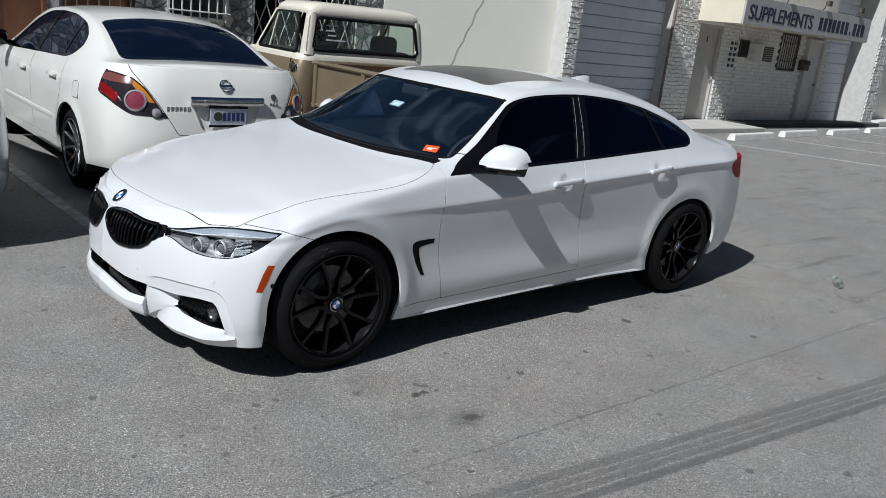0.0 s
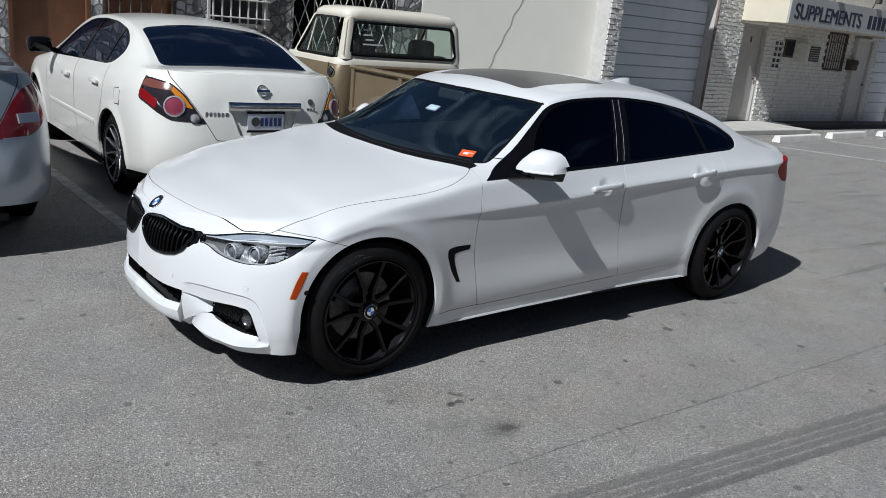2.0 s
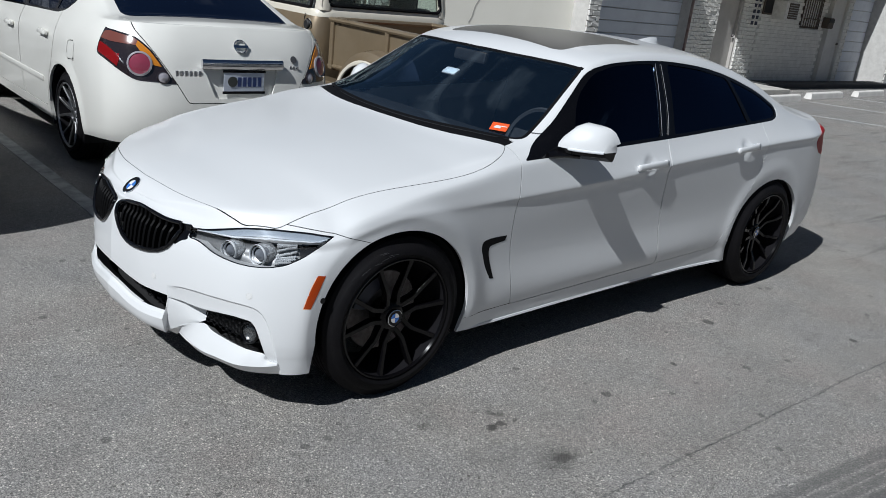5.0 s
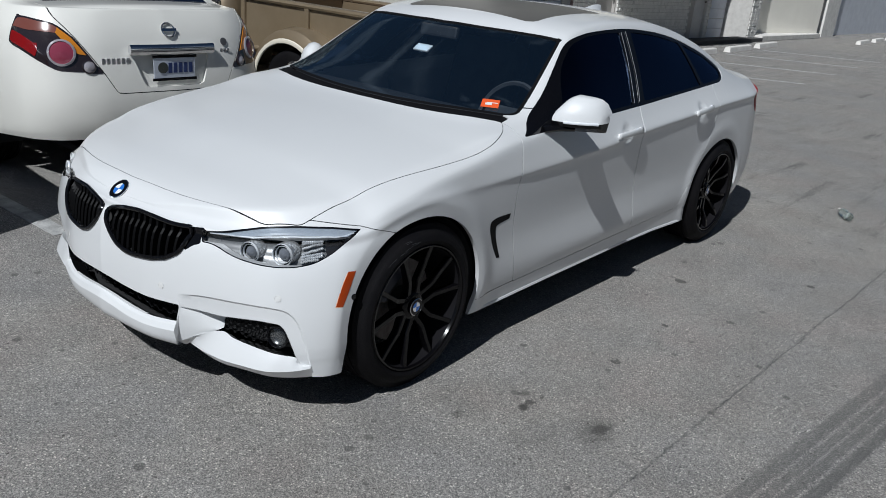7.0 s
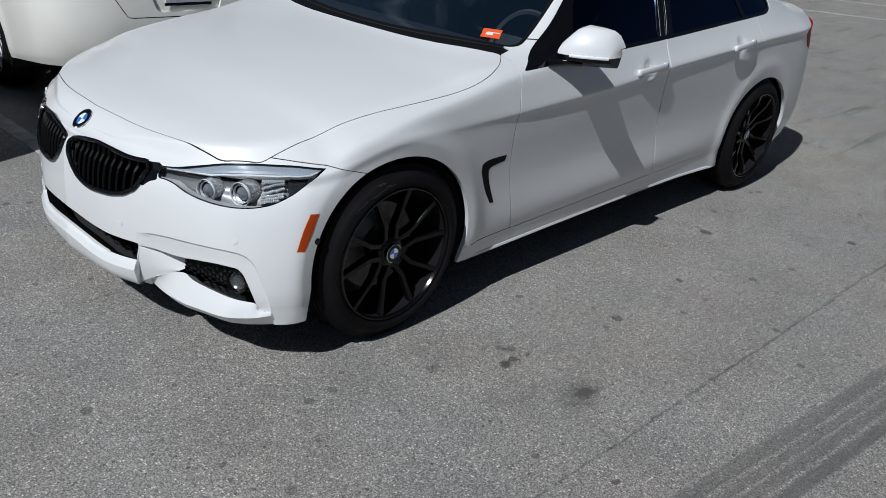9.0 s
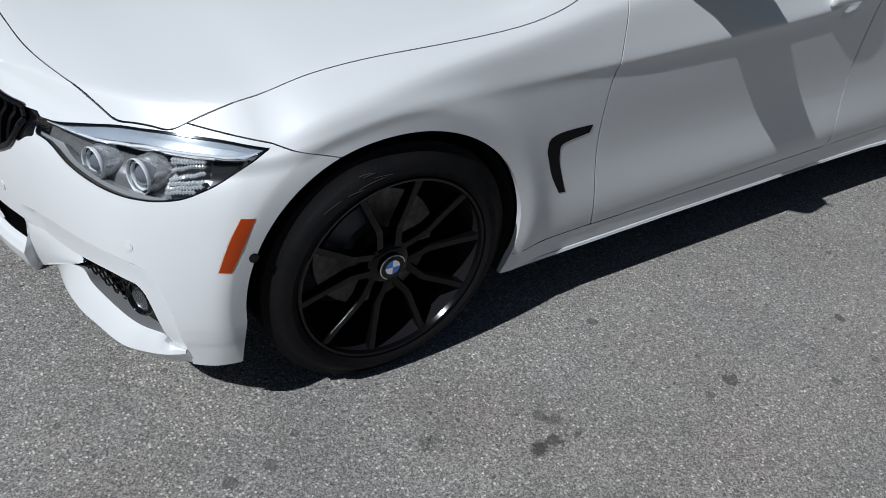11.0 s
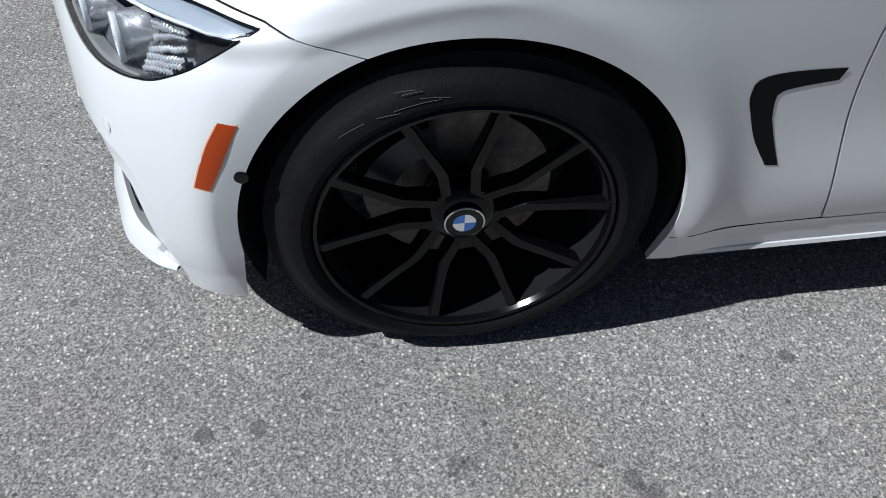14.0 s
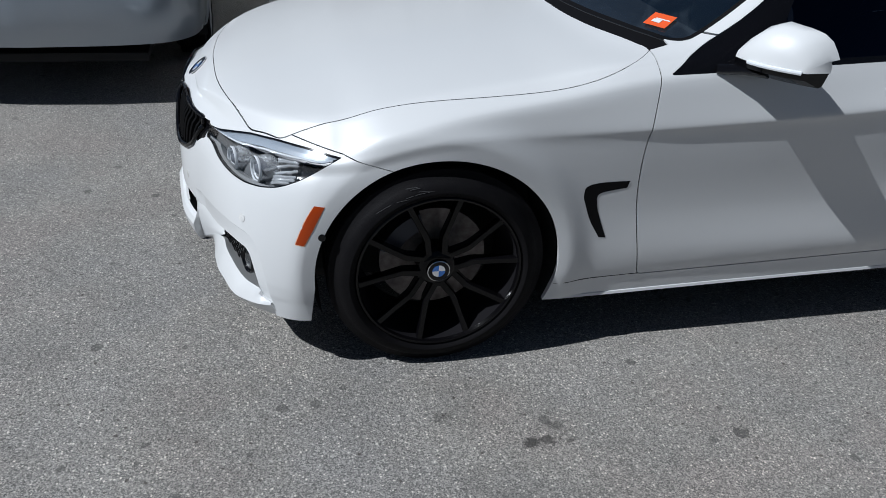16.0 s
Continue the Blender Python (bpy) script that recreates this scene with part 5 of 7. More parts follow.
for s in (-1, 1):
    gr = skin_part("kidney_grille", shell, N, pick("kidney"), BLACK_MATT, COUPE, s, "gloss black kidney grille with upright slats", rim=0, offset=-.055)
    bm = bmesh.new()
    pts = [on_front(s * y, z, -.002)[0] for y, z in KIDNEY[::2]]
    tube(pts + [pts[0]], .007, 8, bm=bm, caps=False, flat=(.008, .008))
    part("grille_frame", bm, BLACK_GLOSS, gr, smooth=True)
    poly = np.array(KIDNEY)
    for y in np.linspace(.058, .365, 11):
        zs = [z for z in np.linspace(.50, .67, 60) if poly_sd(np.array([[y, z]]), KIDNEY)[0] < -.004]
        if len(zs) < 4:
            continue
        bm = bmesh.new()
        rows = []
        for z in np.linspace(zs[0], zs[-1], 7):
            p, n = on_front(s * y, z, .006)
            rows.append([bm.verts.new(p + Vector((d, s * e, 0))) for d, e in ((.002, -.0065), (-.003, 0), (.002, .0065), (.045, .004), (.045, -.004))])
        for a, b in zip(rows, rows[1:]):
            for j in range(5):
                bm.faces.new((a[j], a[(j + 1) % 5], b[(j + 1) % 5], b[j]))
        bmesh.ops.recalc_face_normals(bm, faces=bm.faces[:])
        part("grille_slat", bm, SLAT_BLACK, gr)


def honeycomb(points_of, us, vs, inside, cell, bar, mat, parent, name):
    """A net of six-sided cells laid on a skin."""
    bm = bmesh.new()
    dx, dy = cell * 1.5, cell * math.sqrt(3)
    done = set()
    for i in range(int((us[1] - us[0]) / dx) + 2):
        for j in range(int((vs[1] - vs[0]) / dy) + 2):
            cx, cy = us[0] + i * dx, vs[0] + j * dy + (dy / 2 if i % 2 else 0)
            hexa = [(cx + cell * math.cos(k * math.pi / 3), cy + .8 * cell * math.sin(k * math.pi / 3)) for k in range(6)]
            for a, b in zip(hexa, hexa[1:] + hexa[:1]):
                key = tuple(sorted((tuple(np.round(a, 3)), tuple(np.round(b, 3)))))
                if key in done or not (inside(a) and inside(b)):
                    continue
                done.add(key)
                tube([points_of(*a), points_of(*b)], bar, 4, bm=bm, caps=False)
    return part(name, bm, mat, parent)


intake = skin_part("lower_intake", shell, N, pick("intake"), UNDER, COUPE, 0, "black honeycomb lower air intake", rim=0, offset=.085, along=(1, 0, 0))
honeycomb(lambda y, z: on_front(y, z)[0] + Vector((.05, 0, 0)), (-.44, .44), (.285, .39), lambda q: poly_sd(np.array([[abs(q[0]), q[1]]]), INTAKE)[0] < -.002, .015, .0022, SLAT_BLACK, intake, "mesh_insert")
for s in (-1, 1):
    fog = skin_part("fog_lamp_housing", shell, N, pick("fog"), UNDER, COUPE, s, "black fog lamp pocket with round lamp", rim=0, offset=.07, along=(.87, -.5, 0))
    def corner3(q, z, s=s):
        p, n = on_corner(q, z)
        return (p[0] + .035, s * (p[1] - .02), p[2])
    honeycomb(corner3, (-.12, .14), (.27, .39), lambda q: poly_sd(np.array([q]), FOG)[0] < -.003 and -.10 < q[0] < .13, .013, .002, SLAT_BLACK, fog, "mesh_insert")
    p, n = on_corner(.180, .328)
    p = p + np.array([.030, -.018, 0])
    m = frame_at(p, (-.92, .38, .05), s) @ Matrix.Scale(.82, 4)
    part("fog_lamp", moved(lathe([(.050, -.03), (.050, .008), (.044, .014), (.040, .010), (.037, -.004)], 32, "Z"), m), BLACK_GLOSS, fog, smooth=True)
    part("fog_reflector", moved(lathe([(.037, .002), (.030, -.006), (.015, -.010), (.0005, -.012)], 28, "Z"), m), LAMP_DIM, fog, smooth=True)
    part("fog_lens", moved(lathe([(.038, .004), (.026, .010), (.012, .013), (.0005, .0135)], 28, "Z"), m), LENS, fog, smooth=True).visible_shadow = False
    # parking sensors, camera dot by the arch
    for c, z in ((.188, .476), (-.405, .428)):
        p, n = on_corner(c, z)
        m = frame_at(p, n, s)
        part("parking_sensor", moved(lathe([(.0125, -.001), (.0125, .0008), (.0105, .0008), (.0105, -.0005), (.0098, -.0005), (.0098, .001), (.0005, .0015)], 24, "Z"), m), material("sensor_white", (0.72, 0.72, 0.71), 0.3, coat=1), COUPE)
    p, n = on_side(-.345, .474)
    part("side_camera", moved(lathe([(.011, -.001), (.011, .002), (.009, .003), (.0005, .003)], 24, "Z"), frame_at(p, n, s)), BLACK_GLOSS, COUPE)

# front apron: centre lip, struts, fog lamp frames and blades, each a formed sheet with crisp edges
LOW = GRID[:43, :230]
def apron_point(c, z, d=0.0):
    """A place on the nose by the sum of length and width, and height, pushed in by d."""
    xs = np.array([np.interp(z, LOW[:, j, 2], LOW[:, j, 0]) for j in range(LOW.shape[1])])
    ws = np.array([np.interp(z, LOW[:, j, 2], LOW[:, j, 1]) for j in range(LOW.shape[1])])
    cs = xs + ws
    at = lambda q: np.array([np.interp(q, cs, xs), np.interp(q, cs, ws)])
    t = at(c + .012) - at(c - .012)
    t /= max(np.linalg.norm(t), 1e-6)
    p = at(c)
    return (p[0] + d * t[1], max(p[1] - d * t[0], 0), z)


def sheet(bm, rows, s):
    """Joins rows of points into a strip of its own."""
    vs = [[bm.verts.new((x, s * w, z)) for x, w, z in r] for r in rows]
    for a, b in zip(vs, vs[1:]):
        for i in range(len(a) - 1):
            if len({a[i].co.to_tuple(5), a[i + 1].co.to_tuple(5), b[i + 1].co.to_tuple(5), b[i].co.to_tuple(5)}) > 2:
                f = (a[i], a[i + 1], b[i + 1], b[i])
                bm.faces.new(f if s < 0 else f[::-1])


def crisp(name, bm):
    """A formed sheet as one mesh whose folds stay sharp."""
    bmesh.ops.remove_doubles(bm, verts=bm.verts, dist=2e-4)
    ob = part(name, bm, WHITE_PAINT, coupe_bumper, smooth=True)
    ob.data.set_sharp_from_angle(angle=radians(24))
    return ob


def nose_point(w, z, d=0.0):
    """A place on the nose by width and height, pushed in by d."""
    xs = np.array([np.interp(z, LOW[:, j, 2], LOW[:, j, 0]) for j in range(LOW.shape[1])])
    ws = np.array([np.interp(z, LOW[:, j, 2], LOW[:, j, 1]) for j in range(LOW.shape[1])])
    at = lambda q: np.interp(abs(q), ws, xs)
    t = np.array([at(w + .02) - at(w - .02), .04])
    t /= np.linalg.norm(t)
    return (at(w) + d * t[1], 0.0 if w == 0 else w - d * t[0], z)


lip_bm, sill_bm = bmesh.new(), bmesh.new()
edge = along([(0, .316), (.085, .308), (.18, .297), (.258, .295), (.330, .298), (.385, .303)], 34)
edge = [(w - edge[0][0], z) for w, z in edge]
LIP = [(-.0001, 0, .004, 0), (-.010, 0, -.010, 0), (-.030, 0, -.021, 0), (0, .240, -.027, -.002), (0, .222, -.027, -.008), (0, .208, -.022, -.014), (0, .199, -.010, -.020), (0, .197, .05, -.02)]
prof = lambda cuts: [[nose_point(w + k * max(w - .275, 0) / .11, z + dz if dz else zz, d) for w, z in edge] for dz, zz, d, k in cuts]
for s in (-1, 1):
    sheet(sill_bm, prof([(-.03, 0, .05, 0), (-.001, 0, .005, 0)]), s)
    sheet(lip_bm, prof(LIP), s)
bmesh.ops.remove_doubles(lip_bm, verts=[v for v in lip_bm.verts if abs(v.co.y) < 1e-5], dist=1e-5)
crisp("front_lip", lip_bm)
part("intake_sill", sill_bm, SEAL, intake, smooth=True)
for s in (-1, 1):
    bm = bmesh.new()
    # strut: lip end, face running back to the fog pocket, shaded wedge above it
    strut_top = [apron_point(*v) for v in along([(-.312, .362, .002), (-.22, .330, .026), (-.120, .302, .050)], 14)]
    strut_low = [apron_point(*v) for v in along([(-.330, .212, -.012), (-.24, .250, .014), (-.150, .288, .040)], 14)]
    lip_end = [nose_point(.385 + k, .303 + dz if dz else zz, d) for dz, zz, d, k in LIP[:6]]
    hinge = [apron_point(*v) for v in along([(-.310, .368, .0), (-.316, .300, .004), (-.326, .206, -.002)], 6)]
    sheet(bm, [lip_end, hinge], s)
    sheet(bm, [strut_top] + [[tuple(np.array(a) * (1 - k) + np.array(b) * k + np.array([-.006, 0, 0]) * math.sin(math.pi * k)) for a, b in zip(strut_top, strut_low)] for k in (.2, .4, .6, .8)] + [strut_low], s)
    wedge_top = [apron_point(*v) for v in along([(-.312, .364, .004), (-.22, .362, .036), (-.120, .362, .070)], 14)]
    sheet(bm, [wedge_top, strut_top], s)
    crisp("bumper_strut", bm)
    # frame round the fog lamp
    bm = bmesh.new()
    n = 60
    outer = along(FRAME_OUT, n)
    inner = along([(-.312, .364), (-.22, .362), (-.13, .363), (.003, .373), (.111, .380), (.185, .379), (.218, .364), (.243, .331), (.279, .270), (.296, .240), (.306, .208)], n)
    O0 = [apron_point(c, z, 0) for c, z in outer]
    def between(k, d):
        return [apron_point(a[0] * (1 - k) + b[0] * k, a[1] * (1 - k) + b[1] * k, d * min(1, i / 7)) for i, (a, b) in enumerate(zip(outer, inner))]
    sheet(bm, [O0, between(.14, .008)], s)
    sheet(bm, [between(.14, .008), between(.4, .010), between(.7, .012), between(.94, .012), between(1.0, .016)], s)
    sheet(bm, [between(1.0, .016), between(1.0, .060)], s)
    crisp("fog_lamp_frame", bm)
    # lower blade
    bm = bmesh.new()
    n = 50
    back = [apron_point(*v) for v in along([(-.322, .214, -.008), (-.24, .256, .012), (-.150, .290, .030), (-.105, .297, .034), (-.05, .286, .026), (.03, .279, .020), (.139, .272, .016), (.281, .266, .012), (.302, .243, .010), (.354, .234, .001)], n)]
    front = along([(-.650, .322, .212), (-.660, .375, .207), (-.662, .456, .203), (-.652, .556, .203), (-.630, .640, .206), (-.600, .735, .211), (-.562, .79, .218), (-.526, .828, .226), (-.494, .848, .231)], n)
    under = along([(-.640, .324, .205), (-.648, .376, .196), (-.648, .458, .186), (-.636, .555, .180), (-.610, .632, .180), (-.576, .725, .180), (-.537, .78, .183), (-.496, .82, .187), (-.462, .845, .190)], n)
    deep = [(x + .06, max(w - .05, 0), z + .004) for x, w, z in under]
    sink = [(x + .05, w - .03, z - .04) for x, w, z in back]
    mixed = lambda k, lift: [tuple(np.array(a) * (1 - k) + np.array(b) * k + np.array([0, 0, lift])) for a, b in zip(back, front)]
    sheet(bm, [sink, back], s)
    sheet(bm, [back, mixed(.35, .006), mixed(.7, .006), mixed(.93, .002), front], s)
    sheet(bm, [front, under], s)
    sheet(bm, [under, deep], s)
    sheet(bm, [[front[-1], under[-1]], [apron_point(.354, .234, .002), apron_point(.392, .190, .002)]], s)
    crisp("bumper_blade", bm)

# badge on the nose
p, n = on_front(.0, .688)
roundel(COUPE, frame_at((p.x, 0, p.z), (n[0], 0, n[2]), 1, up=(0, 1, 0)), .041)

# grey edge strips of the centre pillars
for s in (-1, 1):
    for x0, x1 in ((1.640, 1.742), (1.700, 1.792)):
        line = [on_side(x0 + (x1 - x0) * t, .975 + .325 * t, -.001)[0] for t in np.linspace(0, 1, 8)]
        part("pillar_strip", tube([(p[0], s * p[1], p[2]) for p in line], .0012, 6), LAMP_PANEL, COUPE)

# fender vents and the seam over the sill
for s in (-1, 1):
    outer = along([(.569, .600), (.530, .600), (.489, .599), (.450, .594), (.428, .580), (.427, .560), (.440, .520), (.457, .479), (.497, .414)], 30)
    inner = along([(.563, .577), (.525, .572), (.495, .567), (.479, .562), (.472, .553), (.473, .540), (.478, .515), (.489, .485), (.521, .411)], 30)
    bm = bmesh.new()
    rows = []
    for t in np.linspace(0, 1, 5):
        rows.append([(x, on_side(x, z)[0][1] + .0009, z) for x, z in [(a[0] * (1 - t) + b[0] * t, a[1] * (1 - t) + b[1] * t) for a, b in zip(outer, inner)]])
    sheet(bm, rows, s)
    bmesh.ops.recalc_face_normals(bm, faces=bm.faces[:])
    part("fender_vent", bm, SEAL, COUPE, "black fender vent slot", smooth=True)
    seam = [(x, on_side(x, z)[0][1], z) for x, z in zip(np.linspace(.37, .66, 8), np.linspace(.2575, .2670, 8))]
    part("sill_seam", tube([(p[0], s * p[1], p[2]) for p in seam], .0016, 5), SEAL, COUPE)

# amber markers: a curved lens in a pale edge that paints its bright glow
for s in (-1, 1):
    for nm, grow, lift, mat, label in (("marker_glow_edge", .0022, .0006, MARKER_GLOW, ""), ("side_marker", 0.0, .0013, AMBER, "amber side marker lens")):
        rows = []
        fore = along([(-.362, .564), (-.386, .524), (-.404, .484), (-.417, .450)], 12)
        aft = along([(-.335, .562), (-.357, .519), (-.376, .481), (-.394, .448)], 12)
        bm = bmesh.new()
        for k, ((xa, za), (xb, zb)) in enumerate(zip(fore, aft)):
            up = grow if k == 0 else -grow if k == 11 else 0.0
            row = []
            for t in (0, .25, .5, .75, 1):
                x, z = xa - grow + (xb - xa + 2 * grow) * t, za + (zb - za) * t + up
                p, n = on_side(x, z, -lift)
                row.append(((x, p[1], z), (x, p[1] - .006, z)))
            rows.append(row)
        sheet(bm, [[p for p, _ in r] for r in rows], s)
        for edge_of in ([(r[0][0], r[0][1]) for r in rows], [(r[-1][1], r[-1][0]) for r in rows], [(q, p) for p, q in rows[0]], [(p, q) for p, q in rows[-1]]):
            sheet(bm, [[a for a, _ in edge_of], [b for _, b in edge_of]], s)
        bmesh.ops.remove_doubles(bm, verts=bm.verts, dist=1e-4)
        bmesh.ops.recalc_face_normals(bm, faces=bm.faces[:])
        part(nm, bm, mat, COUPE, label, smooth=True).data.set_sharp_from_angle(angle=radians(40))

# door handles in round cups
for s in (-1, 1):
    for key, x0, x1, z0, z1 in (("door_f", 1.395, 1.625, .838, .850), ("door_r", 2.285, 2.505, .878, .893)):
        d = doors[key, s]
        xm, zm = (x0 + x1) / 2 - .005, (z0 + z1) / 2
        p, n = on_side(xm, zm, -.001)
        m = frame_at(p, n, s)
        hand = part("door_handle", bmesh.new(), WHITE_PAINT, d)
        bm = bmesh.new()
        pts = []
        (flank0, nn0), (flank1, _) = on_side(x0 - .02, z0), on_side(x1 + .03, z1)
        flank0, flank1 = np.array([x0, flank0[1], z0]), np.array([x1, flank1[1], z1])
        for t in np.linspace(0, 1, 13):
            q = flank0 + (flank1 - flank0) * t
            q = q + nn0 * (.002 + .012 * math.sin(math.pi * min(max(t, .03), .97)) ** .5)
            pts.append((q[0], s * q[1], q[2]))
        tube(pts, .01, 12, bm=bm, flat=(.008, .0165))
        bm.to_mesh(hand.data)
        bm.free()
        hand.data.polygons.foreach_set("use_smooth", [True] * len(hand.data.polygons))
        part("handle_seat", moved(box_bm((.036, .036, .018), (0, 0, 0), .008, 2), frame_at(*on_side(x1 + .006, z1), s)), WHITE_PAINT, d, smooth=True)

# mirrors
for s in (-1, 1):
    mir = part("wing_mirror", bmesh.new(), WHITE_PAINT, COUPE, "white wing mirror with black base and clear indicator strip")
    def mirror_ring(t, bm, low=False):
        """One upright slice of the mirror housing; t runs outwards."""
        y = .855 + t * .185
        front = .835 + .10 * t ** 2.2
        back = .955 + .055 * t
        top = 1.085 - .012 * t - .055 * max(t - .72, 0) ** 1.6 * 6
        base = .966 + .006 * t
        top = base + (top - base) * (math.sin(math.pi * min(.16 + t * .9, .5)) if t < .4 else 1) * (1 - max(t - .93, 0) * 5)
        bot = .925 + .006 * t
        if low:
            shape = [(front - .002, base), (front + .004, (base + bot) / 2), (front + .050, bot), (back - .015, bot + .004), (back - .004, base)]
        else:
            shape = [(front, base), (front + .004, base + .3 * (top - base)), (front + .025, base + .68 * (top - base)), (front + .060, base + .92 * (top - base)), (front + .092, top), (back - .012, top - .006), (back, top - .022), (back, base)]
        return [bm.verts.new((x, s * y, z)) for x, z in shape]
    turned = Matrix.Translation((.11, -.01, -.02)) if s > 0 else Matrix.Identity(4)      # the far one is folded back a little
    for low, obm in ((False, bmesh.new()), (True, bmesh.new())):
        rings = [mirror_ring(t, obm, low) for t in (0, .08, .2, .35, .5, .65, .8, .9, .96, 1.0)]
        k = len(rings[0])
        for a, b in zip(rings, rings[1:]):
            for j in range(k):
                obm.faces.new((a[j], b[j], b[(j + 1) % k], a[(j + 1) % k]))
        obm.faces.new(rings[0])
        obm.faces.new(rings[-1])
        bmesh.ops.recalc_face_normals(obm, faces=obm.faces[:])
        bmesh.ops.transform(obm, matrix=turned, verts=obm.verts)
        if not low:
            obm.to_mesh(mir.data)
            obm.free()
            mir.data.polygons.foreach_set("use_smooth", [True] * len(mir.data.polygons))
            mir.data.set_sharp_from_angle(angle=radians(50))
        else:
            part("mirror_base", obm, BLACK_GLOSS, mir, smooth=True)
    bm = bmesh.new()
    tube([(.832 + .10 * t ** 2.2, s * (.855 + t * .185), .965 + .006 * t) for t in np.linspace(.30, .97, 9)], .006, 8, bm=bm, flat=(.005, .006))
    moved(bm, turned)
    part("indicator_strip", bm, LAMP_RING, mir, "clear indicator strip")
    part("mirror_glass", moved(box_bm((.004, .110, .070), (.972, s * .945, 1.008), .0015), turned), CHROME, mir)
    part("mirror_arm", tube([(.80, s * .835, .925), (.86, s * .875, .935), (.905, s * .93, .940)], .02, 10, flat=(.035, .016)), BLACK_GLOSS, mir, smooth=True)

# roof fin, washer jets, sticker
bm = bmesh.new()
rings = []
for t, hh, ww in ((0, .002, .006), (.25, .018, .014), (.5, .034, .017), (.75, .046, .016), (.92, .048, .012), (1.0, .004, .010)):
    x = 2.44 + .22 * t
    p, n = on_top(x, 0)
    rings.append([bm.verts.new((x, e * ww, p[2] + d * hh)) for e, d in ((-1.6, -.1), (-.8, .5), (0, 1), (.8, .5), (1.6, -.1))])
for a, b in zip(rings, rings[1:]):
    for j in range(4):
        bm.faces.new((a[j], a[j + 1], b[j + 1], b[j]))
part("roof_antenna", bm, WHITE_PAINT, COUPE, "white shark-fin antenna", smooth=True)


def decal(name, x, w, size, mat, parent, lift=.004, label="", top=True, spin=0):
    p, n = on_top(x, abs(w), -lift)
    m = frame_at(p, n, -1 if w < 0 else 1) @ pose(0, 0, 0, 0, 0, spin)
    return part(name, moved(box_bm((*size, .0006)), m), mat, parent, label)


st = decal("sticker", .713, -.607, (.078, .064), material("orange_sticker", (0.75, 0.10, 0.02), 0.5), COUPE, .003, "small orange windscreen sticker")
decal("sticker_bar", .704, -.601, (.030, .016), BADGE_WHITE, st, .0045)
decal("sticker_bar", .727, -.618, (.05, .005), BADGE_WHITE, st, .0045)

# cabin seen through the glass
LEATHER = worn("dark_leather", (0.05, 0.05, 0.055), (0.085, 0.083, 0.085), 12, 0.45, 0.6)
TRIM = worn("dash_plastic", (0.018, 0.018, 0.02), (0.03, 0.03, 0.032), 20, 0.55, 0.7)
bm = extrude_poly(fillet([(.50, .80), (.56, .92), (.70, .955), (1.02, .90), (1.08, .78), (1.0, .55), (.5, .55)], .05), 1.44, "y", -.72)
part("dashboard", bm, TRIM, COUPE, smooth=True)
part("cabin_floor", box_bm((2.3, 1.45, .05), (1.7, 0, .28)), TRIM, COUPE)
part("rear_bulkhead", box_bm((.06, 1.3, .62), (3.0, 0, .62)), TRIM, COUPE)
for y in (-.37, .37):
    seat = part("seat", box_bm((.52, .50, .20), (1.62, y, .46), .07, 3), LEATHER, COUPE, smooth=True)
    bm = box_bm((.16, .50, .66), (0, 0, .33), .07, 3)
    part("backrest", moved(bm, pose(1.86, y, .50, 0, 17, 0)), LEATHER, seat, smooth=True)
    part("headrest", moved(box_bm((.10, .27, .17), (0, 0, 0), .05, 3), pose(2.04, y, 1.22, 0, 14, 0)), LEATHER, seat, smooth=True)
part("rear_seat", moved(box_bm((.18, 1.3, .62), (0, 0, .31), .06, 3), pose(2.72, 0, .55, 0, 22, 0)), LEATHER, COUPE, smooth=True)
sw = part("steering_wheel", moved(lathe([(.175, -.012), (.187, 0), (.175, .012), (.163, 0)], 40, "Z", close=True), pose(1.20, -.37, .86, 0, -66, 0)), LEATHER, COUPE, smooth=True)
part("steering_hub", moved(box_bm((.10, .30, .03), (0, 0, -.01), .012), pose(1.20, -.37, .86, 0, -66, 0)), TRIM, sw)
part("rear_view_mirror", moved(box_bm((.03, .24, .06), (0, 0, 0), .012, 2), pose(1.06, .0, 1.235, 0, 10, 0)), TRIM, COUPE)
part("toll_tag", moved(box_bm((.05, .095, .012), (0, 0, 0), .005, 2), pose(.905, -.03, 1.160, 0, -32, 0)), BADGE_WHITE, COUPE, "small white tag behind the windscreen")


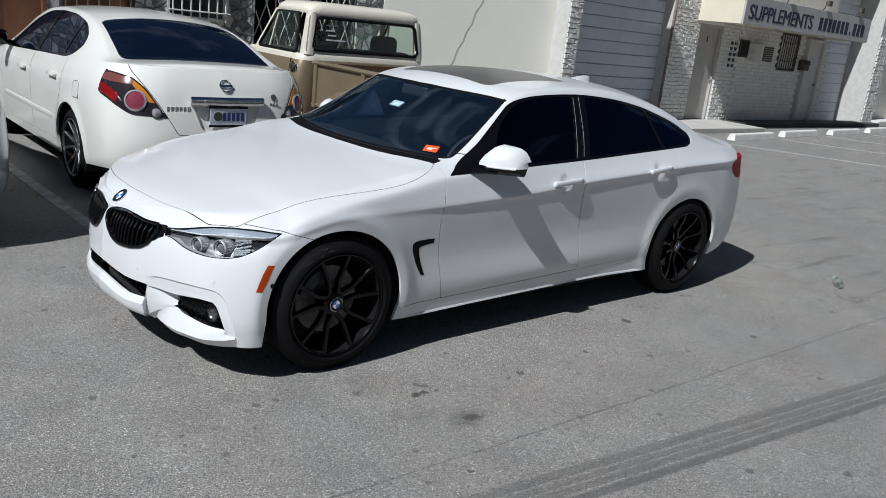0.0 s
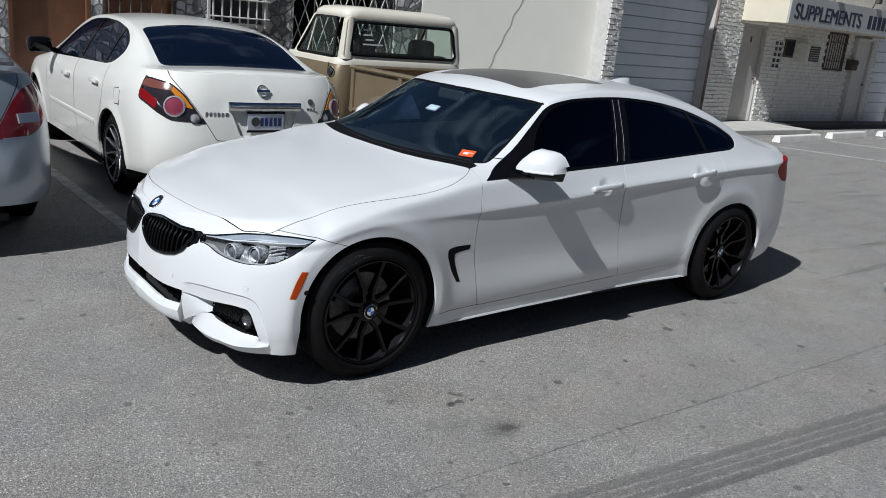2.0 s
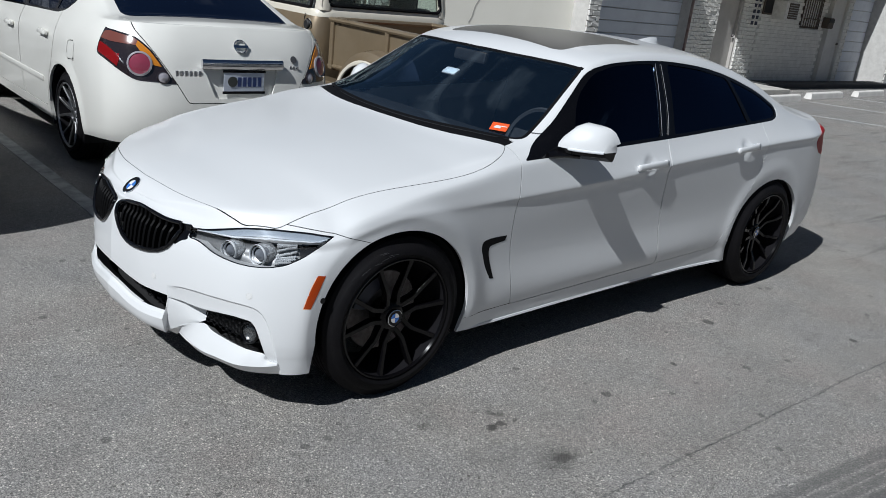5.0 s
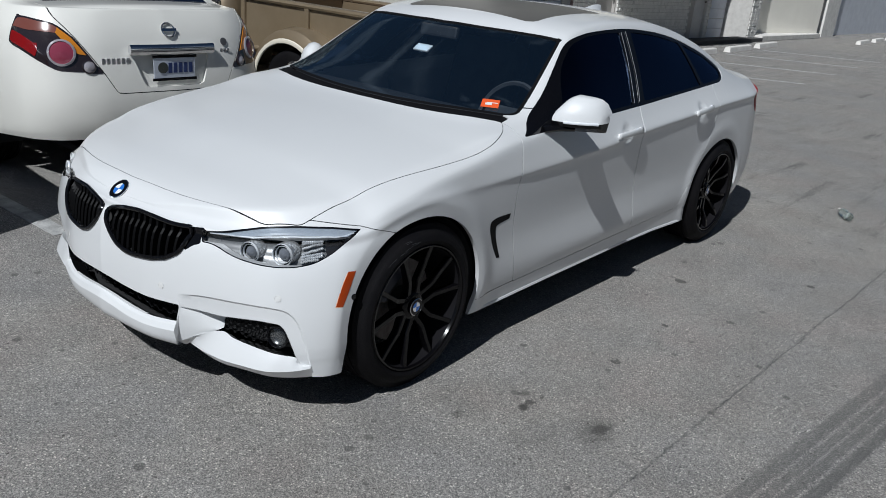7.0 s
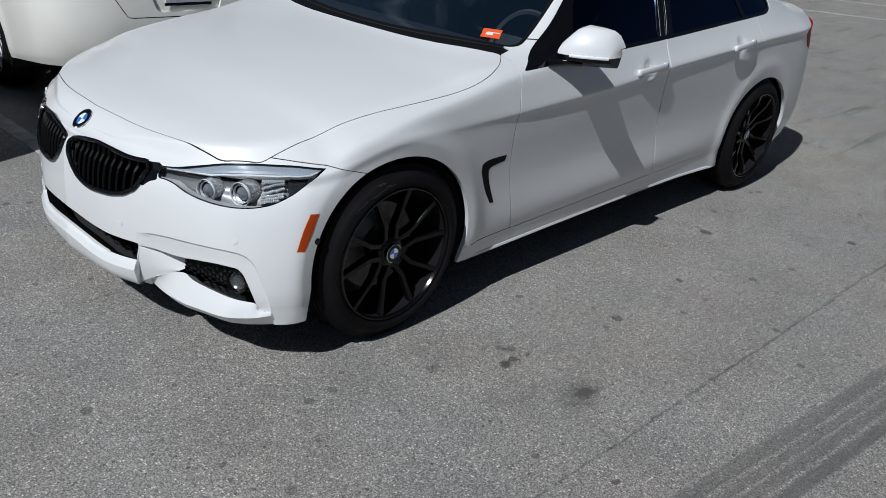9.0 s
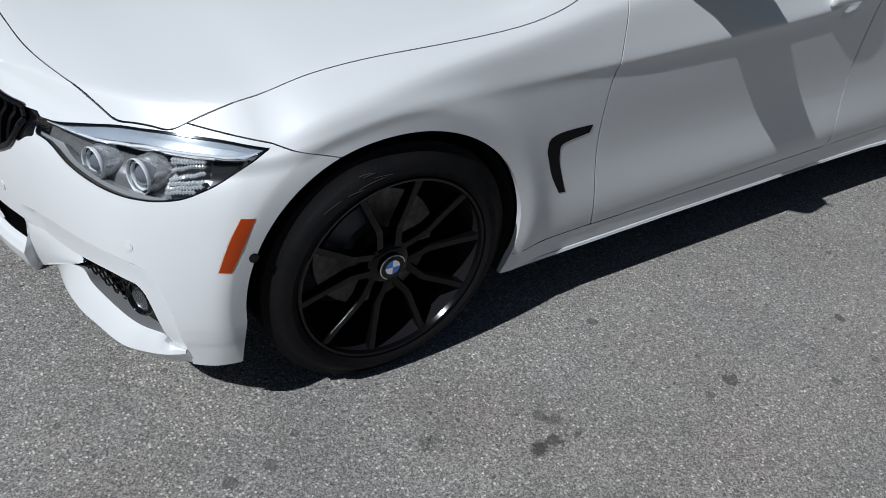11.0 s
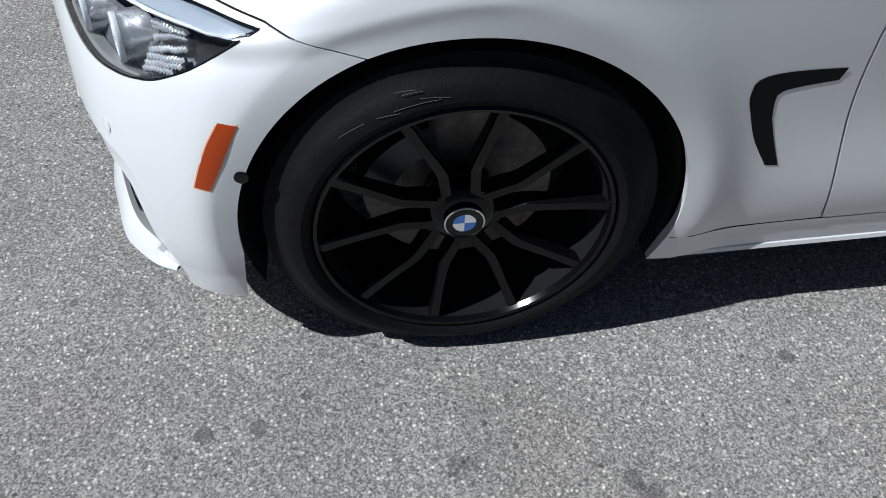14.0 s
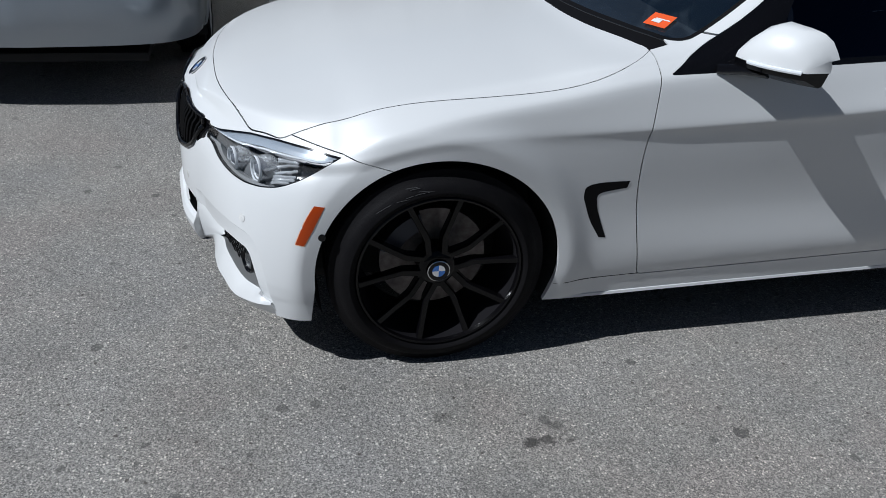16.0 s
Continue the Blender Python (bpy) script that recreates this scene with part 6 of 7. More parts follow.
# ---- the two sedans parked nose to the wall ----
def sedan_grid(n=200):
    side_x = [-.2, 0, .4, .7, 1.2, 1.75, 2.3, 2.776, 3.15]
    def level(fx, fw, sw, rx, rw, z):
        return np.array([fx + side_x + rx, fw + sw + rw, z]).T
    fw = [0, .28, .50, .68, .79, .85]
    l0 = level([-.92, -.90, -.85, -.76, -.65, -.45], fw, [.86, .86, .85, .85, .85, .85, .85, .86, .86], [3.48, 3.68, 3.78, 3.81], [.83, .70, .45, 0], [.22] * 9 + [.22, .22, .22, .22, .24, .27, .30, .31, .32, .32])
    l1 = level([-.95, -.93, -.88, -.78, -.66, -.45], fw, [.875, .875, .87, .868, .868, .868, .868, .875, .875], [3.50, 3.71, 3.82, 3.85], [.85, .72, .46, 0], [.32] * 15 + [.36, .40, .41, .41])
    l2 = level([-.96, -.94, -.89, -.79, -.66, -.45], fw, [.885, .89, .888, .888, .888, .888, .888, .895, .89], [3.51, 3.73, 3.83, 3.86], [.865, .735, .47, 0], [.48] * 15 + [.52, .55, .55, .55])
    l3 = level([-.93, -.91, -.86, -.75, -.62, -.42], fw, [.88, .892, .892, .893, .895, .895, .895, .90, .892], [3.49, 3.70, 3.80, 3.83], [.86, .73, .465, 0], [.62] * 6 + [.64, .66, .68, .69, .70, .70, .70, .72, .72, .72, .72, .72, .72])
    l4 = level([-.86, -.84, -.78, -.68, -.54, -.36], fw, [.865, .88, .89, .894, .897, .897, .897, .895, .882], [3.45, 3.66, 3.755, 3.78], [.845, .715, .455, 0], [.70, .70, .705, .71, .72, .74, .78, .80, .83, .85, .87, .885, .90, .92, .935, .945, .945, .945, .945])
    l5 = level([-.78, -.76, -.70, -.60, -.46, -.30], fw[:4] + [.77, .82], [.835, .85, .858, .858, .852, .846, .838, .825, .80], [3.40, 3.57, 3.65, 3.67], [.765, .64, .42, 0], [.75, .75, .755, .765, .78, .80, .84, .87, .91, .945, .97, .99, 1.02, 1.055, 1.075, 1.085, 1.095, 1.10, 1.10])
    knots = np.concatenate([[0], np.cumsum(np.hypot(*np.diff(l2[:, :2], axis=0).T))])
    u = np.linspace(0, knots[-1], n)
    L = [np.stack([pchip(knots, l[:, k], u) for k in range(3)], 1) for l in (l0, l1, l2, l3, l4, l5)]
    x5, w5, z5 = L[5].T
    zc = pchip([-.78, -.6, -.2, .2, .35, .7, 1.05, 1.25, 1.5, 1.9, 2.3, 2.6, 2.9, 3.15, 3.32, 3.45, 3.58, 3.67], [.75, .83, .91, .97, 1.0, 1.17, 1.35, 1.425, 1.455, 1.468, 1.45, 1.405, 1.305, 1.20, 1.13, 1.128, 1.125, 1.10], x5)
    rx = [.2, .5, .8, 1.05, 1.35, 1.7, 2.1, 2.5, 2.8, 3.1, 3.3, 3.45, 3.57, 3.67]
    wr = pchip(rx, [.80, .79, .72, .655, .615, .60, .60, .615, .645, .69, .715, .70, .60, 0], x5)
    zr = pchip(rx, [.93, 1.0, 1.15, 1.295, 1.385, 1.41, 1.405, 1.36, 1.285, 1.17, 1.105, 1.10, 1.10, 1.10], x5)
    b = np.clip((x5 - .1) / .35, 0, 1)
    wr = np.minimum(b * wr + (1 - b) * w5 * .9, w5 * .985)
    zr = b * zr + (1 - b) * (z5 + (zc - z5) * .6)
    R0, R1, C = L[5], np.stack([x5, wr, zr], 1), np.stack([x5, 0 * x5, zc], 1)
    def across(t):
        return np.stack([x5, wr * (1 - t), zc - (zc - zr) * (1 - t) ** 2.2], 1)
    d01 = R1 - R0
    C17 = across(.67)
    rows = [L[0], (L[0] + L[1]) / 2, L[1], L[2], L[3], L[4], L[5], R0 + d01 / 3 + [0, .01, 0], R0 + d01 * .66 + [0, .01, 0], R1 - d01 * .1, R1, across(.08), across(.35), C17, C, C17 * np.array([1, -1, 1])]
    per = [2, 2, 4, 5, 5, 4, 5, 5, 4, 2, 3, 5, 5, 5, 1]
    g = bspline(np.array(rows), per)[:sum(per[:-1]) + 1]
    g[-1, :, 1] = g[:, 0, 1] = g[:, -1, 1] = 0
    for _ in range(2):
        g[:, 1:-1] = .25 * g[:, :-2] + .5 * g[:, 1:-1] + .25 * g[:, 2:]
    x, w, z = g[..., 0], g[..., 1], g[..., 2]
    for cx in (0.0, 2.776):
        w += .012 * np.exp(-((np.hypot(x - cx, z - .34) - .37) / .035) ** 2) * (w > .7) * (z < .78)
    return g


SEDAN = Shell(sedan_grid())
S_DLO = fillet([(.66, .965), (1.6, 1.005), (2.50, 1.040), (2.66, 1.075), (2.76, 1.16), (2.70, 1.235), (2.50, 1.325), (2.15, 1.378), (1.75, 1.388), (1.40, 1.362), (1.10, 1.26), (.85, 1.09)], [.01, .2, .05, .08, .05, .06, .1, .1, .1, .1, .1, .1])
S_GF = fillet([(.80, .99), (1.60, 1.022), (1.655, 1.375), (1.42, 1.350), (1.13, 1.250)], [.02, .02, .02, .08, .08])
S_GR = fillet([(1.70, 1.025), (2.40, 1.055), (2.36, 1.335), (2.15, 1.365), (1.745, 1.374)], [.02, .02, .02, .08, .02])
S_GQ = fillet([(2.44, 1.058), (2.62, 1.085), (2.73, 1.165), (2.68, 1.225), (2.50, 1.305), (2.41, 1.325)], .02)
S_DF = fillet([(.62, .30), (1.66, .31), (1.64, .70), (1.66, 1.05), (.60, 1.05), (.57, .7)], .02)
S_DR = fillet([(1.665, .31), (2.28, .31), (2.40, .52), (2.55, .75), (2.60, .95), (2.58, 1.12), (1.665, 1.05), (1.645, .70)], [.02, .05, .08, .08, .08, .02, .02, .3])
S_RECESS = fillet([(-.4, .635), (.215, .635), (.285, .845), (-.4, .850)], [0, .03, .02, 0])
T_RED = [(.93, .97), (.93, .80), (.80, .80), (.775, .875), (.845, .965)]
T_TOP = [(.86, .985), (.80, 1.06), (.66, 1.03), (.655, .955), (.80, .962)]
T_AMBER = [(.69, .955), (.665, 1.0), (.59, .94), (.53, .83), (.62, .845)]
S_TAIL = fillet([(.905, .93), (.80, 1.040), (.68, 1.01), (.61, .94), (.485, .735), (.72, .742), (.80, .80)], [.01, .02, .02, .02, .012, .03, .04])
S_REAR = fillet([(2.58, -.2), (2.58, .52), (2.62, .575), (3.25, .640), (3.33, .60), (3.37, -.2)], [0, .05, .03, .05, .04, 0])
S_LID = fillet([(-.3, .605), (.40, .605), (.475, .735), (.605, .94), (.675, 1.05), (.69, 1.3), (-.3, 1.3)], [0, .02, .02, .03, .02, 0, 0])
S_FUEL = fillet([(2.88, .76), (3.02, .77), (3.03, .90), (2.90, .89)], .02)
rear_field = lambda poly, xmin=3.2: (lambda V: np.maximum(poly_sd(V[:, [1, 2]], poly), xmin - V[:, 0]))
def sedan_arch(cx):
    return lambda V: np.maximum(np.hypot(V[:, 0] - cx, V[:, 2] - .335) - .365, .45 - V[:, 1])
S_CUTS = [("af", sedan_arch(0.0)), ("ar", sedan_arch(2.776)), ("dlo", side_field(S_DLO)), ("gf", side_field(S_GF)), ("gr", side_field(S_GR)), ("gq", side_field(S_GQ)), ("tail", rear_field(S_TAIL, 3.40)), ("rear", top_field(S_REAR, 1.0)),
          ("recess", rear_field(S_RECESS, 3.40)), ("red", rear_field(T_RED, 3.40)), ("top", rear_field(T_TOP, 3.40)), ("amber", rear_field(T_AMBER, 3.40))]
S_WIND = fillet([(.36, -.2), (.42, .45), (.60, .70), (.80, .68), (1.14, .595), (1.18, .50), (1.16, -.2)], [0, .1, .05, .05, .05, .05, 0])
S_CUTS.append(("wind", top_field(S_WIND, .9)))
S_GAPS = [("lid", rear_field(S_LID, 3.36)), ("df", side_field(S_DF)), ("dr", side_field(S_DR)), ("fuel", side_field(S_FUEL))]
for key, fld in S_CUTS:
    SEDAN.cut(fld)
SEDAN.cut(rear_field(S_TAIL, 3.40), -.012)
for key, fld in S_GAPS:
    SEDAN.cut(fld, .003)
    SEDAN.cut(fld, -.003)
S_N = SEDAN.normals()
s_cen = SEDAN.centres()
s_val = {k: fld(s_cen) for k, fld in S_CUTS + S_GAPS}
s_kind = np.full(len(s_cen), "body", dtype="<U8")
s_kind[(s_cen[:, 0] > 2.9) & (s_cen[:, 2] < .70)] = "bumper"
s_kind[(s_cen[:, 0] < -.3) & (s_cen[:, 2] < .62)] = "bumper"
for k in ("dr", "df", "lid", "fuel"):
    s_kind[s_val[k] < -.003] = k
for k in ("dr", "df", "lid", "fuel"):
    s_kind[np.abs(s_val[k]) < .003] = "gap"
s_gap_of = np.array(["dr", "df", "lid", "fuel"])[np.argmin(np.abs(np.stack([s_val[k] for k in ("dr", "df", "lid", "fuel")])), 0)]
for k in ("dlo", "gf", "gr", "gq", "rear", "wind", "tail", "recess"):
    s_kind[s_val[k] < 0] = k
s_kind[(s_val["af"] < 0) | (s_val["ar"] < 0)] = "void"
RED_LENS = material("deep_red_lens", (0.22, 0.008, 0.010), 0.12, coat=1.0)
DULL_LENS = material("dull_red_lens", (0.17, 0.055, 0.04), 0.15, coat=1.0)
SMOKE_LENS = material("smoked_lamp_lens", (0.022, 0.016, 0.018), 0.1, coat=1.0)
AMBER_LENS = material("amber_lamp_lens", (0.55, 0.20, 0.015), 0.12, coat=1.0)
ROSE_LENS = material("rose_lamp_lens", (0.24, 0.04, 0.07), 0.1, coat=1.0)
CLEAR_RING = material("clear_lamp_ring", (0.55, 0.52, 0.55), 0.12, 0.5, coat=1.0)


def sedan(root, paint_mat, rim_mat, lamp_mat, rich):
    g = lambda k: np.nonzero(s_kind == k)[0]
    skin_part("body", SEDAN, S_N, g("body"), paint_mat, root, 0, rim=.02)
    skin_part("rear_bumper", SEDAN, S_N, [k for k in g("bumper") if s_cen[k, 0] > 1], paint_mat, root, 0, rim=.02)
    skin_part("front_bumper", SEDAN, S_N, [k for k in g("bumper") if s_cen[k, 0] < 1], paint_mat, root, 0, rim=.02)
    skin_part("plate_recess", SEDAN, S_N, g("recess"), paint_mat, root, 0, rim=0, offset=-.022)
    skin_part("trunk_lid", SEDAN, S_N, g("lid"), paint_mat, root, 0, rim=.024)
    skin_part("rear_window", SEDAN, S_N, g("rear"), GLASS_DARK, root, 0, "dark tinted rear window", rim=0, offset=-.004)
    skin_part("windscreen", SEDAN, S_N, g("wind"), GLASS_DARK, root, 0, rim=0, offset=-.004)
    for s in (-1, 1):
        for k in ("dr", "df", "lid", "fuel"):
            skin_part("panel_gap", SEDAN, S_N, [i for i in g("gap") if s_gap_of[i] == k], SEAL, root, s, rim=0, offset=-.006)
        skin_part("front_door", SEDAN, S_N, g("df"), paint_mat, root, s)
        skin_part("rear_door", SEDAN, S_N, g("dr"), paint_mat, root, s)
        skin_part("window_trim", SEDAN, S_N, g("dlo"), BLACK_GLOSS, root, s, offset=-.003)
        for k in ("gf", "gr", "gq"):
            skin_part("side_window", SEDAN, S_N, g(k), GLASS_DARK, root, s, rim=0, offset=-.007)
        skin_part("fuel_flap" if s < 0 else "quarter_panel", SEDAN, S_N, g("fuel"), paint_mat, root, s, rim=.006)
        skin_part("tail_lamp", SEDAN, S_N, g("tail"), lamp_mat, root, s, rim=.012, offset=.003)
        wheel("front_wheel", 0.0, .770, s, .215, 18, .235, root, rim_mat, "grey multi-spoke alloy rim", False)
        wheel("rear_wheel", 2.776, .770, s, .215, 30, .235, root, rim_mat, "grey multi-spoke alloy rim", False)
        for cx in (0.0, 2.776):
            bm = bmesh.new()
            arcs = [[bm.verts.new((cx + .372 * math.cos(a), s * w0, .335 + .372 * math.sin(a))) for a in np.linspace(radians(-22), radians(202), 24)] for w0 in (.87, .58)]
            for i in range(23):
                bm.faces.new((arcs[0][i], arcs[0][i + 1], arcs[1][i + 1], arcs[1][i]))
            bm.faces.new(arcs[1])
            part("wheel_housing", bm, UNDER, root)
    bm = box_bm((4.3, 1.15, .05), (1.5, 0, .22), .01)
    box_bm((1.95, 1.6, .05), (1.39, 0, .235), .01, bm=bm)
    part("floor_pan", bm, UNDER, root)


def s_near(mask, cols, q):
    V = SEDAN.array()
    ids = np.nonzero(mask(V))[0]
    d = np.hypot(*(V[ids][:, cols] - q).T)
    o = ids[np.argsort(d)[:5]]
    wt = 1 / (np.sort(d)[:5] + 1e-4) ** 2
    n = (S_N[o] * wt[:, None]).sum(0)
    return (V[o] * wt[:, None]).sum(0) / wt.sum(), n / np.linalg.norm(n)
def on_tail(w, z, lift=0.0):
    p, n = s_near(lambda V: V[:, 0] > 3.3, [1, 2], (abs(w), z))
    return p + lift * n, n
def on_flank(x, z, lift=0.0):
    p, n = s_near(lambda V: V[:, 1] > .5, [0, 2], (x, z))
    return p + lift * n, n


ALTIMA = thing("sedan_car", pose(.87, 5.90, 0, 0, 0, -90), "cream-white four-door sedan with smoked lamps and grey wheels", "car")
sedan(ALTIMA, PEARL_PAINT, ALLOY, SMOKE_LENS, True)
for s in (-1, 1):
    # lamp clusters: red outer, round rose lamp in a clear ring, amber upper, small clear round
    for name, key, mat, lift in (("brake_lens", "red", RED_LENS, .006), ("top_lens", "top", DULL_LENS, .006), ("turn_lens", "amber", AMBER_LENS, .007)):
        ids = [k for k in np.nonzero(s_kind == "tail")[0] if s_val[key][k] < 0 and s_val["tail"][k] < -.012]
        skin_part(name, SEDAN, S_N, ids, mat, ALTIMA, s, rim=.004, offset=lift)
    for w, z, r, mat, ring in ((.685, .842, .066, ROSE_LENS, CLEAR_RING), (.558, .778, .034, CLEAR_RING, SMOKE_LENS)):
        p, n = on_tail(w, z, .006)
        m = frame_at(p, n, s)
        part("round_lens", moved(lathe([(r, -.012), (r, .003), (r * .6, .011), (.0005, .014)], 32, "Z"), m), mat, ALTIMA, smooth=True)
        part("lens_ring", moved(lathe([(r, -.01), (r * 1.20, -.008), (r * 1.22, .002), (r * 1.04, .008), (r, .003)], 32, "Z"), m), ring, ALTIMA, smooth=True)
p, n = on_tail(0, .976, .002)
badge = part("badge", moved(lathe([(.046, 0), (.052, .006), (.046, .010), (.040, .006), (.040, 0)], 36, "Z"), frame_at(p, n, 1)), CHROME, ALTIMA, "round chrome badge with a bar", smooth=True)
part("badge_bar", moved(box_bm((.11, .020, .006), (0, 0, .009), .002), frame_at(p, n, 1)), CHROME, badge)
bm = bmesh.new()
pts = []
for w in np.linspace(-.305, .305, 13):
    p, n = on_tail(w, .868, .012)
    pts.append((p[0] + .012, w, .868))
tube(pts, .02, 10, bm=bm, flat=(.020, .034))
part("chrome_strip", bm, CHROME, ALTIMA, "chrome strip over the plate", smooth=True)
PX = max(on_tail(w, z)[0][0] for w in (0, .15) for z in (.68, .75, .82)) - .016
plate = part("number_plate", box_bm((.006, .305, .152), (PX, 0, .750), .002), material("plate_white", (0.62, 0.66, 0.74), 0.4), ALTIMA, "white plate in a dark frame with barred-out characters")
part("plate_frame", box_bm((.004, .325, .018), (PX + .004, 0, .823), .002), BLACK_GLOSS, plate)
part("plate_frame", box_bm((.004, .325, .018), (PX + .004, 0, .677), .002), BLACK_GLOSS, plate)
part("plate_emblem", moved(lathe([(.036, 0), (.036, .003), (.0005, .003)], 20, "X"), Matrix.Translation((PX + .003, -.088, .752))), material("dark_emblem", (0.06, 0.065, 0.06), 0.5), plate)
for k in range(5):
    part("plate_bar", box_bm((.002, .027, .066), (PX + .004, -.035 + k * .038, .750), .001), material("plate_blue", (0.03, 0.05, 0.16), 0.5), plate)
for k in range(6):
    p, n = on_tail(.47 - k * .031, .80, .003)
    part("letter_bar", box_bm((.006, .020, .036), (p[0], -(.47 - k * .031), .80), .002), CHROME, ALTIMA)
for z, r in ((.905, .026), (.84, .0)):
    p, n = on_tail(.42, z, .003)
    if r:
        part("small_badge", moved(lathe([(r, 0), (r, .004), (.0005, .005)], 20, "Z"), frame_at(p, n, 1)), material("dark_emblem", (0.08, 0.08, 0.085), 0.4), ALTIMA)
    else:
        for k in range(3):
            part("letter_bar", box_bm((.005, .020, .026), (p[0], .39 + k * .028, .845), .002), CHROME, ALTIMA)
for s in (-1, 1):
    for x, z in ((1.42, .845), (2.36, .875)):
        p, n = on_flank(x, z, .018)
        part("door_handle", moved(box_bm((.20, .034, .03), (0, 0, 0), .012, 2), frame_at(p, n, s)), PEARL_PAINT, ALTIMA, smooth=True)
    bm = bmesh.new()
    tube([(x, s * on_flank(x, .52 + .02 * (x > 1))[0][1], .52) for x in np.linspace(.70, 2.28, 9)], .01, 6, bm=bm, flat=(.008, .022))
    part("side_moulding", bm, PEARL_PAINT, ALTIMA, smooth=True)
    p, n = on_flank(.86, 1.03)
    part("wing_mirror", moved(box_bm((.14, .22, .15), (0, 0, 0), .05, 3), pose(.83, s * 1.0, 1.055)), BLACK_GLOSS, ALTIMA, "black wing mirror", smooth=True)
    part("mirror_arm", tube([(.80, s * .83, 1.0), (.83, s * .93, 1.02)], .025, 8), BLACK_GLOSS, ALTIMA)

SILVER = thing("sedan_car", pose(-1.62, 5.32, 0, 0, 0, -90), "silver-blue sedan with red tail lamps, partly in view", "car")
sedan(SILVER, SILVER_PAINT, ALLOY, RED_LENS, False)
for s in (-1, 1):
    p, n = on_tail(.70, .84, .006)
    part("reverse_lens", moved(box_bm((.16, .06, .012), (0, 0, 0), .004), frame_at(p, n, s)), CLEAR_RING, SILVER)
part("trunk_spoiler", moved(box_bm((.14, 1.30, .025), (0, 0, 0), .010, 2), pose(3.58, 0, 1.165, 0, 4, 0)), material("dark_silver_spoiler", (0.12, 0.13, 0.14), 0.35, 0.4, coat=1), SILVER)
for y in (-.5, .5):
    part("spoiler_foot", box_bm((.08, .05, .05), (3.55, y, 1.13), .01), SILVER_PAINT, SILVER)


# ---- the old tan pickup with its step-side bed ----
TRUCK = thing("pickup_truck", pose(3.37, 3.90, 0), "old tan pickup truck with a cream roof and empty step-side bed", "truck")
def slab_ring(bm, rings):
    """Joins rings of points into a skin."""
    vs = [[bm.verts.new(p) for p in r] for r in rings]
    n = len(vs[0])
    for a, b in zip(vs, vs[1:]):
        for i in range(n):
            bm.faces.new((a[i], a[(i + 1) % n], b[(i + 1) % n], b[i]))
    return vs


def rounded(w, y0, y1, r, z, lean=0.0):
    """A plan outline with rounded corners at a height."""
    return [(x, y, z) for x, y in fillet([(-w, y0), (w, y0), (w, y1), (-w, y1)], r, 4)]


# lower cab
bm = bmesh.new()
v = slab_ring(bm, [rounded(.72, .02, 1.30, .10, .42), rounded(.77, .0, 1.32, .12, .55), rounded(.79, -.01, 1.33, .14, .80), rounded(.765, 0.0, 1.33, .15, 1.02), rounded(.735, .012, 1.32, .15, 1.10)])
part("cab", bm, TAN_PAINT, TRUCK, smooth=True)
bm = bmesh.new()
slab_ring(bm, [rounded(.740, .006, 1.325, .15, 1.085), rounded(.735, .010, 1.32, .15, 1.135), rounded(.715, .02, 1.31, .14, 1.155)])
part("belt_moulding", bm, CREAM_PAINT, TRUCK, "cream band under the windows", smooth=True)
# upper cab: posts, frame round the back window, roof
for sx in (-1, 1):
    bm = bmesh.new()
    slab_ring(bm, [[(sx * x, y, z) for x, y in fillet([(.60, .015), (.700, .015), (.700, .15), (.66, .15)], [.02, .07, .02, .02], 4)] for z in (1.15,)] + [[(sx * x, y, z) for x, y in fillet([(.575, .05), (.645, .05), (.645, .16), (.605, .16)], [.02, .06, .02, .02], 4)] for z in (1.59,)])
    part("rear_post", bm, CREAM_PAINT, TRUCK, smooth=True)
    part("front_post", tube([(sx * .70, 1.08, 1.14), (sx * .645, .75, 1.58)], .03, 8, flat=(.028, .035)), CREAM_PAINT, TRUCK, smooth=True)
    part("vent_post", tube([(sx * .71, .79, 1.16), (sx * .66, .70, 1.57)], .012, 6), CREAM_PAINT, TRUCK)
    part("door_window", extrude_poly([(.17, 1.15), (1.03, 1.15), (.72, 1.58), (.22, 1.58)], .004, "x", sx * .69), GLASS_TRUCK, TRUCK).visible_shadow = False
    bm = bmesh.new()
    ring = [(sx * (.722 - (z - 1.15) * .12), y, z) for y, z in fillet([(.165, 1.165), (1.02, 1.165), (.705, 1.575), (.225, 1.575)], .03, 3)]
    tube(ring + [ring[0]], .015, 6, bm=bm, caps=False)
    part("door_window_seal", bm, SEAL, TRUCK)
    bm = bmesh.new()
    tube([(sx * .788, .22, .48), (sx * .792, .205, .80), (sx * .75, .21, 1.10)], .004, 6, bm=bm)
    part("door_gap", bm, SEAL, TRUCK)
    part("seat_head", moved(box_bm((.30, .12, .28), (0, 0, 0), .09, 3), pose(sx * .36, .30, 1.26)), material("black_vinyl", (0.015, 0.015, 0.016), 0.5), TRUCK, "black vinyl headrest", smooth=True)
bm = bmesh.new()
hole = fillet([(-.625, 1.200), (.625, 1.200), (.575, 1.548), (-.575, 1.548)], .06, 6)
rim_out = fillet([(-.700, 1.150), (.700, 1.150), (.650, 1.600), (-.650, 1.600)], .075, 6)
back = lambda q, d: (q[0], .022 + (q[1] - 1.15) * .085 + d, q[1])
slab_ring(bm, [[back(q, d) for q in loop_] for loop_, d in ((hole, .045), (hole, .006), (rim_out, 0), (rim_out, .05))])
part("back_frame", bm, CREAM_PAINT, TRUCK, "cream panel round the back window")
bm = bmesh.new()
loop = [back(q, .004) for q in hole]
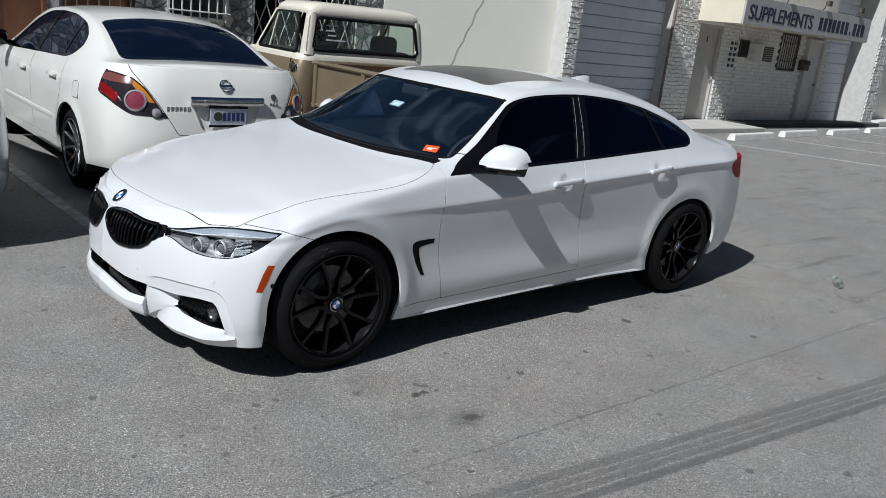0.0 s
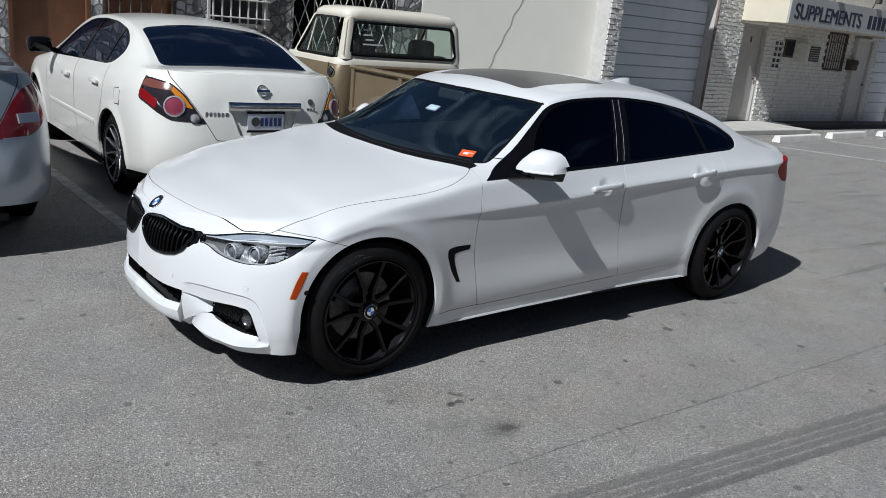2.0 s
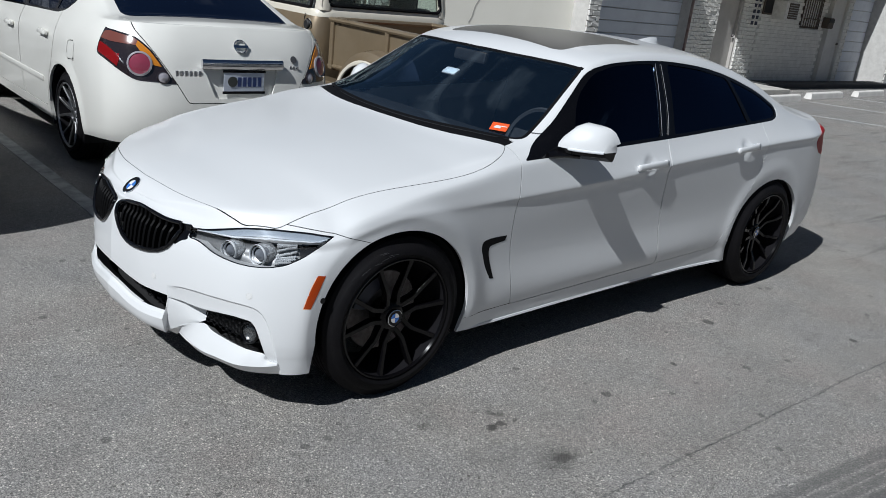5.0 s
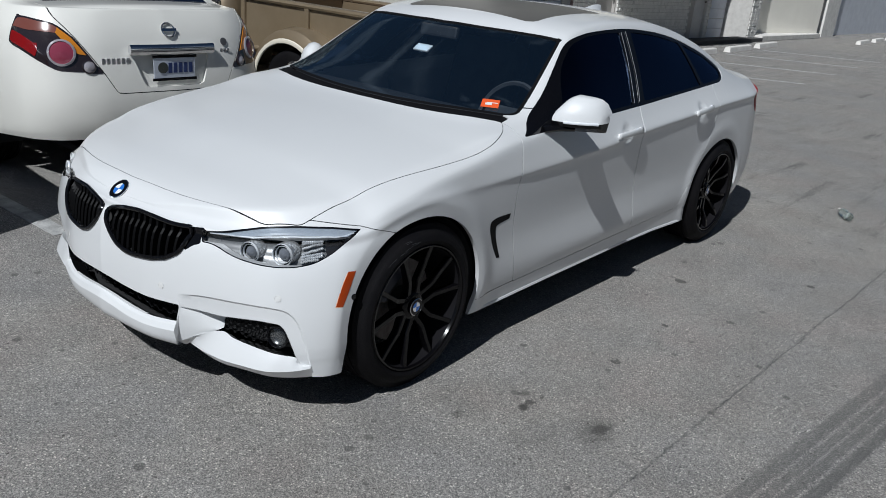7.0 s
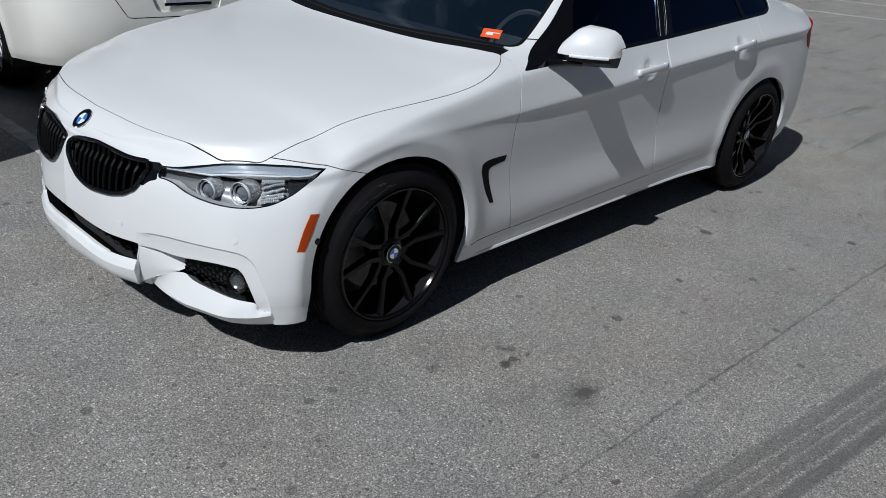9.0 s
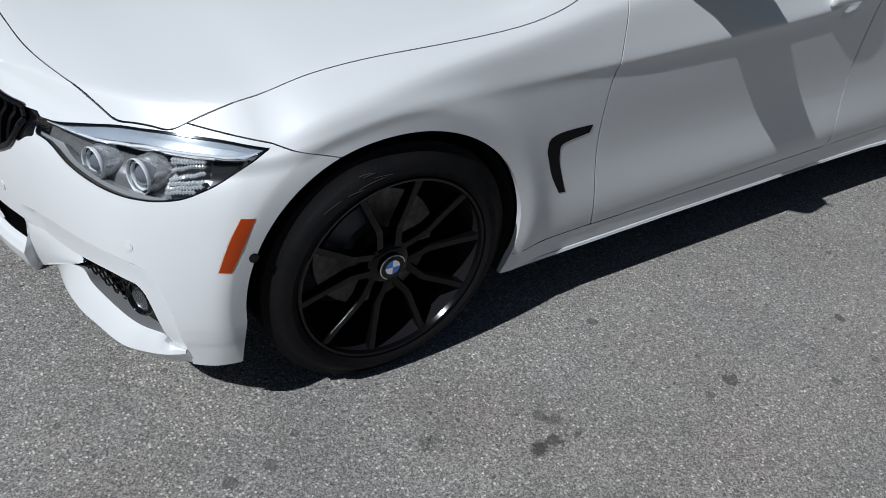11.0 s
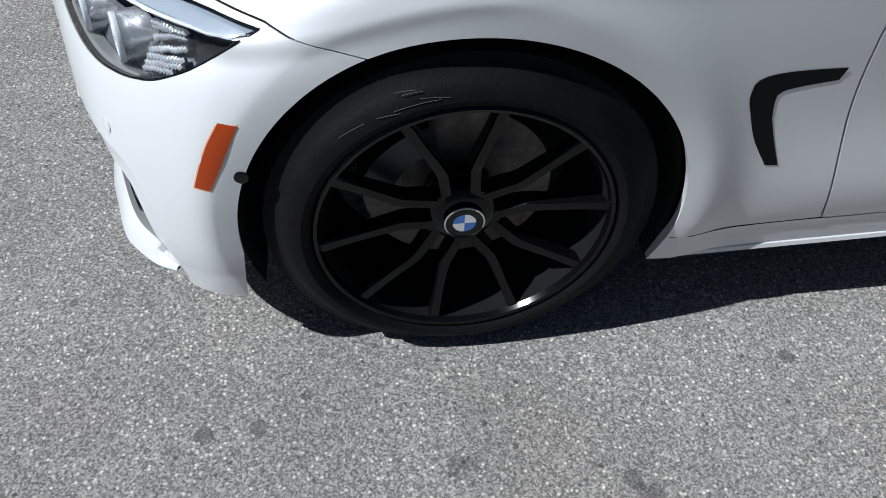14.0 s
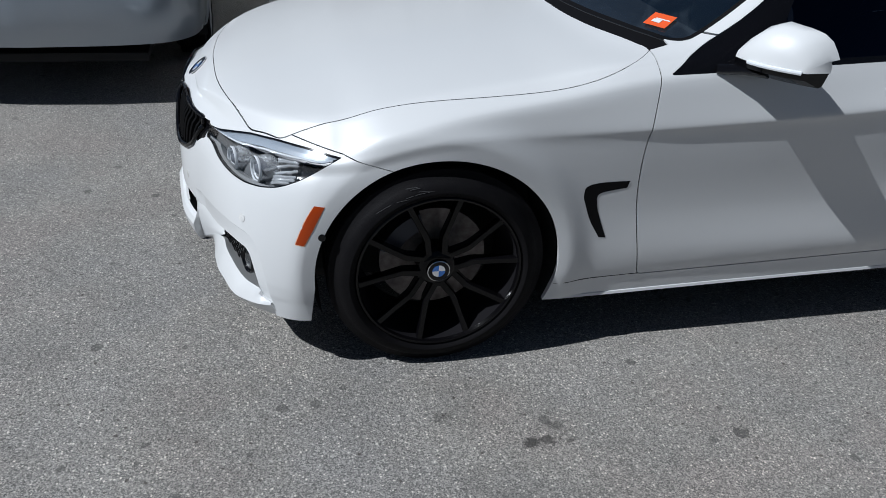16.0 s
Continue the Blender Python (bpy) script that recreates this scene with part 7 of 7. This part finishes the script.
tube(loop + [loop[0]], .018, 6, bm=bm, caps=False)
part("window_seal", bm, SEAL, TRUCK, "black rubber window seal")
part("back_window", extrude_poly([(-.65, 1.18), (.65, 1.18), (.60, 1.57), (-.60, 1.57)], .004, "y", .055), GLASS_TRUCK, TRUCK, "large clear back window").visible_shadow = False
for k, (x, z, wd) in enumerate(((-.40, 1.47, .14), (-.42, 1.415, .10), (-.40, 1.365, .09), (-.36, 1.315, .22))):
    part("marker_bar", box_bm((wd, .003, .016), (x, .036 + (z - 1.15) * .085, z), .001), BADGE_WHITE, TRUCK)
part("windscreen", moved(box_bm((1.34, .006, .50)), pose(0, .915, 1.36, 36)), GLASS_TRUCK, TRUCK).visible_shadow = False
bm = bmesh.new()
v = slab_ring(bm, [rounded(.652, .056, .78, .10, 1.580), rounded(.662, .052, .82, .12, 1.605), rounded(.655, .058, .82, .14, 1.645), rounded(.62, .09, .78, .16, 1.688), rounded(.50, .18, .70, .17, 1.712)])
bm.faces.new(v[-1])
bm.faces.new(v[0][::-1])
part("roof", bm, CREAM_PAINT, TRUCK, "cream painted roof", smooth=True)
part("bench_seat", box_bm((1.36, .45, .25), (0, .55, .80), .08, 3), material("black_vinyl", (0.015, 0.015, 0.016), 0.5), TRUCK, smooth=True)
part("seat_back", box_bm((1.36, .16, .45), (0, .30, 1.0), .07, 3), material("black_vinyl", (0.015, 0.015, 0.016), 0.5), TRUCK, smooth=True)
part("steering_wheel", moved(lathe([(.19, -.01), (.20, 0), (.19, .01), (.18, 0)], 32, "Z", close=True), pose(-.36, .74, 1.20, 60)), BLACK_MATT, TRUCK, smooth=True)
part("dashboard", box_bm((1.36, .20, .16), (0, 1.06, 1.04), .05, 2), TAN_PAINT, TRUCK, smooth=True)
# the cab is wider than the bed and stands a little to one side of it
for ob in TRUCK.children:
    ob.data.transform(Matrix.Translation((.08, 0, 0)) @ Matrix.Diagonal((1.17, 1, 1, 1)))
cap = part("fuel_cap", lathe([(.045, .0), (.045, -.022), (.038, -.030), (.0005, -.031)], 24, "X"), BLACK_MATT, TRUCK, "black round fuel cap", smooth=True)
cap.location = (-.812, .125, 1.0)
part("fuel_cap_ring", lathe([(.06, 0.0), (.06, -.010), (.046, -.013), (.046, 0)], 24, "X"), CHROME, TRUCK).location = (-.810, .125, 1.0)
# hood and front wings
bm = bmesh.new()
v = slab_ring(bm, [rounded(.86, 1.32, 2.45, .14, .45), rounded(.88, 1.32, 2.48, .16, .75), rounded(.82, 1.32, 2.46, .16, 1.0), rounded(.70, 1.34, 2.40, .16, 1.07)])
bm.faces.new(v[-1])
part("hood", bm, TAN_PAINT, TRUCK, smooth=True)
# bed: narrow box with rails, planked floor, wings outside
for sx in (-1, 1):
    side = part("bed_side", box_bm((.03, 1.95, .46), (sx * .64, -1.02, .83), .006), TAN_PAINT, TRUCK)
    part("bed_rail", tube([(sx * .65, -.05, 1.075), (sx * .65, -2.0, 1.075)], .03, 10, flat=(.04, .028)), TAN_PAINT, side, smooth=True)
    part("lower_rail", tube([(sx * .655, -.05, .63), (sx * .655, -2.0, .63)], .02, 8), TAN_PAINT, side)
    for y in (-.10, -1.0, -1.95):
        part("stake_post", box_bm((.05, .06, .46), (sx * .655, y, .83), .008), TAN_PAINT, side)
    # wing over the wheel
    bm = bmesh.new()
    rings = []
    for a in np.linspace(radians(-5), radians(185), 22):
        cy, cz, r = -1.02, .40, .47
        ca, sa = math.cos(a), math.sin(a)
        prof = [(.655, r + .02), (.76, r + .035), (.86, r + .01), (.905, r - .05), (.91, r - .085)]
        rings.append([(sx * w, cy + rr * ca * 1.12, cz + rr * sa) for w, rr in prof])
    vs = [[bm.verts.new(p) for p in r] for r in rings]
    for a, b in zip(vs, vs[1:]):
        for i in range(4):
            bm.faces.new((a[i], a[i + 1], b[i + 1], b[i]))
    part("rear_wing", bm, TAN_PAINT, TRUCK, smooth=True)
    part("wing_lip", tube([(sx * .912, -1.02 + .39 * 1.12 * math.cos(a), .40 + .385 * math.sin(a)) for a in np.linspace(radians(-5), radians(185), 24)], .02, 8, flat=(.012, .022)), CREAM_PAINT, TRUCK, "cream painted wheel-arch lip", smooth=True)
    part("running_board", box_bm((.20, .52, .04), (sx * .76, -.28, .50), .01), TAN_PAINT, TRUCK)
    for y in (-1.02, 1.90):
        wh = new("wheel")
        wh.parent = TRUCK
        wh.location = (sx * .76, y, .36)
        part("tyre", lathe([(.20, -.09), (.27, -.105), (.33, -.10), (.355, -.08), (.36, 0), (.355, .08), (.33, .10), (.27, .105), (.20, .09)], 40, "X"), RUBBER, wh, smooth=True)
        part("rim", lathe([(.205, sx * .085), (.19, sx * .06), (.13, sx * .04), (.09, sx * .075), (.0005, sx * .08)], 36, "X"), CHROME, wh, smooth=True)
part("front_panel", box_bm((1.30, .03, .46), (0, -.055, .83), .006), TAN_PAINT, TRUCK)
part("bed_rail", tube([(-.65, -.06, 1.075), (.65, -.06, 1.075)], .025, 8), TAN_PAINT, TRUCK)
for k in range(7):
    part("floor_plank", box_bm((.165, 1.95, .025), (-.54 + k * .18, -1.02, .60), .004), BROWN_WOOD, TRUCK)
tg = part("tailgate", box_bm((1.26, .03, .46), (0, -2.01, .83), .006), TAN_PAINT, TRUCK)
part("tailgate_rail", tube([(-.63, -2.02, 1.07), (.63, -2.02, 1.07)], .025, 8), TAN_PAINT, tg)
part("chassis", box_bm((.9, 4.2, .16), (0, .2, .48), .02), UNDER, TRUCK)


# ---- bricks of the piers and of the shaded wall ----
def brick_mesh(w, h, d, seed):
    rnd = random.Random(seed)
    bm = box_bm((w, d, h), (0, 0, 0), .006, 1)
    for v in bm.verts:
        if v.co.y < 0:
            v.co.y += rnd.uniform(-.012, .004)
            v.co.z += rnd.uniform(-.004, .004)
    me = bpy.data.meshes.new("brick")
    bm.to_mesh(me)
    bm.free()
    me.materials.append(WHITE_BRICK)
    return me


BRICKS = [brick_mesh(.188, .074, .05, k) for k in range(6)]
HALF = [brick_mesh(.088, .074, .05, 20 + k) for k in range(4)]
bricks_rnd = random.Random(5)
def lay(x0, x1, y, z0, z1, parent):
    row, z = 0, z0
    while z < z1:
        x = x0 + .002
        first = True
        while x < x1 - .05:
            half = (first and row % 2) or x + .19 > x1
            ob = new("brick", bricks_rnd.choice(HALF if half else BRICKS))
            ob.parent = parent
            ob.location = (x + (.047 if half else .097), y - .012 + bricks_rnd.uniform(-.005, .005), z + .04)
            x += .098 if half else .198
            first = False
        z += .084
        row += 1


lay(8.54, 8.85, 5.47, 0.0, 2.6, bpy.data.objects["wall_10"])
lay(12.98, 13.97, WALL_Y + .02, 0.0, 2.9, pier_two)
lay(14.93, 15.62, WALL_Y + .02, 0.0, 2.3, bpy.data.objects["wall_14"])
bm = bmesh.new()
for row in range(28):
    for k in range(24):
        x = 15.64 + k * .198 + (.099 if row % 2 else 0)
        if x + .19 > 20.3 or (17.58 < x + .1 < 18.52 and 1.3 < row * .084 < 2.3) or (18.9 < x + .1 < 19.85 and row * .084 < 2.2):
            continue
        verts = [bm.verts.new((x + sx * .188, WALL_Y - .018 + bricks_rnd.uniform(-.005, .004), row * .084 + sz * .074)) for sx, sz in ((0, 0), (1, 0), (1, 1), (0, 1))]
        back = [bm.verts.new((v.co.x, WALL_Y + .01, v.co.z)) for v in verts]
        bm.faces.new(verts)
        for i in range(4):
            bm.faces.new((verts[i], back[i], back[(i + 1) % 4], verts[(i + 1) % 4]))
ob = part("bricks", bm, WHITE_BRICK, brick_wall)
ob["kind"] = "stuff"
bm = bmesh.new()
for row in range(30):
    for k in range(3):
        x = 22.76 + k * .225 + (.03 if row % 2 else 0)
        box_bm((.20, .05, .074), (x + .11, WALL_Y - .26 + bricks_rnd.uniform(-.006, .006), row * .084 + .04), bm=bm)
ob = part("bricks", bm, WHITE_BRICK, bpy.data.objects["wall_17"])
ob["kind"] = "stuff"
